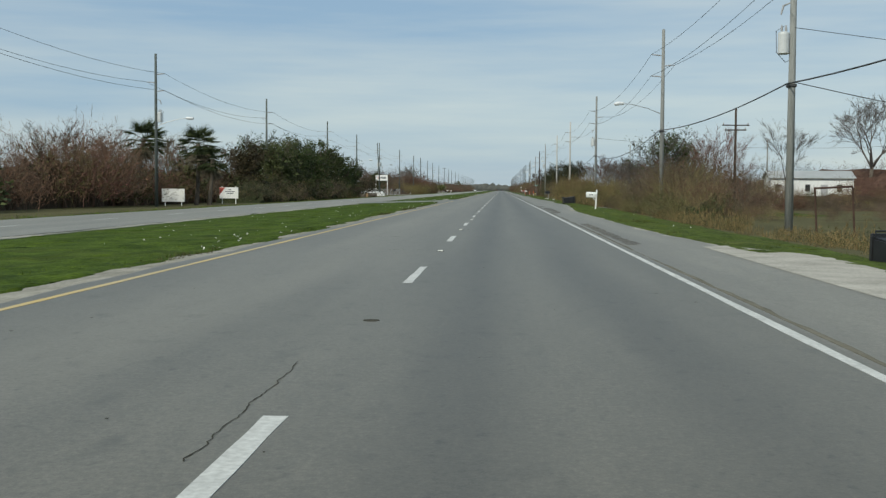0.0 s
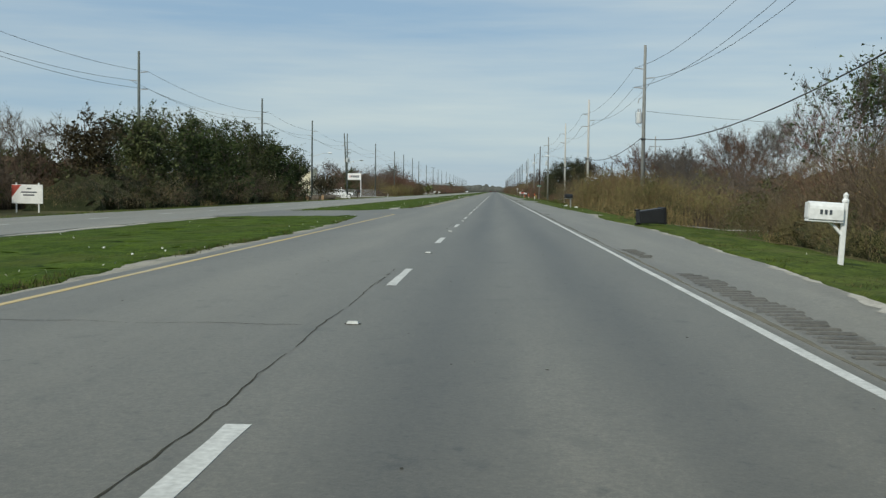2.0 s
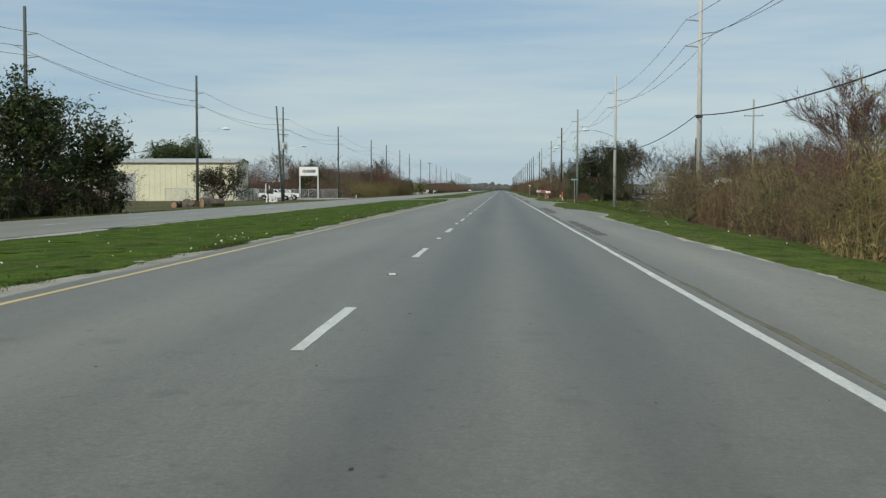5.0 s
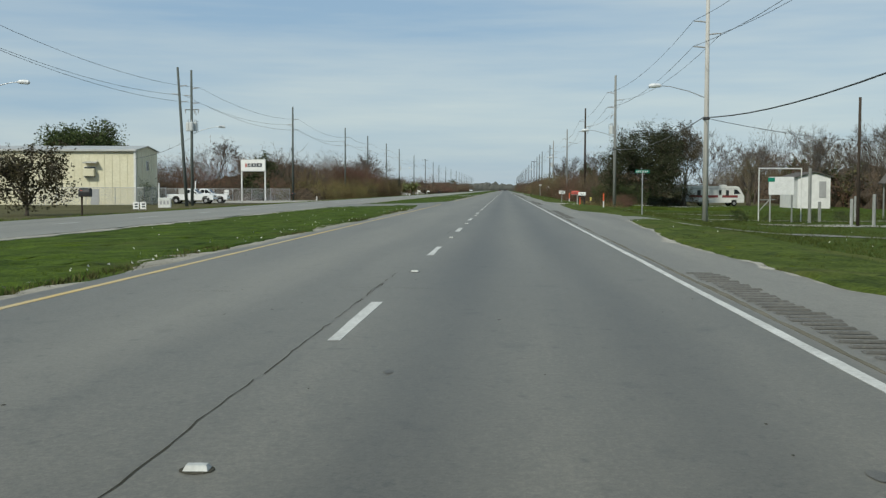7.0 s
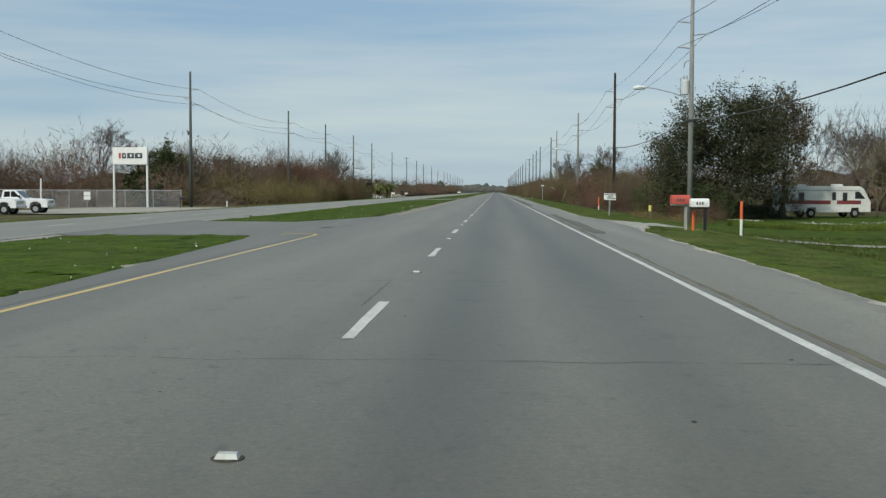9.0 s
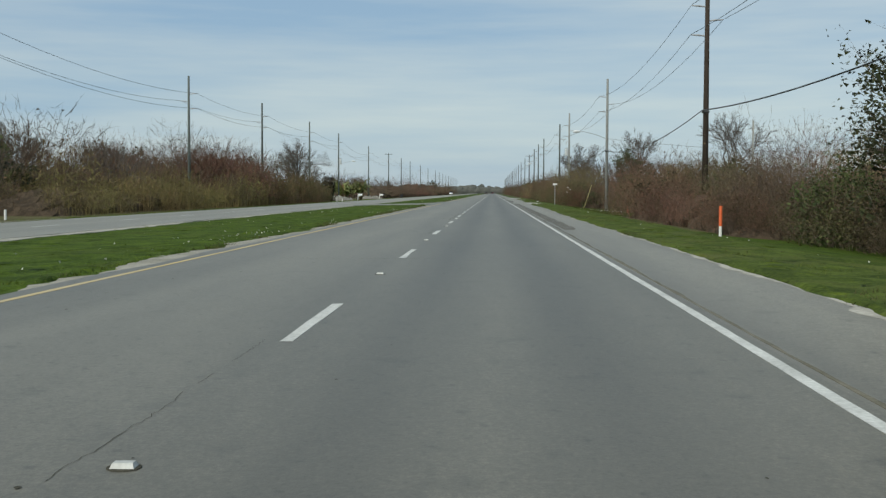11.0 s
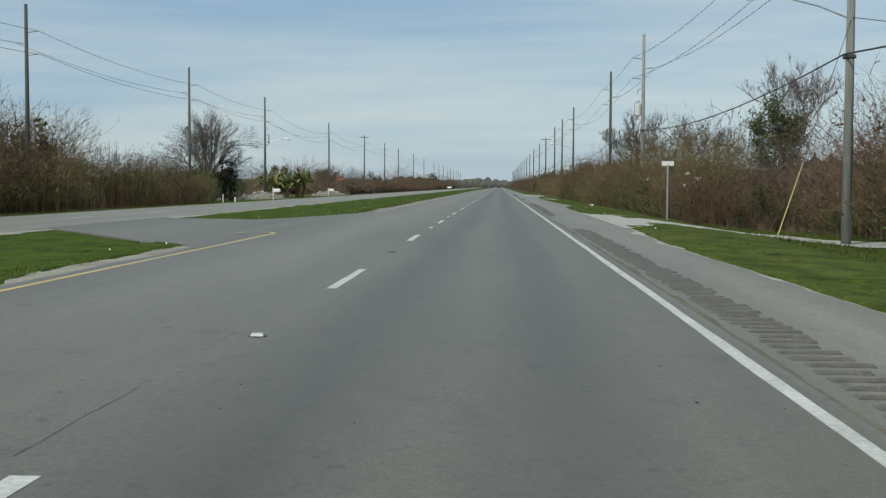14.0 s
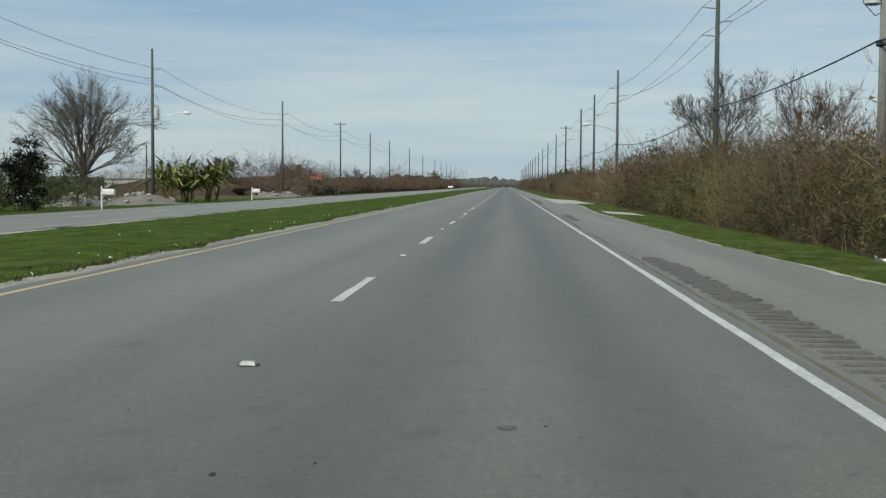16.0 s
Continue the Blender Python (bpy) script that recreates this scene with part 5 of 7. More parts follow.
for i, (x, y, h) in enumerate([(21, 470, 7.4), (25, 462, 8.6), (24, 482, 7.4)]):
    bare_tree("bare twiggy tree behind the mown strip", x, y, h, 370 + i, 5, 0.5, TWIG_BROWN, 0.14, clear=0.15)
for i, (x, y, h) in enumerate([(-50, 438, 10.5), (-47, 448, 10.0), (-52, 458, 11.0), (-48, 478, 9.5), (-46, 516, 9.0), (-50, 530, 9.5)]):
    bare_tree("bare brown tree over the thicket", x, y, h, 390 + i, 5, 0.5, TWIG_BROWN, 0.13, 1, LEAF_DEAD, 0.12, 0.15, 0.6, twig=0.035, spray=10)
for i, (x, y, h) in enumerate([(16.5, 578, 7.0), (18, 645, 8.0), (19, 690, 8.5), (17, 738, 7.5), (20, 800, 9.0), (-50, 700, 9.0), (-47, 742, 8.5), (-52, 790, 9.5), (-46, 840, 8.5)]):
    bare_tree("bare brown tree over distant brush", x, y, h, 410 + i, 5, 0.5, TWIG_BROWN, 0.13, 0, LEAF_DEAD, 0.12, 0.15, 0.6, twig=0.05, spray=8)
bare_tree("small bare round tree", -60, 560, 9, 321, 5, 0.55)
for i, (x, y, h, r) in enumerate([(-36, 163, 9.0, 3.6), (-33, 171, 9.6, 3.6), (-37, 179, 10.6, 4.2), (-33, 187, 10.4, 3.8), (-37, 195, 11.0, 4.2), (-33, 203, 10.8, 4.0), (-37.5, 211, 11.2, 4.4), (-33, 219, 11.2, 4.0), (-36.5, 227, 11.4, 4.4),
                                  (-32.5, 233, 10.8, 3.8), (-36, 240, 9.8, 4.2), (-31.5, 243, 8.0, 3.2), (-45, 205, 12.0, 4.6), (-44, 232, 12.0, 4.6)]):
    leafy_tree("tall dark-green evergreen shrub in a dense row", x, y, h, r, 330 + i, (LEAF_GREEN, LEAF_OLIVE, LEAF_GREEN)[i % 3] if i else LEAF_BRAMBLE, 5, 2, 34, 0.26, 0.02, 110, 0.18)
for i, (x, y, h) in enumerate([(-46, 40, 9.5), (-47, 64, 10), (-46, 78, 9.5), (-45, 90, 10), (-47, 103, 10.2), (-45, 114, 10.4), (-44, 128, 9.8), (-44, 150, 11.0), (-40, 158, 10.5), (-47, 165, 11.5)]):
    bare_tree("tall bare winter tree over the thicket", x, y, h, 350 + i, 5, 0.5, TWIG_BROWN, 0.12, clear=0.12, spread=0.7)


def palm(x, y, h, seed, fronds=40, span=2.4):
    t = thing("palm", "shaggy fan palm with dead fronds under the crown", "palm tree", (x, y, height(x, y) - 0.1), 0)
    rng = random.Random(seed)
    pts, _ = polyline(Vector((0, 0, 0)), Vector((0.03, 0, 1)), h, 5, 0.03, rng)
    part("trunk", rod(pts, [0.3, 0.24, 0.22, 0.22, 0.24, 0.26], 9), BARK, t)
    green, dead = Build(), Build()
    for k in range(fronds):
        b, el = (green, rng.uniform(-0.7, 1.3)) if k < fronds * 0.7 else (dead, rng.uniform(-1.45, -0.9))
        w = rng.uniform(0, 6.28)
        d = Vector((math.cos(w) * math.cos(el), math.sin(w) * math.cos(el), math.sin(el)))
        o = pts[-1] + Vector((0, 0, rng.uniform(-0.4, 0.2)))
        c = o + d * span * 0.5
        b.tube([o, c], [0.02, 0.015], 3, 0, False)
        side = d.cross(Vector((0, 0, 1))).normalized()
        up = side.cross(d)
        for j in range(13):
            a = -1.5 + 3.0 * j / 12
            e = (d * math.cos(a) + side * math.sin(a)).normalized()
            tip = c + e * span * 0.55 - Vector((0, 0, 0.15 + 0.1 * rng.random()))
            b.blade(c, tip, 0.14, rng, 0, 0.25)
    part("crown", green, leafy("dark palm fronds", (0.02, 0.03, 0.012), (0.06, 0.075, 0.03)), t)
    part("dead_fronds", dead, leafy("grey dead fronds", (0.07, 0.06, 0.042), (0.17, 0.145, 0.105)), t, "hanging dead fronds")


palm(-35.3, 133.4, 7.2, 1, 64, 2.8)
palm(-33.6, 132.6, 5.4, 2, 40, 2.2)
palm(-40.2, 126.6, 7.6, 3, 60, 2.8)

# banana clump
t = thing("banana_clump", "green banana plants with frost-browned leaves", "banana plant", (-33.4, 616.6, height(-33.4, 616.6)), 0)
rng = random.Random(71)
ban, dead, stems = Build(), Build(), []
for k in range(22):
    w, q = rng.uniform(0, 6.28), 3.5 * math.sqrt(rng.random())
    o = Vector((math.cos(w) * q, math.sin(w) * q, 0))
    top = o + Vector((math.cos(w) * 0.5, math.sin(w) * 0.5, rng.uniform(0.9, 2.4)))
    part("stem", rod([o, o.lerp(top, 0.5), top], [0.13, 0.11, 0.07], 6), DRY_BLADES, t)
    for j in range(16):
        a, el = rng.uniform(0, 6.28), rng.uniform(0.45, 1.4)
        d = Vector((math.cos(a) * math.cos(el), math.sin(a) * math.cos(el), math.sin(el)))
        b = dead if rng.random() < 0.22 else ban
        L = rng.uniform(2.6, 4.6)
        m1, m2 = top + d * L * 0.55, top + d * L * 0.55 + (d + Vector((0, 0, -0.9))).normalized() * L * 0.45
        sd = d.cross(Vector((0, 0, 1))).normalized() * 0.17
        b.face((top - sd * 0.3, top + sd * 0.3, m1 + sd, m1 - sd))
        b.face((m1 - sd, m1 + sd, m2 + sd * 0.2, m2 - sd * 0.2))
part("leaves", ban, leafy("banana leaves", (0.16, 0.19, 0.06), (0.34, 0.37, 0.14)), t)
part("withered_leaves", dead, DRY_BLADES, t, "withered brown leaves")
for i, (x, y, q) in enumerate([(-45.2, 359.5, 1.05), (16.2, 368, 1.0), (18.0, 365.5, 0.9), (15.2, 372, 1.1), (17.2, 376, 1.2), (15.6, 381, 1.1), (-33.5, 558, 1.25), (-35.5, 562, 1.45), (-34, 566, 1.3), (-36.5, 571, 1.5), (-33.6, 575, 1.15), (-36.5, 579, 1.4), (-34.5, 584, 1.1), (-38, 590, 1.3)]):
    b_ = thing("bush", "tall dark-green shrub in rough growth" if i else "dark evergreen shrub at the corner of a building", "bush", (x, y, height(x, y) - 0.05), 40 * i, "roadside shrubs")
    o = new("foliage", BRUSH["green"][i % 2])
    o.parent = b_
    o.scale = (q, q, q)
for i in range(14):
    x, y = -42 + rng.uniform(-4, 4), 560 + i * 3.4
    b_ = thing("bush", "dark olive garden bush", "bush", (x, y, height(x, y) - 0.05), rng.uniform(0, 360), "garden bushes")
    o = new("foliage", rng.choice(BRUSH["green"] + BRUSH["olive"]))
    o.parent = b_
    o.scale = [rng.uniform(0.8, 1.1)] * 3

# ---------------------------------------------------------------- grass
DRIVES = [(4.3, 6.2, 6, 24), (4.3, 14, 128, 132), (5.2, 8.3, 543, 551), (4.3, 8.2, 573, 604), (4.3, 9.5, 264, 270.5), (4.3, 9, 318, 323), (4.3, 6.0, 466, 481), (6.0, 30, 469.8, 476.2)]  # bare of grass


def tufts(name, label, strips, count, seed, mats, size=(0.035, 0.1), flowers=0.0, drift=None):
    """Blades of grass in tufts over stretches (x0, x1, y0, y1, weight)."""
    rng, b = random.Random(seed), Build()
    total = sum(w for *_, w in strips)
    for x0, x1, y0, y1, w in strips:
        for _ in range(int(count * w / total)):
            x, y = rng.uniform(x0, x1), rng.uniform(y0, y1)
            if -16 < x < -5 and any(stop_edge(x, ya) - 0.1 < y < start_edge(x, yb) + 0.1 for ya, yb in MEDIAN_ENDS):
                continue
            if any(x0_ < x < x1_ and y0_ < y < y1_ for x0_, x1_, y0_, y1_ in DRIVES):
                continue
            if 4 < x < 8 and x < shoulder_edge(y) + 0.08:
                continue
            if drift is not None and noise.noise((x * 0.6, y * 0.22, 4)) < drift:
                continue
            o = Vector((x, y, height(x, y) - 0.01))
            for _k in range(5):
                h = rng.uniform(*size) * (1 + 0.8 * noise.noise((x * 0.3, y * 0.3, 9)))
                d = Vector((rng.gauss(0, 0.6), rng.gauss(0, 0.6), 1)).normalized()
                a = Vector((rng.gauss(0, 1), rng.gauss(0, 1), 0)).normalized() * 0.012
                p = o + Vector((rng.gauss(0, 0.05), rng.gauss(0, 0.05), 0))
                b.face((p - a, p + a, p + d * h), 0)
            if rng.random() < flowers * max(0.1, 1 + 4 * noise.noise((x * 0.3, y * 0.08, 2))):
                b.leaf(o + Vector((0, 0, size[1] * 0.9)), 0.06, rng, 1)
    return tagged(part(name, b, mats), label, "grass", kind="stuff")


def sward_mesh(name, label, columns, y0, y1, step, near, mat, tall, seed):
    """Rough grass as real relief: a sheet of tufts between the columns, that starts raggedly at near(y) and leaves out roads and drives."""
    rng, b = random.Random(seed), Build()
    rows, wide = int((y1 - y0) / step), len(columns)
    bare = []
    for j in range(rows + 1):
        y = y0 + (y1 - y0) * j / rows
        e = near(y)
        for i, c in enumerate(columns):
            x = e + c + (rng.uniform(-0.5, 0.5) * abs(columns[i] - columns[i - 1]) if 0 < i < wide - 1 else 0)
            yy = y + rng.uniform(-0.45, 0.45) * step
            off = any(stop_edge(x, ya) - 0.25 < yy < start_edge(x, yb) + 0.25 for ya, yb in MEDIAN_ENDS) if x < 0 else any(xa < x < xb and ya < yy < yb for xa, xb, ya, yb in DRIVES)
            clump = 0.55 + 0.6 * noise.noise((x * 0.9, yy * 0.35, seed)) + 0.7 * noise.noise((x * 2.6, yy * 1.3, seed + 4.0))
            z = -0.03 if off or i == 0 else tall * max(0.15, clump) * rng.uniform(0.7, 1.15) * min(1, 0.6 + 0.3 * i)
            if i == wide - 1:
                z = -0.03
            b.v.append(Vector((x, yy, height(x, yy) + z)))
            bare.append(off)
    for j in range(rows):
        for i in range(wide - 1):
            k = j * wide + i
            if bare[k] and bare[k + 1] and bare[k + wide] and bare[k + wide + 1]:
                continue
            b.f += [(k, k + 1, k + wide + 1), (k, k + wide + 1, k + wide)] if (i + j) % 2 else [(k, k + 1, k + wide), (k + 1, k + wide + 1, k + wide)]
            b.m += [0, 0]
    return tagged(part(name, b, mat, smooth=True), label, "grass", kind="stuff")


def median_rim(y):
    return -5.72 + 0.26 * noise.noise((3.3, y * 0.16, 1.0)) + 0.2 * noise.noise((3.3, y * 0.55, 2.0)) + 0.1 * noise.noise((3.3, y * 2.2, 4.0))


def verge_rim(y):
    return shoulder_edge(y) + 0.08 + 0.16 * noise.noise((8.3, y * 0.3, 1.0)) + 0.12 * noise.noise((8.3, y * 1.4, 2.0))


sward_mesh("median_sward", "thick tufted green grass of the median", [0, -0.1, -0.25, -0.42, -0.6, -0.8, -1.0, -1.25, -1.5, -1.8, -2.15, -2.5, -2.9, -3.3, -3.8, -4.3, -4.9, -5.6, -6.4, -7.3, -8.3, -9.3], 10, 640, 0.33, median_rim, GRASS_SOIL, 0.085, 3)
sward_mesh("verge_sward", "tufted olive-green grass along the shoulder", [0, 0.1, 0.24, 0.4, 0.58, 0.78, 1.0, 1.25, 1.55, 1.9, 2.3, 2.8, 3.4, 4.1, 5.0], 8, 640, 0.36, verge_rim, DULL_SOIL, 0.085, 6)
tufts("median_grass", "green grass with white clover on the median", [(-7.2, -5.75, 8, 560, 3), (-15.0, -7.2, 20, 600, 2)], 26000, 5, [BLADES, FLOWERS], flowers=0.027)
DULL_BLADES = leafy("dull olive grass blades", (0.042, 0.057, 0.013), (0.098, 0.115, 0.034), 0.1, 1.0, 0.4)
EDGE_WEEDS = leafy("brown-green edge weeds", (0.03, 0.034, 0.012), (0.11, 0.105, 0.045), 0.1, 1.0, 0.4)
tufts("edge_weeds", "dark weeds and soil along the median's edge", [(-6.05, -5.6, 8, 560, 1)], 8000, 8, [EDGE_WEEDS, FLOWERS], (0.06, 0.16), 0.01, 0.08)
tufts("edge_weeds", "dry weeds along the gravel edge", [(4.4, 6.2, 12, 560, 1)], 15000, 9, [EDGE_WEEDS, FLOWERS], (0.04, 0.12), 0.0, 0.15)
tufts("lot_grass", "rough green grass on the lot", [(9.5, 22, 236, 330, 3), (22, 38, 262, 345, 2), (9.5, 17, 426, 482, 1.5)], 16000, 12, [DULL_BLADES, FLOWERS], (0.08, 0.22), 0.004)
tufts("weed_row", "row of green weeds with white flowers", [(15, 27, 345, 350, 1)], 2600, 11, [BLADES, FLOWERS], (0.25, 0.5), 0.15)
tufts("verge_grass", "green grass along the shoulder", [(5.3, 6.8, 16, 560, 3), (6.8, 9.5, 20, 580, 2)], 22000, 6, [DULL_BLADES, FLOWERS], flowers=0.003)
tufts("verge_grass", "green grass beyond the opposite road", [(-29, -24.2, 40, 640, 1)], 9000, 7, [BLADES, FLOWERS], (0.1, 0.25))


# ---------------------------------------------------------------- things along the road
WHITE_PAINT = material("white painted surface", (0.62, 0.62, 0.6), (0.8, 0.8, 0.78), 1.5, 0.5, fine=12, bump=0.1)
OFF_WHITE = material("weathered white siding", (0.55, 0.55, 0.52), (0.75, 0.75, 0.72), 0.6, 0.6, fine=5, bump=0.1)
BLACK_PLASTIC = material("dark navy plastic", (0.008, 0.008, 0.009), (0.02, 0.02, 0.021), 3, 0.45, bump=0.1)
RUST = material("rusty dark steel", (0.04, 0.028, 0.022), (0.1, 0.06, 0.045), 6, 0.8)
RED_PAINT = material("faded red paint", (0.33, 0.05, 0.035), (0.5, 0.09, 0.06), 3, 0.6)
HYDRANT_PAINT = material("faded hydrant paint", (0.3, 0.05, 0.022), (0.48, 0.085, 0.035), 5, 0.6)
ORANGE = material("orange-red plastic", (0.6, 0.1, 0.03), (0.75, 0.15, 0.05), 3, 0.5)
YELLOW = material("yellow plastic", (0.6, 0.5, 0.1), (0.75, 0.65, 0.18), 3, 0.5)
GREEN_SIGN = material("green reflective sign", (0.0, 0.16, 0.1), (0.01, 0.22, 0.14), 3, 0.4, bump=0)
TYRE = material("black rubber", (0.012, 0.012, 0.012), (0.03, 0.03, 0.03), 6, 0.8)
CAR_WHITE = material("white car paint", (0.72, 0.73, 0.74), (0.8, 0.8, 0.8), 2, 0.25, bump=0)
CHROME = material("bright chrome", (0.6, 0.6, 0.6), (0.75, 0.75, 0.75), 3, 0.15, 1.0, bump=0)
DARK_GLASS = material("dark tinted glass", (0.015, 0.018, 0.02), (0.03, 0.033, 0.036), 2, 0.08, bump=0)
LAMP_GLASS = material("pale lamp lens", (0.6, 0.6, 0.6), (0.75, 0.75, 0.75), 2, 0.15, bump=0)
RED_GLASS = material("red lamp lens", (0.4, 0.02, 0.02), (0.5, 0.03, 0.03), 2, 0.2, bump=0)
DARK_INK = material("dark sign print", (0.03, 0.04, 0.05), (0.06, 0.07, 0.08), 3, 0.6, bump=0)
CREAM_METAL = material("cream ribbed sheet metal", (0.58, 0.54, 0.38), (0.7, 0.66, 0.49), 0.5, 0.5, fine=4, bump=0.05)
GREY_METAL = material("grey sheet metal roof", (0.36, 0.36, 0.34), (0.5, 0.5, 0.48), 0.6, 0.5, 0.3)
DARK_ROOF = material("dark shingle roof", (0.07, 0.065, 0.06), (0.15, 0.14, 0.13), 1.5, 0.9)
RED_ROOF = material("faded red metal roof", (0.42, 0.1, 0.06), (0.55, 0.16, 0.1), 1.0, 0.6)
RED_STRIPE = material("dark red stripe", (0.16, 0.03, 0.03), (0.24, 0.05, 0.05), 2, 0.4, bump=0)
GREY_STRIPE = material("grey trim", (0.3, 0.3, 0.3), (0.4, 0.4, 0.4), 2, 0.5, bump=0)
RUBBLE = material("broken concrete and dirt", (0.13, 0.122, 0.1), (0.27, 0.25, 0.215), 1.2, 0.95, fine=8, bump=0.8)


def sheet(name, label, corners, mat, parent=None, lift=0.0, cells=10, kind="structure", category="pavement", rough=0.15):
    """A ground sheet with ragged rim that lies on the ground, between two edges given as corner pairs [(x0, ya, yb), ...] along x."""
    b = Build()
    xs_ = []
    for (xa, a0, a1), (xb, b0, b1) in zip(corners, corners[1:]):
        for i in range(cells):
            t = i / cells
            xs_.append((xa + (xb - xa) * t, a0 + (b0 - a0) * t, a1 + (b1 - a1) * t))
    xs_.append(corners[-1])
    for x, ya, yb in xs_:
        ya += rough * noise.noise((x * 2, 1, 1))
        yb += rough * noise.noise((x * 2, 8, 1))
        for j in range(9):
            y = ya + (yb - ya) * j / 8
            z = height(x, y) if x > 4.9 else lie(x)
            b.v.append(Vector((x, y, shoulder_z(x, y) + 0.006 if 2.7 < x < shoulder_edge(y) else z + 0.03 + lift)))
    for i in range(len(xs_) - 1):
        for j in range(8):
            k = i * 9 + j
            b.f.append((k, k + 9, k + 10, k + 1))
            b.m.append(0)
    return tagged(part(name, b, mat), label, category, kind=kind)


sheet("driveway", "pale gravel pull-off beside the shoulder", [(4.5, 7, 26), (5.2, 5, 27), (6.4, 8, 23)], GRAVEL, lift=0.012)
sheet("driveway", "gravel farm drive between grass strips", [(5.7, 126, 132), (6.5, 127, 131), (14, 130, 132.5), (24, 131, 133)], GRAVEL)
sheet("driveway", "white shell apron beside the shoulder", [(4.2, 573, 610), (5.4, 574, 604), (8.0, 578, 590)], SHELL)
sheet("driveway", "short pale drive through the verge", [(5.4, 545, 551), (8.2, 543.5, 548)], SHELL)
sheet("driveway", "pale drive leading to a lot", [(5.0, 261, 271), (6.0, 263, 270.5), (9.5, 268, 270.5), (30, 268.3, 270)], SHOULDER)
sheet("driveway", "pale concrete strip across the lot", [(13, 299.5, 300.6), (34, 303, 304.5)], CONCRETE)
sheet("driveway", "pale concrete pad on the lot", [(17, 288, 292), (36, 286, 292)], CONCRETE)
sheet("driveway", "pale drive beside two mailboxes", [(4.9, 313, 325), (6.0, 316, 324), (9.0, 319, 322.5), (22, 321, 323)], CONCRETE)
sheet("driveway", "pale crushed-shell drive across a mown strip", [(4.6, 463, 484), (6.0, 466, 481), (8.5, 469.6, 476), (14, 470.6, 475.8), (30, 470, 474.6)], SHELL)
sheet("driveway", "gravel yard in front of the metal building", [(-46, 372, 404), (-36, 366, 404), (-27, 366, 396), (-23.8, 362, 400)], GRAVEL, lift=0.05)
sheet("driveway", "concrete drive to the houses", [(-60, 596, 602), (-40, 597, 602), (-27, 596, 603), (-23.8, 594, 605)], CONCRETE)


def mailbox(label, x, y, turn, box_mat, post_mat, size=(0.55, 0.22, 0.26), h=1.1, arm=True, ornate=False, flag=True, group="mailboxes"):
    t = thing("mailbox", label, "mailbox", (x, y, height(x, y) - 0.04), turn, group)
    L, w, hh = size
    off = (0.58 if ornate else 0.3) * L if arm else 0
    b = Build()
    prof = [(-w / 2, 0), (w / 2, 0)] + [(w / 2 * math.cos(a), hh - w / 2 + w / 2 * math.sin(a)) for a in [math.pi * i / 8 for i in range(9)]]
    ends = []
    for xx in (-L / 2, L / 2):
        k = len(b.v)
        b.v += [Vector((xx - off, p, h + q)) for p, q in prof]
        ends.append(k)
    n = len(prof)
    for i in range(n):
        b.f.append((ends[0] + i, ends[0] + (i + 1) % n, ends[1] + (i + 1) % n, ends[1] + i))
    b.f += [tuple(range(ends[0], ends[0] + n)), tuple(range(ends[1] + n - 1, ends[1] - 1, -1))]
    b.m = [0] * len(b.f)
    box = part("box", b, box_mat, t)
    part("door", block([((-L / 2 - off - 0.012, 0, h + hh * 0.48), (0.02, w * 0.96, hh * 0.9))], 0.006), box_mat, box)
    post = part("post", block([((0, 0, h * 0.5 + (0.18 if ornate else 0)), (0.1, 0.1, h + (0.36 if ornate else 0)))], 0.012), post_mat, t)
    if arm:
        part("platform", block([((-off, 0, h - 0.03), (L * 1.05, w * 0.8, 0.05))]), post_mat, t)
    if ornate:
        part("finial", rod([(0, 0, h + 0.36), (0, 0, h + 0.4), (0, 0, h + 0.43), (0, 0, h + 0.5), (0, 0, h + 0.55)], [0.07, 0.07, 0.04, 0.055, 0.01], 8), post_mat, post)
        part("brace", block([((-0.14, 0, h - 0.16), (0.06, 0.06, 0.34), Matrix.Rotation(radians(-45), 4, "Y"))]), post_mat, t)
    if flag:
        part("flag", block([((-0.05, w / 2 + 0.012, h + hh * 0.7), (0.14, 0.01, 0.05))], 0.003), RED_PAINT, box, "small red flag")
    for i in range(3):
        part("number_bar", block([((-off - 0.1 + 0.09 * i, -w / 2 - 0.004, h + hh * 0.42), (0.05, 0.006, 0.09))], 0), DARK_INK, box)
    return t


m = mailbox("white mailbox on an ornate white post", 6.82, 83.8, 0, WHITE_PAINT, WHITE_PAINT, (0.66, 0.28, 0.34), 0.92, True, True)
m.matrix_basis = m.matrix_basis @ pose(0, 0, 0, 0, 3, 0)
mailbox("dark mailbox half hidden by weeds", 6.6, 160.6, 20, BLACK_PLASTIC, WOOD_GREY, (0.62, 0.3, 0.34), 0.9)
mailbox("faded red mailbox on a grey wooden post", 6.4, 312.9, 0, RED_PAINT, WOOD_GREY, (0.62, 0.28, 0.3), 0.98)
mailbox("white mailbox on a black post", 6.95, 312.4, 0, WHITE_PAINT, BLACK_PLASTIC, (0.6, 0.24, 0.28), 0.9)
mailbox("black mailbox on a dark post by the opposite road", -26.3, 284.5, 180, BLACK_PLASTIC, WOOD_DARK, (0.7, 0.5, 0.5), 1.35)
mailbox("white mailbox on a white post by the opposite road", -26.3, 566.4, 180, WHITE_PAINT, WHITE_PAINT, (0.8, 0.3, 0.36), 1.1, True, True)
mailbox("white mailbox on a white post by the opposite road", -26.5, 613, 180, WHITE_PAINT, WHITE_PAINT, (0.8, 0.3, 0.36), 1.0, True, True)
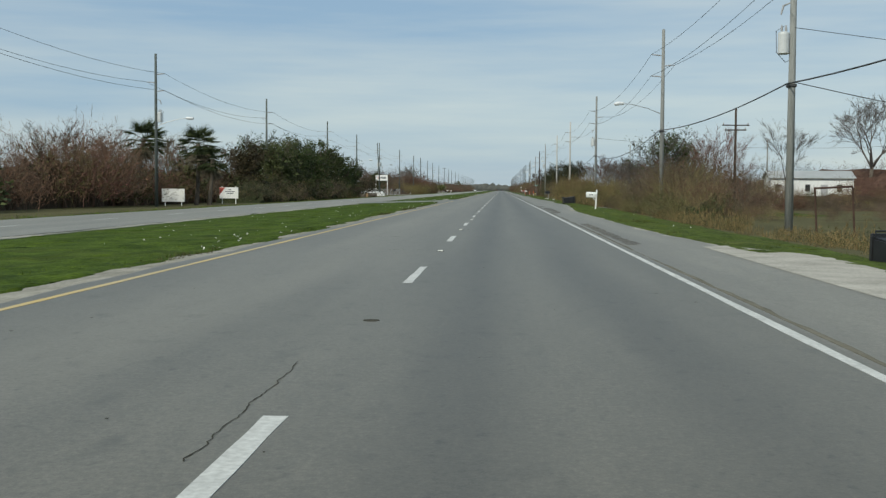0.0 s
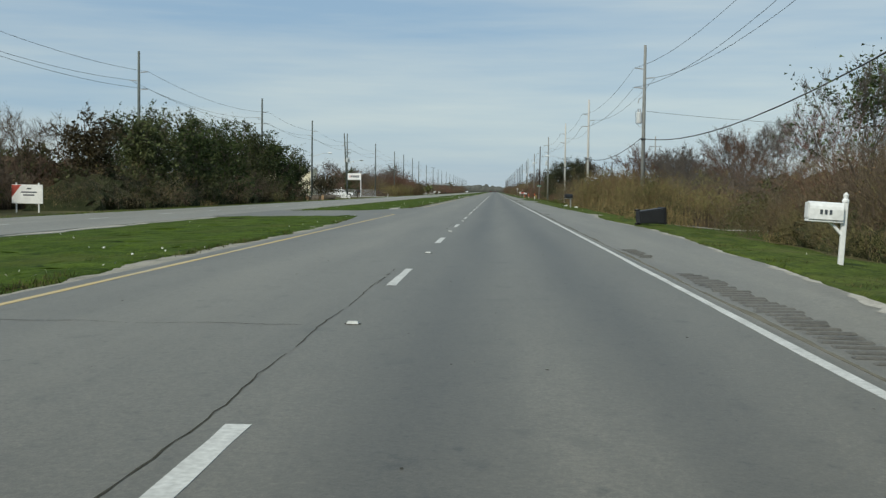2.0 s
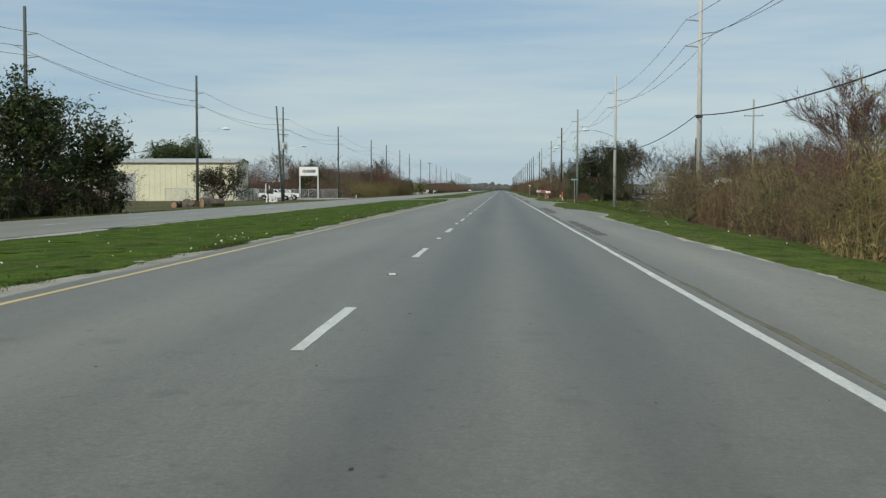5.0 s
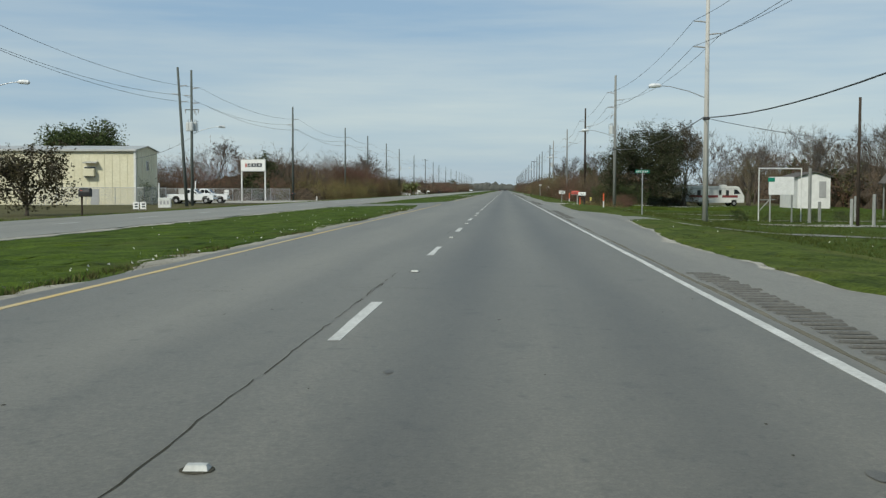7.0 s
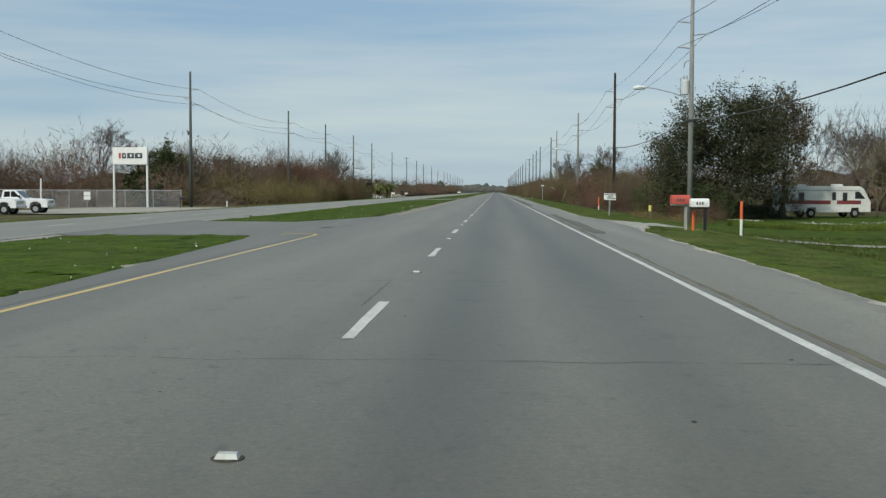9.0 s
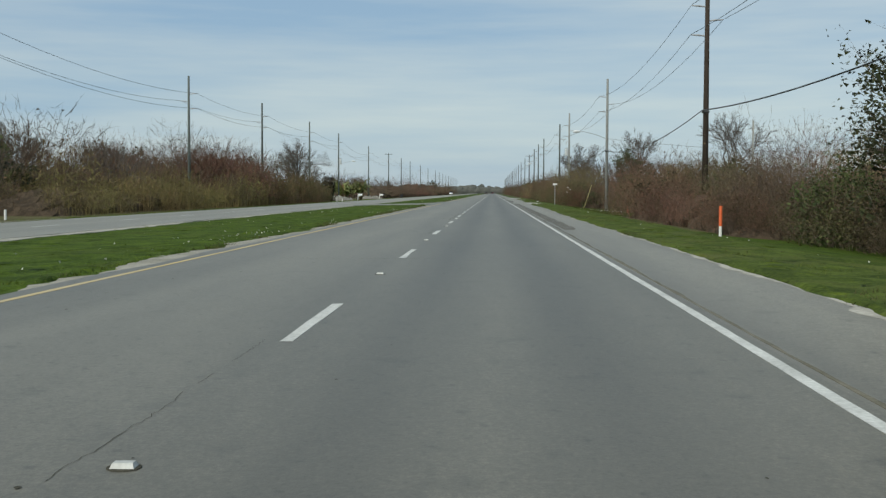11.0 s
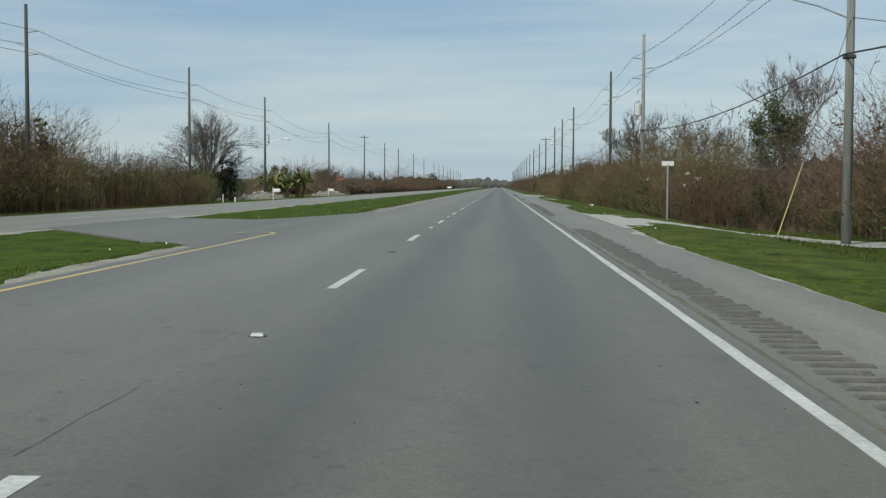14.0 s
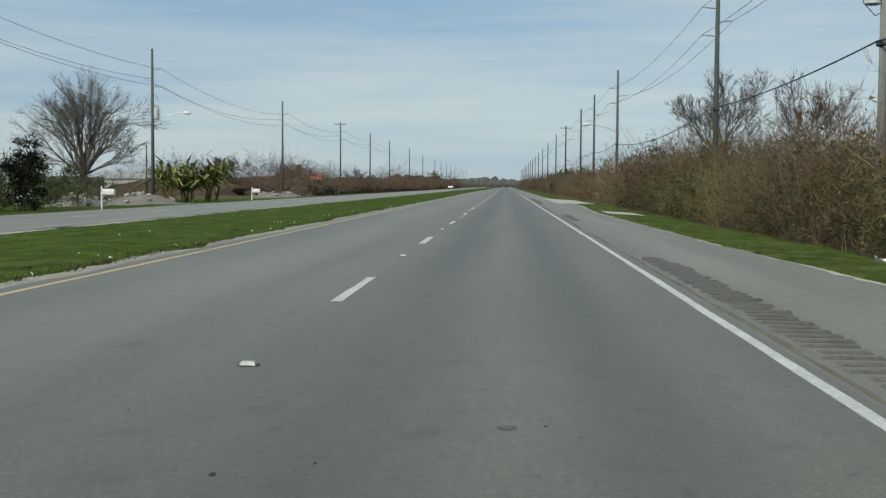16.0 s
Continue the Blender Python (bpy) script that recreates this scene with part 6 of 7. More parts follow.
mailbox("black mailbox beside the fence", -33.5, 396, 180, BLACK_PLASTIC, WOOD_DARK, (0.6, 0.3, 0.3), 1.1)


def wheeled_bin(label, x, y, m):
    t = thing("wheeled_bin", label, "rubbish bin", (x, y, height(x, y)), 0, "rubbish bins")
    t.matrix_basis = t.matrix_basis @ m
    bm = bmesh.new()
    bmesh.ops.create_cube(bm, size=1)
    for v in bm.verts:
        k = 0.5 if v.co.z > 0 else 0.39
        v.co = Vector((v.co.x * 2 * k * 0.62, v.co.y * 2 * k * 0.72, (v.co.z + 0.5) * 1.0))
    bmesh.ops.bevel(bm, geom=bm.edges[:], offset=0.04, segments=2, affect="EDGES")
    part("body", bm, BLACK_PLASTIC, t)
    part("rim", block([((0, 0, 1.0), (0.68, 0.78, 0.05))], 0.015), BLACK_PLASTIC, t)
    part("lid", block([((0, 0.06, 1.06), (0.64, 0.74, 0.06))], 0.025), BLACK_PLASTIC, t)
    part("handle", rod([(-0.25, 0.42, 0.98), (-0.25, 0.48, 1.0), (0.25, 0.48, 1.0), (0.25, 0.42, 0.98)], 0.018, 6), BLACK_PLASTIC, t)
    for q in (-0.27, 0.27):
        w = part("wheel", rod([(q - 0.03, 0.3, 0.1), (q + 0.03, 0.3, 0.1)], 0.13, 12), TYRE, t)
        part("hub", rod([(q - 0.04, 0.3, 0.1), (q + 0.04, 0.3, 0.1)], 0.05, 8), GREY_STRIPE, w)


wheeled_bin("dark wheeled bin lying on its side", 5.75, 107, pose(0, 0, 0.36, 0, 86, 12))
wheeled_bin("dark wheeled bin tipped over on the grass", 7.8, 22.2, pose(0, 0, 0.2, 88, 0, -170))

t = thing("pipe_frame", "rusty bent pipe frame standing in weeds", "frame", (14.6, 54.2, lie(14.6) - 0.1))
part("post", rod([(0, 0, 0), (-0.15, 0, 2.5)], 0.05, 7), RUST, t)
part("post", rod([(1.75, 0.1, 0), (1.6, 0.1, 2.5)], 0.05, 7), RUST, t)
part("crossbar", rod([(-0.15, 0, 2.45), (1.6, 0.1, 2.55)], 0.05, 7), RUST, t)


def side_pole(x, y, h, mat, arms, label, r=0.15):
    p = thing("utility_pole", label, "utility pole", (x, y, lie(x) - 0.1), 0, "side poles")
    part("pole", rod([(0, 0, 0), (0, 0, h)], [r, r * 0.75], 8), mat, p, smooth=True)
    for z, L in arms:
        a = part("crossarm", block([((0, 0, h - z), (L, 0.1, 0.12))]), mat, p)
        for q in (-L * 0.45, L * 0.45):
            part("insulator", rod([(q, 0, h - z + 0.06), (q, 0, h - z + 0.14), (q, 0, h - z + 0.26)], [0.04, 0.07, 0.03], 6), CERAMIC, a)


side_pole(24.4, 122.7, 11.0, WOOD_DARK, [(1.7, 2.8), (2.2, 2.2)], "brown wooden pole with double crossarms")
side_pole(38.4, 170, 10.0, WOOD_GREY, [(0.15, 0.9)], "thin grey wooden pole beside a house", 0.13)
side_pole(22.9, 289, 8.4, WOOD_DARK, [], "thin dark wooden pole on the lot", 0.12)
side_pole(34.3, 311.8, 14.6, WOOD_GREY, [(2.2, 2.6)], "grey wooden pole with one crossarm")
side_pole(24, 441, 9.0, WOOD_GREY, [], "grey pole above the thicket", 0.12)
side_pole(17.5, 640, 6.5, WOOD_DARK, [], "stub of a dark wooden pole", 0.16)
side_pole(-62, 690, 9.0, WOOD_DARK, [], "far dark wooden pole", 0.14)


def board_sign(label, x, y, turn, w, h, z, legs, stains=0):
    t = thing("board_sign", label, "sign", (x, y, lie(x) - 0.05), turn, "")
    p = part("panel", block([((0, 0, z + h / 2), (w, 0.06, h))], 0.01), WHITE_PAINT, t)
    for q in (-w * 0.36, w * 0.36):
        part("leg", block([((q, 0.06, legs / 2), (0.1, 0.08, legs))], 0.01), WHITE_PAINT, t)
    return t, p


t, p = board_sign("weathered white board half covered by vines", -36.3, 127.3, -8, 2.7, 1.45, 0.5, 1.9)
b, rng = Build(), random.Random(9)
for _ in range(34):
    o = Vector((rng.uniform(-1.35, -0.1) if rng.random() < 0.75 else rng.uniform(-0.1, 1.3), -0.06, rng.uniform(0.5, 1.9)))
    q = o + Vector((rng.gauss(0, 0.2), 0, rng.gauss(0.05, 0.2)))
    b.blade(o, q, 0.04, rng)
    b.leaf(q, 0.14, rng)
part("vine", b, LEAF_DEAD, t, "dry brown vine")
t, p = board_sign("white board sign with a red corner", -34.3, 145.3, -8, 2.5, 1.4, 0.72, 2.25)
tri = Build()
tri.face([Vector((-1.24, -0.034, 2.1)), Vector((-1.24, -0.034, 1.15)), Vector((-0.45, -0.034, 2.1))])
part("red_corner", tri, RED_PAINT, p)
for i, (w_, z_) in enumerate([(0.35, 1.82), (1.3, 1.56), (0.9, 1.35)]):
    part("text_bar", block([((0.15, -0.034, z_), (w_, 0.008, 0.1))], 0), DARK_INK, p)

# rectangular plates and posts
def post_thing(name, label, category, x, y, h, mat, r=0.04, sides=8):
    t = thing(name, label, category, (x, y, height(x, y) - 0.05))
    part("post", rod([(0, 0, 0), (0, 0, h)], r, sides), mat, t)
    return t


t = post_thing("street_sign", "green street-name sign on a steel post", "street sign", 8.66, 285.2, 2.75, STEEL, 0.035)
pl = part("name_plate", block([((0, 0, 2.78), (1.0, 0.02, 0.2), 25)], 0.004), GREEN_SIGN, t)
for i in range(7):
    part("letter_bar", block([((-0.36 + 0.11 * i, -0.17 + 0.051 * i - 0.012, 2.78), (0.06, 0.006, 0.11), 25)], 0), WHITE_PAINT, pl)
t = post_thing("road_sign", "narrow white sign plate on a steel post", "road sign", 8.34, 480.5, 2.6, STEEL, 0.04)
part("plate", block([((0, 0, 2.62), (0.56, 0.03, 0.2), 10)], 0.004), WHITE_PAINT, t)
t = post_thing("marker_post", "orange-topped white marker post", "marker post", 8.9, 316, 0.75, WHITE_PAINT, 0.05)
part("cap_sleeve", rod([(0, 0, 0.7), (0, 0, 1.35)], 0.055, 8), ORANGE, t, "orange sleeve")
t = post_thing("marker_post", "red-topped white marker post", "marker post", 9.5, 381, 0.5, WHITE_PAINT, 0.06)
part("cap_sleeve", rod([(0, 0, 0.5), (0, 0, 1.3)], 0.065, 8), ORANGE, t, "orange sleeve")
post_thing("marker_post", "short orange post beside the mailboxes", "marker post", 6.62, 312.7, 0.75, ORANGE, 0.05)
t = post_thing("marker_post", "grey utility marker post with a yellow cap", "marker post", 10.5, 353.0, 0.75, WOOD_GREY, 0.05)
part("cap_sleeve", rod([(0, 0, 0.6), (0, 0, 0.98), (0, 0, 1.0)], [0.1, 0.1, 0.06], 10), YELLOW, t, "yellow plastic cap")
post_thing("marker_post", "slender white stake by the opposite road", "marker post", -28.2, 549, 1.0, WHITE_PAINT, 0.06)
post_thing("marker_post", "short white stake by the opposite road", "marker post", -27.6, 552, 0.65, WHITE_PAINT, 0.1)
post_thing("marker_post", "short white stake beside a pole", "marker post", -32, 411, 0.75, WHITE_PAINT, 0.09)
post_thing("marker_post", "white pipe post before the building", "marker post", -35.75, 332.2, 2.6, WHITE_PAINT, 0.07)
t = thing("utility_box", "small pale utility box with dark smudges", "utility box", (-35.1, 332, lie(-35.1) - 0.05), 10)
part("cabinet", block([((0, 0, 0.55), (1.3, 0.6, 1.1))], 0.04), OFF_WHITE, t)
for i in range(3):
    part("smudge", block([((-0.35 + 0.35 * i, -0.302, 0.6), (0.2, 0.006, 0.4))], 0), GREY_STRIPE, t)

t = thing("board_sign", "small white board with dark lettering on a wooden stake", "sign", (6.31, 338.3, height(6.31, 338.3) - 0.05), -4)
t.matrix_basis = t.matrix_basis @ pose(0, 0, 0, 0, 2, 0)
p = part("panel", block([((0, -0.03, 1.12), (0.66, 0.03, 0.35))], 0.006), WHITE_PAINT, t)
part("stake", block([((0, 0.03, 0.55), (0.09, 0.07, 1.1))], 0.01), WOOD_GREY, t)
for xx, z_, w_, h_ in ((-0.04, 1.23, 0.52, 0.045), (0.02, 1.15, 0.3, 0.05), (-0.06, 1.05, 0.2, 0.06), (0.18, 1.04, 0.24, 0.06), (0.3, 1.22, 0.08, 0.07)):
    part("text_bar", block([((xx, -0.048, z_), (w_, 0.006, h_))], 0), DARK_INK, p)
for xx in (-0.32, 0.32):
    t = thing("yard_sign", "small white yard sign with dark print", "sign", (-31.9 + xx, 313.6, lie(-31.9) - 0.05), -6 + 8 * xx, "yard signs")
    p = part("panel", block([((0, 0, 0.5), (0.55, 0.03, 0.62))], 0.006), WHITE_PAINT, t)
    for z_ in (0.62, 0.4):
        part("print_mark", block([((0.04, -0.018, z_), (0.3, 0.006, 0.13))], 0), DARK_INK, p)
    for q in (-0.2, 0.2):
        part("stake", block([((q, 0.02, 0.2), (0.03, 0.02, 0.44))], 0.004), STEEL, t)
t = thing("fire_hydrant", "orange-red fire hydrant on mown grass", "fire hydrant", (14.83, 458, lie(14.83) - 0.05))
part("barrel", rod([(0, 0, 0), (0, 0, 0.06), (0, 0, 0.08), (0, 0, 0.6), (0, 0, 0.64), (0, 0, 0.72), (0, 0, 0.8), (0, 0, 0.84)], [0.19, 0.19, 0.13, 0.13, 0.17, 0.15, 0.09, 0.04], 12), HYDRANT_PAINT, t)
for d in ((1, 0), (-1, 0), (0, -1)):
    part("nozzle", rod([(d[0] * 0.1, d[1] * 0.1, 0.48), (d[0] * 0.21, d[1] * 0.21, 0.48)], 0.065, 8), HYDRANT_PAINT, t)
part("top_nut", rod([(0, 0, 0.82), (0, 0, 0.9)], 0.03, 5), HYDRANT_PAINT, t)

t = thing("guy_wire", "pole guy wire with a yellow plastic guard", "guy wire", (11.25, 472.3, lie(11.25)))
part("wire", rod([(0, 0, -0.1), (2.7, 0.3, 8.2)], 0.012, 4), WIRE, t)
part("guard", rod([(0.05, 0, 0.05), (0.98, 0.1, 2.85)], 0.022, 7), material("faded yellow plastic", (0.36, 0.31, 0.12), (0.52, 0.46, 0.2), 6, 0.6), t, "faded yellow plastic guard")

t = thing("concrete_slab", "broken slab of pale concrete lying on the grass", "rubble", (-6.62, 139.2, height(-6.62, 139.2) + 0.02), 24)
b = Build()
r_ = random.Random(77)
rim_ = [(0.4 * r_.uniform(0.75, 1.1) * math.cos(a), 0.62 * r_.uniform(0.75, 1.1) * math.sin(a)) for a in [i * 0.698 for i in range(9)]]
b.v = [Vector((x, y, 0.02 + 0.05 * x)) for x, y in rim_] + [Vector((x * 0.94, y * 0.94, 0.085 + 0.12 * x)) for x, y in rim_]
b.f = [(i, (i + 1) % 9, 9 + (i + 1) % 9, 9 + i) for i in range(9)] + [tuple(range(9, 18))]
b.m = [0] * 10
part("slab", b, CONCRETE, t)
def cut_log(label, x, y, turn, length, r, seed):
    t = thing("log", label, "log", (x, y, height(x, y) + r * 0.6), turn, "cut logs")
    rr, b, n = random.Random(seed), Build(), 12
    for j in range(7):
        u = j / 6 - 0.5
        for k in range(n):
            a = 2 * math.pi * k / n
            q = r * (1 - 0.2 * u) * (1 + 0.5 * noise.noise((math.cos(a) * 1.4, math.sin(a) * 1.4 + seed, u * 4)))
            b.v.append(Vector((u * length, math.cos(a) * q, math.sin(a) * q)))
    b.f = [(j * n + k, j * n + (k + 1) % n, (j + 1) * n + (k + 1) % n, (j + 1) * n + k) for j in range(6) for k in range(n)]
    b.m = [0] * len(b.f)
    part("trunk", b, BARK, t)
    for u in (-0.5, 0.5):
        part("cut_face", rod([(u * length * 0.985, 0, 0), (u * length * 1.012, 0, 0)], [r * 0.9, r * 0.86], 14), material("raw cut wood", (0.2, 0.13, 0.075), (0.36, 0.25, 0.15), 5, 0.8, fine=16), t, "pale cut face")


cut_log("thick cut log lying on the verge", -30.9, 277.2, 35, 2.4, 0.62, 3)
cut_log("short cut log lying beside another", -32.9, 275.6, -20, 1.5, 0.5, 8)
cut_log("small reddish log section on the verge", -34.6, 276.4, 70, 1.1, 0.42, 12)
# litter
for x, y in ((7.6, 168, ), (6.8, 171), (-30, 246), (7.4, 512)):
    t = thing("litter", "crumpled white litter on the grass", "litter", (x, y, height(x, y)), 0, "litter")
    b = Build()
    r_ = random.Random(int(x * 10 + y))
    for _ in range(5):
        b.leaf(Vector((r_.gauss(0, 0.08), r_.gauss(0, 0.08), 0.07)), 0.3, r_)
    part("scrap", b, WHITE_PAINT, t)

# ---------------------------------------------------------------- vehicles
def wheel(parent, x, y, r, w=0.25):
    o = part("wheel", rod([(x, y - w / 2, r), (x, y - w * 0.4, r), (x, y + w * 0.4, r), (x, y + w / 2, r)], [r * 0.9, r, r, r * 0.9], 18), TYRE, parent)
    part("rim", rod([(x, y - w / 2 - 0.01, r), (x, y + w / 2 + 0.01, r)], r * 0.55, 12), STEEL, o)


def extrude(profile, y0, y1, pinch=0.0, top=0.0):
    """A side outline in x and z, drawn out over y; points above the height top lean in by pinch."""
    b = Build()
    n = len(profile)
    for y, sgn in ((y0, 1), (y1, -1)):
        b.v += [Vector((x, y + sgn * (pinch if z > top else 0), z)) for x, z in profile]
    b.f = [(i, (i + 1) % n, n + (i + 1) % n, n + i) for i in range(n)] + [tuple(range(n - 1, -1, -1)), tuple(range(n, 2 * n))]
    b.m = [0] * len(b.f)
    bm = bmesh.new()
    tmp = b.mesh("tmp", [])
    bm.from_mesh(tmp)
    bpy.data.meshes.remove(tmp)
    bmesh.ops.bevel(bm, geom=bm.edges[:], offset=0.03, segments=1, affect="EDGES", clamp_overlap=True)
    return bm


def pickup(label, x, y, turn):
    t = thing("pickup_truck", label, "pickup truck", (x, y, lie(x) + 0.05), turn, "parked trucks")
    L = 6.3
    body = part("body", extrude([(-3.1, 0.55), (-3.1, 1.25), (-0.75, 1.25), (-0.7, 1.3), (1.15, 1.3), (3.0, 1.2), (3.15, 0.95), (3.15, 0.5), (2.65, 0.5), (2.6, 0.8), (2.35, 0.98), (1.95, 0.98), (1.7, 0.8), (1.65, 0.45),
                                 (-1.35, 0.45), (-1.4, 0.8), (-1.65, 0.98), (-2.05, 0.98), (-2.3, 0.8), (-2.35, 0.55)], -0.98, 0.98), CAR_WHITE, t)
    part("cab", extrude([(-0.75, 1.25), (-0.62, 1.92), (-0.3, 1.98), (0.4, 1.95), (1.2, 1.28)], -0.95, 0.95, 0.14, 1.5), CAR_WHITE, t)
    for sgn in (-1, 1):
        part("side_window", extrude([(-0.55, 1.36), (-0.47, 1.84), (0.0, 1.86), (0.0, 1.36)], sgn * 0.9 - 0.03, sgn * 0.9 + 0.03, 0, 9), DARK_GLASS, t)
        part("side_window", extrude([(0.08, 1.36), (0.08, 1.86), (0.36, 1.86), (0.85, 1.36)], sgn * 0.9 - 0.03, sgn * 0.9 + 0.03, 0, 9), DARK_GLASS, t)
        part("door_handle", block([((-0.3, sgn * 0.99, 1.12), (0.18, 0.03, 0.04))], 0.01), GREY_STRIPE, t)
        part("mirror", block([((0.85, sgn * 1.1, 1.42), (0.12, 0.2, 0.22))], 0.03), BLACK_PLASTIC, t)
        part("headlight", block([((3.1, sgn * 0.75, 1.0), (0.12, 0.34, 0.2))], 0.02), LAMP_GLASS, t)
        part("tail_light", block([((-3.11, sgn * 0.86, 1.0), (0.05, 0.14, 0.34))], 0.01), RED_GLASS, t)
    part("windscreen", block([((0.86, 0, 1.63), (0.03, 1.5, 0.78), Matrix.Rotation(radians(-51), 4, "Y"))], 0.005), DARK_GLASS, t)
    part("grille", block([((3.15, 0, 0.98), (0.06, 1.1, 0.26))], 0.02), CHROME, t)
    part("bumper", block([((3.2, 0, 0.6), (0.14, 1.9, 0.24))], 0.04), CHROME, t)
    part("bumper", block([((-3.18, 0, 0.6), (0.14, 1.8, 0.2))], 0.04), CHROME, t)
    part("bed_liner", block([((-1.95, 0, 1.25), (2.2, 1.66, 0.03))], 0.005), BLACK_PLASTIC, t)
    for xx in (2.15, -1.85):
        for yy in (-0.86, 0.86):
            wheel(t, xx, yy, 0.4)


pickup("white long-bed pickup truck parked on gravel", -41.5, 366, 0)
pickup("white pickup truck parked behind another", -40.75, 370.3, 3)


def motor_home(x, y, turn):
    t = thing("motor_home", "old white motor home with a dark red stripe", "motor home", (x, y, lie(x) + 0.02), turn)
    L, W, H = 8.6, 2.4, 2.9
    part("body", extrude([(-L / 2, 0.6), (-L / 2, H - 0.12), (-L / 2 + 0.25, H), (L / 2 - 1.1, H), (L / 2 - 0.7, H - 0.25), (L / 2 - 0.15, 1.7), (L / 2, 1.5), (L / 2, 0.5), (L / 2 - 1.1, 0.5), (L / 2 - 1.2, 0.9), (L / 2 - 1.9, 0.9), (L / 2 - 2.0, 0.5), (-L / 2 + 3.2, 0.45),
                          (-L / 2 + 3.1, 0.9), (-L / 2 + 2.3, 0.9), (-L / 2 + 2.2, 0.55)], -W / 2, W / 2), OFF_WHITE, t)
    for sgn in (-1, 1):
        yy = sgn * (W / 2 + 0.012)
        part("stripe", block([((-0.4, yy, 1.42), (L - 1.2, 0.02, 0.34))], 0), RED_STRIPE, t)
        part("stripe", block([((-0.4, yy, 2.5), (L - 1.4, 0.02, 0.08))], 0), GREY_STRIPE, t)
        for xx, w in ((-2.6, 0.5), (1.7, 0.42)):
            if w:
                wi = part("window", block([((xx, yy, 1.9), (w, 0.03, 0.8))], 0.01), DARK_GLASS, t)
                part("frame", block([((xx, yy - sgn * 0.006, 1.9), (w + 0.1, 0.02, 0.9))], 0.004), GREY_STRIPE, wi)
        part("cab_window", extrude([(2.7, 1.75), (2.7, 2.4), (3.15, 2.4), (3.75, 1.75)], yy - 0.015, yy + 0.015, 0, 9), DARK_GLASS, t)
    d = part("door", block([((0.6, -W / 2 - 0.02, 1.55), (0.62, 0.03, 1.85))], 0.01), OFF_WHITE, t)
    part("door_window", block([((0.6, -W / 2 - 0.04, 1.98), (0.36, 0.02, 0.75))], 0.005), DARK_GLASS, d)
    part("windscreen", block([((L / 2 - 0.4, 0, 2.12), (0.04, 2.0, 0.85), Matrix.Rotation(radians(-24), 4, "Y"))], 0.01), DARK_GLASS, t)
    part("roof_vent", block([((-2.0, 0, H + 0.08), (0.6, 0.6, 0.16))], 0.03), OFF_WHITE, t)
    part("roof_vent", block([((1.5, 0, H + 0.1), (0.9, 0.7, 0.2))], 0.03), OFF_WHITE, t)
    part("rear_bumper", block([((-L / 2 - 0.1, 0, 0.6), (0.2, 2.2, 0.2))], 0.03), CHROME, t)
    for xx in (L / 2 - 1.55, -L / 2 + 2.7):
        for yy in (-W / 2 + 0.14, W / 2 - 0.14):
            wheel(t, xx, yy, 0.42)


motor_home(30.4, 383.5, 12)


def car(label, x, y, turn, mat):
    t = thing("car", label, "car", (x, y, 0.0), turn, "far cars")
    part("body", extrude([(-2.2, 0.35), (-2.25, 0.9), (-1.6, 1.0), (1.0, 0.98), (2.1, 0.85), (2.25, 0.6), (2.2, 0.32)], -0.88, 0.88), mat, t)
    part("cabin", extrude([(-1.7, 0.98), (-1.1, 1.42), (0.2, 1.45), (1.05, 0.96)], -0.82, 0.82, 0.14, 1.2), DARK_GLASS, t)
    for sgn in (-0.6, 0.6):
        part("tail_light", block([((-2.26, sgn, 0.8), (0.03, 0.3, 0.14))], 0), RED_GLASS, t)
    for xx in (1.4, -1.4):
        for yy in (-0.78, 0.78):
            wheel(t, xx, yy, 0.33, 0.2)


car("dark car far down the road", 0.8, 1150, 90, BLACK_PLASTIC)
car("dark car far down the road", -3.2, 1100, 90, RUST)
car("white car far down the opposite road", -20.5, 930, -90, CAR_WHITE)

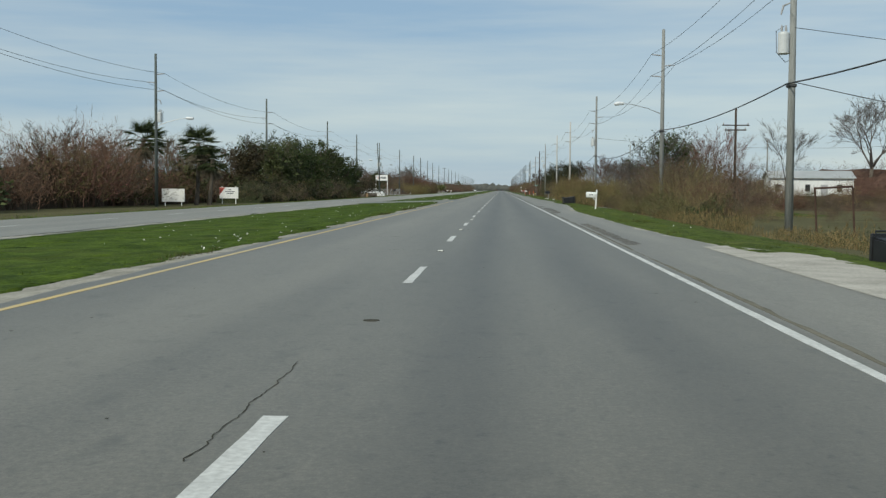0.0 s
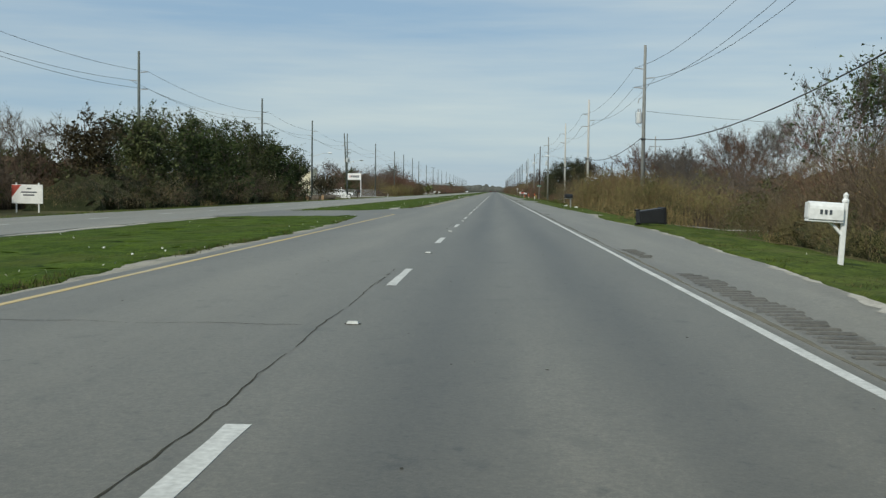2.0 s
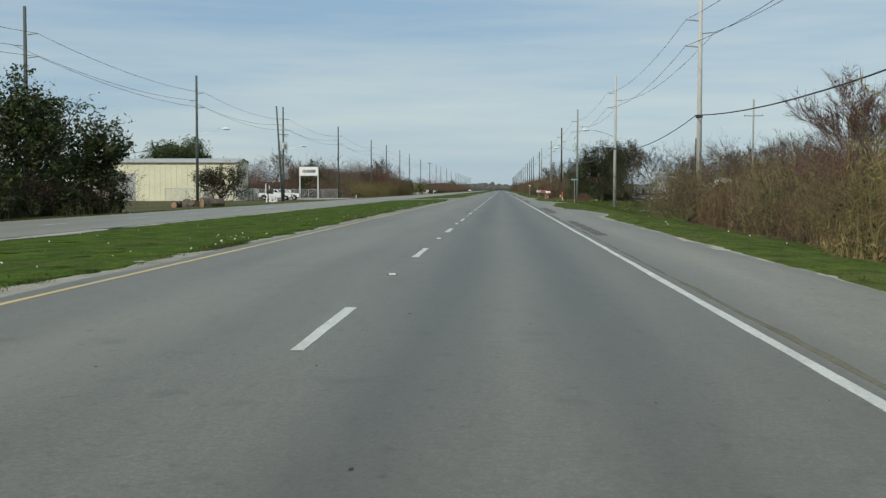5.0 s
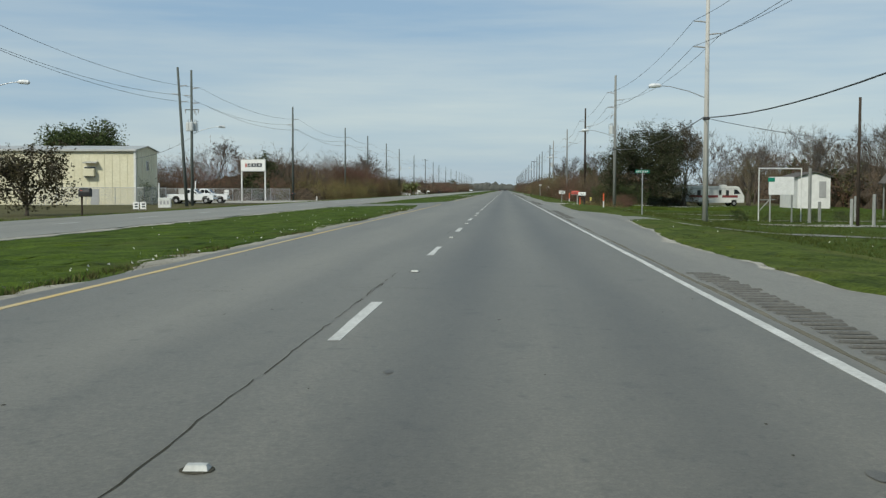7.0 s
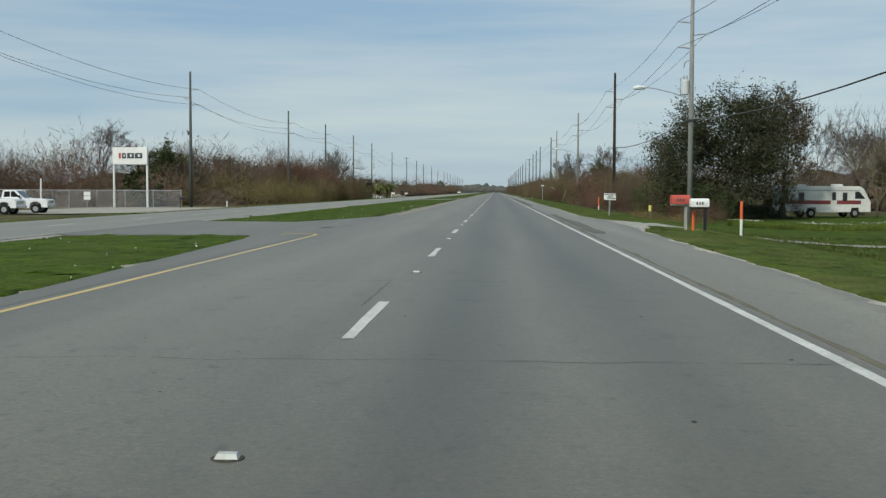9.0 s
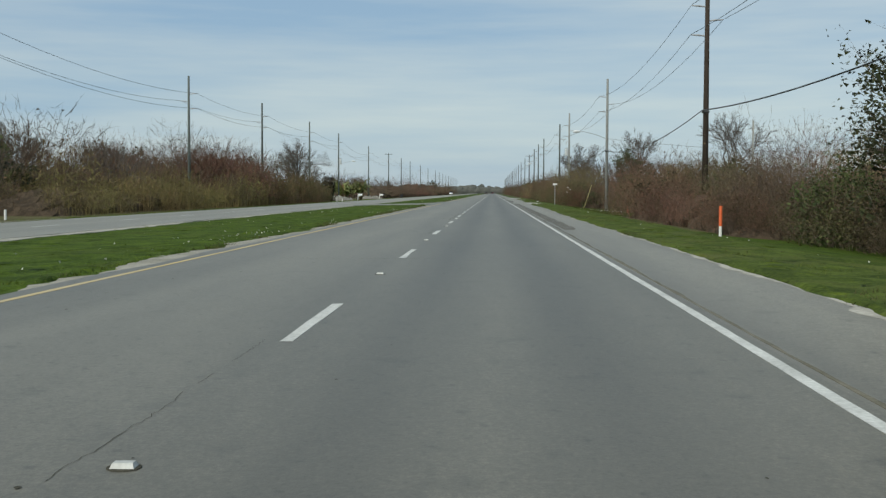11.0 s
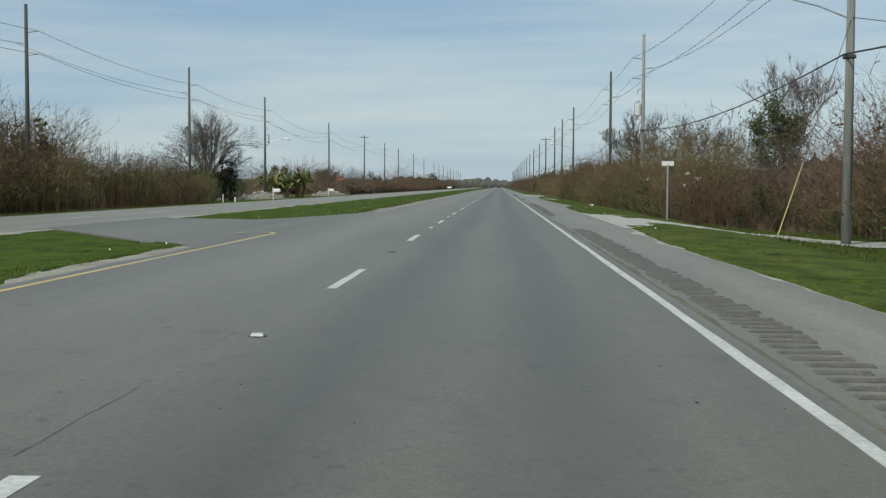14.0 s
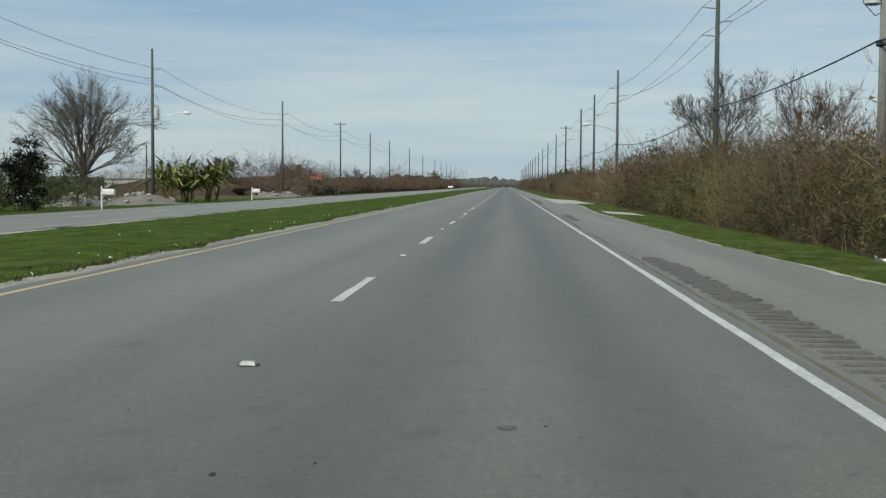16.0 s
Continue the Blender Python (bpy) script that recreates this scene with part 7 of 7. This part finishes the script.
# ---------------------------------------------------------------- buildings
def gable_house(name, label, x, y, turn, L, W, H, rise, wall, roof, windows=(), doors=(), z=None, ribs=0.0, over=0.3):
    """Ridge along local x. windows, doors: (side, along, width, height, sill); sides f (-y), b, l (-x), r."""
    t = thing(name, label, "house" if name == "house" else "building", (x, y, (lie(x) if z is None else z) - 0.1), turn)
    bm = bmesh.new()
    pts = [(-L / 2, -W / 2), (L / 2, -W / 2), (L / 2, W / 2), (-L / 2, W / 2)]
    lo = [bm.verts.new((a, b, 0)) for a, b in pts]
    hi = [bm.verts.new((a, b, H)) for a, b in pts]
    ra, rb_ = bm.verts.new((-L / 2, 0, H + rise)), bm.verts.new((L / 2, 0, H + rise))
    for f in ((lo[0], lo[1], hi[1], hi[0]), (lo[2], lo[3], hi[3], hi[2]), (lo[1], lo[2], hi[2], rb_, hi[1]), (lo[3], lo[0], hi[0], ra, hi[3]), (lo[3], lo[2], lo[1], lo[0])):
        bm.faces.new(f)
    wall_ob = part("wall", bm, wall, t)
    if ribs:
        n = int(L / ribs)
        me = block([((0, 0, H / 2), (0.06, 0.05, H))], 0.015)
        rme = bpy.data.meshes.new("rib")
        me.to_mesh(rme)
        me.free()
        rme.materials.append(wall)
        for i in range(n + 1):
            o = new("rib", rme)
            o.parent, o.location = wall_ob, (-L / 2 + L * i / n, -W / 2 - 0.02, 0)
        for i in range(1, int(W / ribs)):
            o = new("rib", rme)
            o.parent, o.location = wall_ob, (L / 2 + 0.02, -W / 2 + ribs * i, 0)
    s = math.hypot(W / 2 + over, rise * (1 + 2 * over / W))
    ang = math.atan2(rise, W / 2)
    for sgn in (-1, 1):
        part("roof", block([((0, sgn * (W / 4 + over / 2), H + rise / 2 - over * math.tan(ang) / 2 + 0.06), (L + 2 * over, s, 0.1), Matrix.Rotation(-sgn * ang, 4, "X"))], 0.02), roof, t)
    for side, al, w, h, sill in list(windows) + list(doors):
        door = (side, al, w, h, sill) in doors
        c, tu = {"f": ((al, -W / 2, sill + h / 2), 0), "b": ((al, W / 2, sill + h / 2), 180), "l": ((-L / 2, al, sill + h / 2), -90), "r": ((L / 2, al, sill + h / 2), 90)}[side]
        mm = Matrix.Translation(c) @ Matrix.Rotation(radians(tu), 4, "Z")
        fr = part("door" if door else "window", block([((0, -0.02, 0), (w, 0.08, h))], 0.01), GREY_STRIPE if door else OFF_WHITE, t, at=mm)
        if not door:
            part("pane", block([((0, -0.07, 0), (w - 0.16, 0.03, h - 0.16))], 0.004), DARK_GLASS, fr)
        else:
            part("handle", block([((w * 0.35, -0.09, 0), (0.06, 0.06, 0.14))], 0.01), STEEL, fr)
    return t


shop = gable_house("metal_building", "cream ribbed metal warehouse with a low gable roof", -64.9, 365.4, 0, 35.0, 9.6, 7.2, 0.6, CREAM_METAL, GREY_METAL,
                   [("f", 11.6, 1.6, 1.5, 3.6), ("r", 0.3, 1.0, 1.3, 4.6)], [("f", 12.2, 1.1, 2.1, 0.1), ("f", -3.45, 4.8, 4.9, 0.1)], ribs=1.0)
part("canopy", block([((-7.5, -5.7, 5.3), (8.5, 1.7, 0.18))], 0.03), material("dull green trim", (0.12, 0.17, 0.13), (0.2, 0.25, 0.2), 1, 0.6), shop)
part("wall_sign", block([((-14.2, -4.88, 3.0), (6.0, 0.1, 2.8))], 0.02), WHITE_PAINT, shop, "pale blank panel")
part("air_conditioner", block([((11.6, -5.2, 4.3), (1.5, 0.7, 1.0))], 0.04), CREAM_METAL, shop)
part("awning", block([((11.8, -5.3, 5.6), (1.8, 0.9, 0.08), Matrix.Rotation(radians(12), 4, "X"))], 0.01), GREY_METAL, shop)
part("corner_trim", block([((17.5, -4.8, 3.6), (0.3, 0.3, 7.2))], 0.02), OFF_WHITE, shop)
part("gutter", block([((0, -5.12, 7.1), (35.6, 0.16, 0.18))], 0.03), GREY_METAL, shop)
gable_house("house", "low white house with a grey roof behind bare brush", 42.7, 164, -4, 11.0, 6.0, 4.3, 0.95, WHITE_PAINT, GREY_METAL, [("f", -4.6, 0.8, 1.1, 2.4), ("f", -0.6, 0.8, 1.1, 2.4), ("f", 3.6, 0.8, 1.1, 2.4)], [("f", 1.6, 0.95, 2.1, 1.3)])
gable_house("house", "white mobile home with a dark roof", 40.3, 371, 90, 9.6, 4.2, 4.2, 0.6, WHITE_PAINT, DARK_ROOF, [("b", 2.4, 0.8, 1.3, 2.2), ("b", -1.6, 0.8, 1.3, 2.2)], [("l", -1.1, 0.9, 2.1, 1.5)])
gable_house("house", "small white shed at the back of the lot", 42, 329, 0, 3.5, 3.0, 2.9, 0.7, OFF_WHITE, DARK_ROOF, [("f", 0.6, 0.7, 0.8, 1.4)], [("f", -0.8, 0.9, 1.9, 0.1)])
gable_house("house", "far white house with a grey roof", -87, 762, 15, 14, 9, 3.4, 1.8, OFF_WHITE, GREY_METAL, [("f", -3, 1.2, 1.3, 1.0), ("f", 3, 1.2, 1.3, 1.0)], [("f", 0, 1.0, 2.1, 0.1)])
gable_house("house", "far house with a faded red roof", -66, 838, 0, 11, 8, 3.0, 1.7, OFF_WHITE, RED_ROOF, [("f", -2.5, 1.2, 1.2, 1.0)], [("f", 1.0, 1.0, 2.1, 0.1)])
gable_house("house", "far white house with a faded red roof", -58, 826, 5, 10, 8, 3.2, 1.9, OFF_WHITE, RED_ROOF, [("f", -2.5, 1.2, 1.2, 1.0)], [("f", 1.0, 1.0, 2.1, 0.1)])
gable_house("house", "white cottage behind garden bushes", -68, 640, 10, 11, 7, 3.0, 1.6, OFF_WHITE, GREY_METAL, [("f", -2.5, 1.2, 1.2, 1.0), ("f", 2.5, 1.2, 1.2, 1.0)], [("f", 0, 1.0, 2.1, 0.1)])

# sign by the fenced yard
t = thing("pole_sign", "white sign panel on two tall white posts", "sign", (-41.5, 404.3, lie(-42) - 0.1), -12)
for q in (-2.1, 2.1):
    part("post", block([((q, 0, 3.5), (0.2, 0.2, 7.0))], 0.02), WHITE_PAINT, t)
p = part("panel", block([((0, -0.02, 6.05), (4.4, 0.3, 1.9))], 0.03), WHITE_PAINT, t)
part("edge_frame", block([((0, -0.02, 5.06), (4.5, 0.36, 0.1))], 0.02), GREY_STRIPE, p)
part("red_mark", block([((-1.25, -0.19, 6.05), (0.26, 0.03, 0.6))], 0), RED_PAINT, p, "red mark of the emblem")
for xx, w in ((-0.72, 0.5), (0.12, 0.85), (1.12, 0.95)):
    part("dark_mark", block([((xx, -0.19, 6.05), (w, 0.03, 0.6))], 0), DARK_INK, p, "dark mark of the emblem")
    part("gap_mark", block([((xx + 0.04, -0.21, 6.06), (w * 0.26, 0.02, 0.26))], 0), WHITE_PAINT, p)


def chain_fence(label, a, c, h, step=3.0, mesh_step=0.16, wire=0.012):
    """Chain-link between steel posts: rails and slanting wires."""
    a, c = Vector(a), Vector(c)
    t = thing("chain_link_fence", label, "fence", a)
    d = c - a
    L = d.length
    d.normalize()
    n = int(L / step)
    for i in range(n + 1):
        o = d * (L * i / n)
        part("post", rod([o, o + Vector((0, 0, h + 0.1))], 0.045, 6), STEEL, t)
    part("top_rail", rod([Vector((0, 0, h)), d * L + Vector((0, 0, h))], 0.035, 5), STEEL, t)
    b = Build()
    k = -h
    while k < L:
        for sgn in (1, -1):
            p0, p1 = (k, 0.0), (k + h, h)
            if sgn < 0:
                p0, p1 = (k, h), (k + h, 0.0)
            q0, q1 = max(0, p0[0]), min(L, p1[0])
            z = lambda u: p0[1] + (u - p0[0]) * sgn
            v0, v1 = d * q0 + Vector((0, 0, z(q0))), d * q1 + Vector((0, 0, z(q1)))
            up = Vector((0, 0, wire))
            b.face((v0 - up, v1 - up, v1 + up, v0 + up))
        k += mesh_step
    part("mesh", b, STEEL, t)
    return t


zf = lie(-45) - 0.05
chain_fence("grey chain-link fence round a yard", (-66, 400, zf), (-34.8, 401, zf), 2.1)
chain_fence("grey chain-link fence before the building", (-58, 352, zf), (-43.5, 352, zf), 2.2)
chain_fence("grey chain-link fence beside the building", (-43.5, 352, zf), (-43.5, 361, zf), 2.2)
t = thing("meter_cabinet", "grey meter cabinet on posts behind the fence", "utility box", (-52, 399, zf))
part("cabinet", block([((0, 0, 1.7), (1.2, 0.4, 0.9))], 0.03), GREY_METAL, t)
for q in (-0.45, 0.45):
    part("leg", block([((q, 0, 0.65), (0.1, 0.1, 1.3))], 0.01), STEEL, t)
t = thing("vent_pipe", "white vent pipe with a dark cap", "pipe", (-50, 399.5, zf))
part("pipe", rod([(0, 0, 0), (0, 0, 3.4)], 0.1, 8), WHITE_PAINT, t)
part("cap", rod([(0, 0, 3.35), (0, 0, 3.7)], [0.14, 0.12], 8), RUST, t)
t = thing("notice_board", "two white notices wired to the fence", "sign", (-45, 399.9, zf))
for z_ in (1.25, 1.72):
    part("notice", block([((0, 0, z_), (0.75, 0.02, 0.42))], 0.004), WHITE_PAINT, t)
part("stake", block([((0, 0.03, 0.95), (0.06, 0.04, 1.95))], 0.004), STEEL, t)

# things on the lot
t = thing("swing_frame", "white pipe swing frame on the grass", "frame", (20.6, 300.4, lie(20.6) - 0.1), 17)
for q in (-1.75, 1.75):
    part("leg", rod([(q, 0, 0), (q, 0, 4.1)], 0.042, 8), OFF_WHITE, t)
part("top_bar", rod([(-1.75, 0, 4.05), (1.75, 0, 4.05)], 0.042, 8), OFF_WHITE, t)
part("cross_bar", rod([(-1.75, 0, 1.7), (-0.4, 0, 1.75)], 0.05, 6), WOOD_GREY, t)
part("brace", rod([(-1.7, 0, 0.9), (-0.9, 0, 1.7)], 0.04, 6), WOOD_GREY, t)
t = thing("sign_panel", "blank white sign panel on the lot", "sign", (20.2, 298.3, lie(20) - 0.1), 5)
part("panel", block([((0, 0, 2.75), (1.85, 0.08, 1.3))], 0.015), WHITE_PAINT, t)
part("leg", block([((-0.8, 0.06, 1.2), (0.1, 0.1, 2.4))], 0.01), WOOD_GREY, t)
part("leg", block([((0.8, 0.06, 1.2), (0.1, 0.1, 2.4))], 0.01), WOOD_GREY, t)
part("green_smudge", block([((-0.75, -0.045, 3.2), (0.5, 0.01, 0.3))], 0), GREEN_SIGN, t)
for x, y, h in ((22.5, 289, 1.9), (23.8, 288.6, 2.2), (24.9, 287, 2.0), (21.9, 297, 4.0), (25.6, 284, 1.7), (23.4, 300, 1.6), (26.6, 302, 2.0)):
    t = thing("fence_post", "weathered grey wooden post on the lot", "post", (x, y, lie(x) - 0.1), rng.uniform(0, 90), "old posts")
    part("post", block([((0, 0, h / 2), (0.2, 0.2, h))], 0.04), WOOD_GREY, t)
t = thing("shelter", "small open wooden shelter with a gable roof", "shelter", (33.4, 313, lie(33.4) - 0.1), 20)
for xx in (-1.3, 1.3):
    for yy in (-1.2, 1.2):
        part("post", block([((xx, yy, 1.7), (0.16, 0.16, 3.4))], 0.02), WOOD_GREY, t)
for sgn in (-1, 1):
    part("roof", block([((sgn * 0.95, 0, 4.1), (2.4, 3.2, 0.1), Matrix.Rotation(sgn * radians(38), 4, "Y"))], 0.02), DARK_ROOF, t)
    part("bargeboard", block([((sgn * 0.95, -1.62, 4.12), (2.4, 0.06, 0.18), Matrix.Rotation(sgn * radians(38), 4, "Y"))], 0.01), WHITE_PAINT, t)
part("rail", block([((0, -1.2, 1.0), (2.5, 0.08, 0.1))], 0.01), WOOD_GREY, t)
t.scale = (0.62, 0.7, 0.9)
for i in range(16):
    x, y = rng.uniform(17, 34), rng.uniform(296, 304)
    b_ = thing("bush", "low dark weeds and bushes on the lot", "bush", (x, y, height(x, y) - 0.05), rng.uniform(0, 360), "lot bushes")
    o = new("foliage", rng.choice(BRUSH["green"]))
    o.parent = b_
    o.scale = [rng.uniform(0.18, 0.34)] * 3

# scraps of white plastic caught in the brush
for x, y, z_ in ((10.6, 486.5, 1.6), (10.5, 488.2, 1.9), (10.4, 489.0, 1.3), (11.2, 495.0, 0.9), (16.6, 466, 1.5), (17.0, 459, 2.0), (17.0, 446, 1.2), (10.6, 505, 1.7), (10.3, 560, 1.2)):
    b = Build()
    for _k in range(5):
        b.leaf(Vector((rng.gauss(0, 0.08), rng.gauss(0, 0.08), rng.gauss(0, 0.06))), rng.uniform(0.14, 0.26), rng)
    w = part("plastic_scrap", b, WHITE_PAINT)
    w.location = (x, y, z_)
    tagged(w, "crumpled scrap of white plastic caught in brush", "litter", "plastic scraps")

# rubble heaps beyond the opposite road
for i, (x, y, w, h) in enumerate([(-36, 588, 4.0, 1.1), (-34.5, 601, 5.5, 1.1), (-34, 660, 4.5, 0.9), (-33, 668, 3.5, 0.8)]):
    t = thing("rubble_heap", "heap of grey broken concrete and dirt", "rubble", (x, y, lie(x) - 0.1), 0, "rubble heaps")
    b = Build()
    n, m_ = 18, 7
    for j in range(m_ + 1):
        for k in range(n):
            a, r = 2 * math.pi * k / n, j / m_
            q = Vector((math.cos(a) * w * r * 0.7, math.sin(a) * w * r, 0))
            b.v.append(q + Vector((0, 0, max(0, h * (1 - r ** 1.6) + 0.35 * noise.noise((q.x * 1.3, q.y * 1.3, i * 7.0)) * (1 - r)))))
    for j in range(m_):
        for k in range(n):
            b.f.append((j * n + k, j * n + (k + 1) % n, (j + 1) * n + (k + 1) % n, (j + 1) * n + k))
            b.m.append(0)
    heap = part("mound", b, RUBBLE, t)
    for k in range(14):
        a, r = rng.uniform(0, 6.28), rng.uniform(0.2, 0.95)
        q = Vector((math.cos(a) * w * r * 0.7, math.sin(a) * w * r, h * (1 - r ** 1.6) + 0.1))
        part("chunk", block([(q, (rng.uniform(0.2, 0.6), rng.uniform(0.2, 0.5), rng.uniform(0.12, 0.3)), Euler((rng.uniform(-0.6, 0.6), rng.uniform(-0.6, 0.6), a)).to_matrix().to_4x4())], 0.03), CONCRETE, t)
t = thing("wheeled_bin", "dark wheeled bin standing by the opposite road", "rubbish bin", (-25.5, 668, lie(-25.5)), 0, "rubbish bins")
part("body", block([((0, 0, 0.55), (0.62, 0.7, 1.0))], 0.06), BLACK_PLASTIC, t)
part("lid", block([((0, 0, 1.08), (0.66, 0.76, 0.08))], 0.03), BLACK_PLASTIC, t)
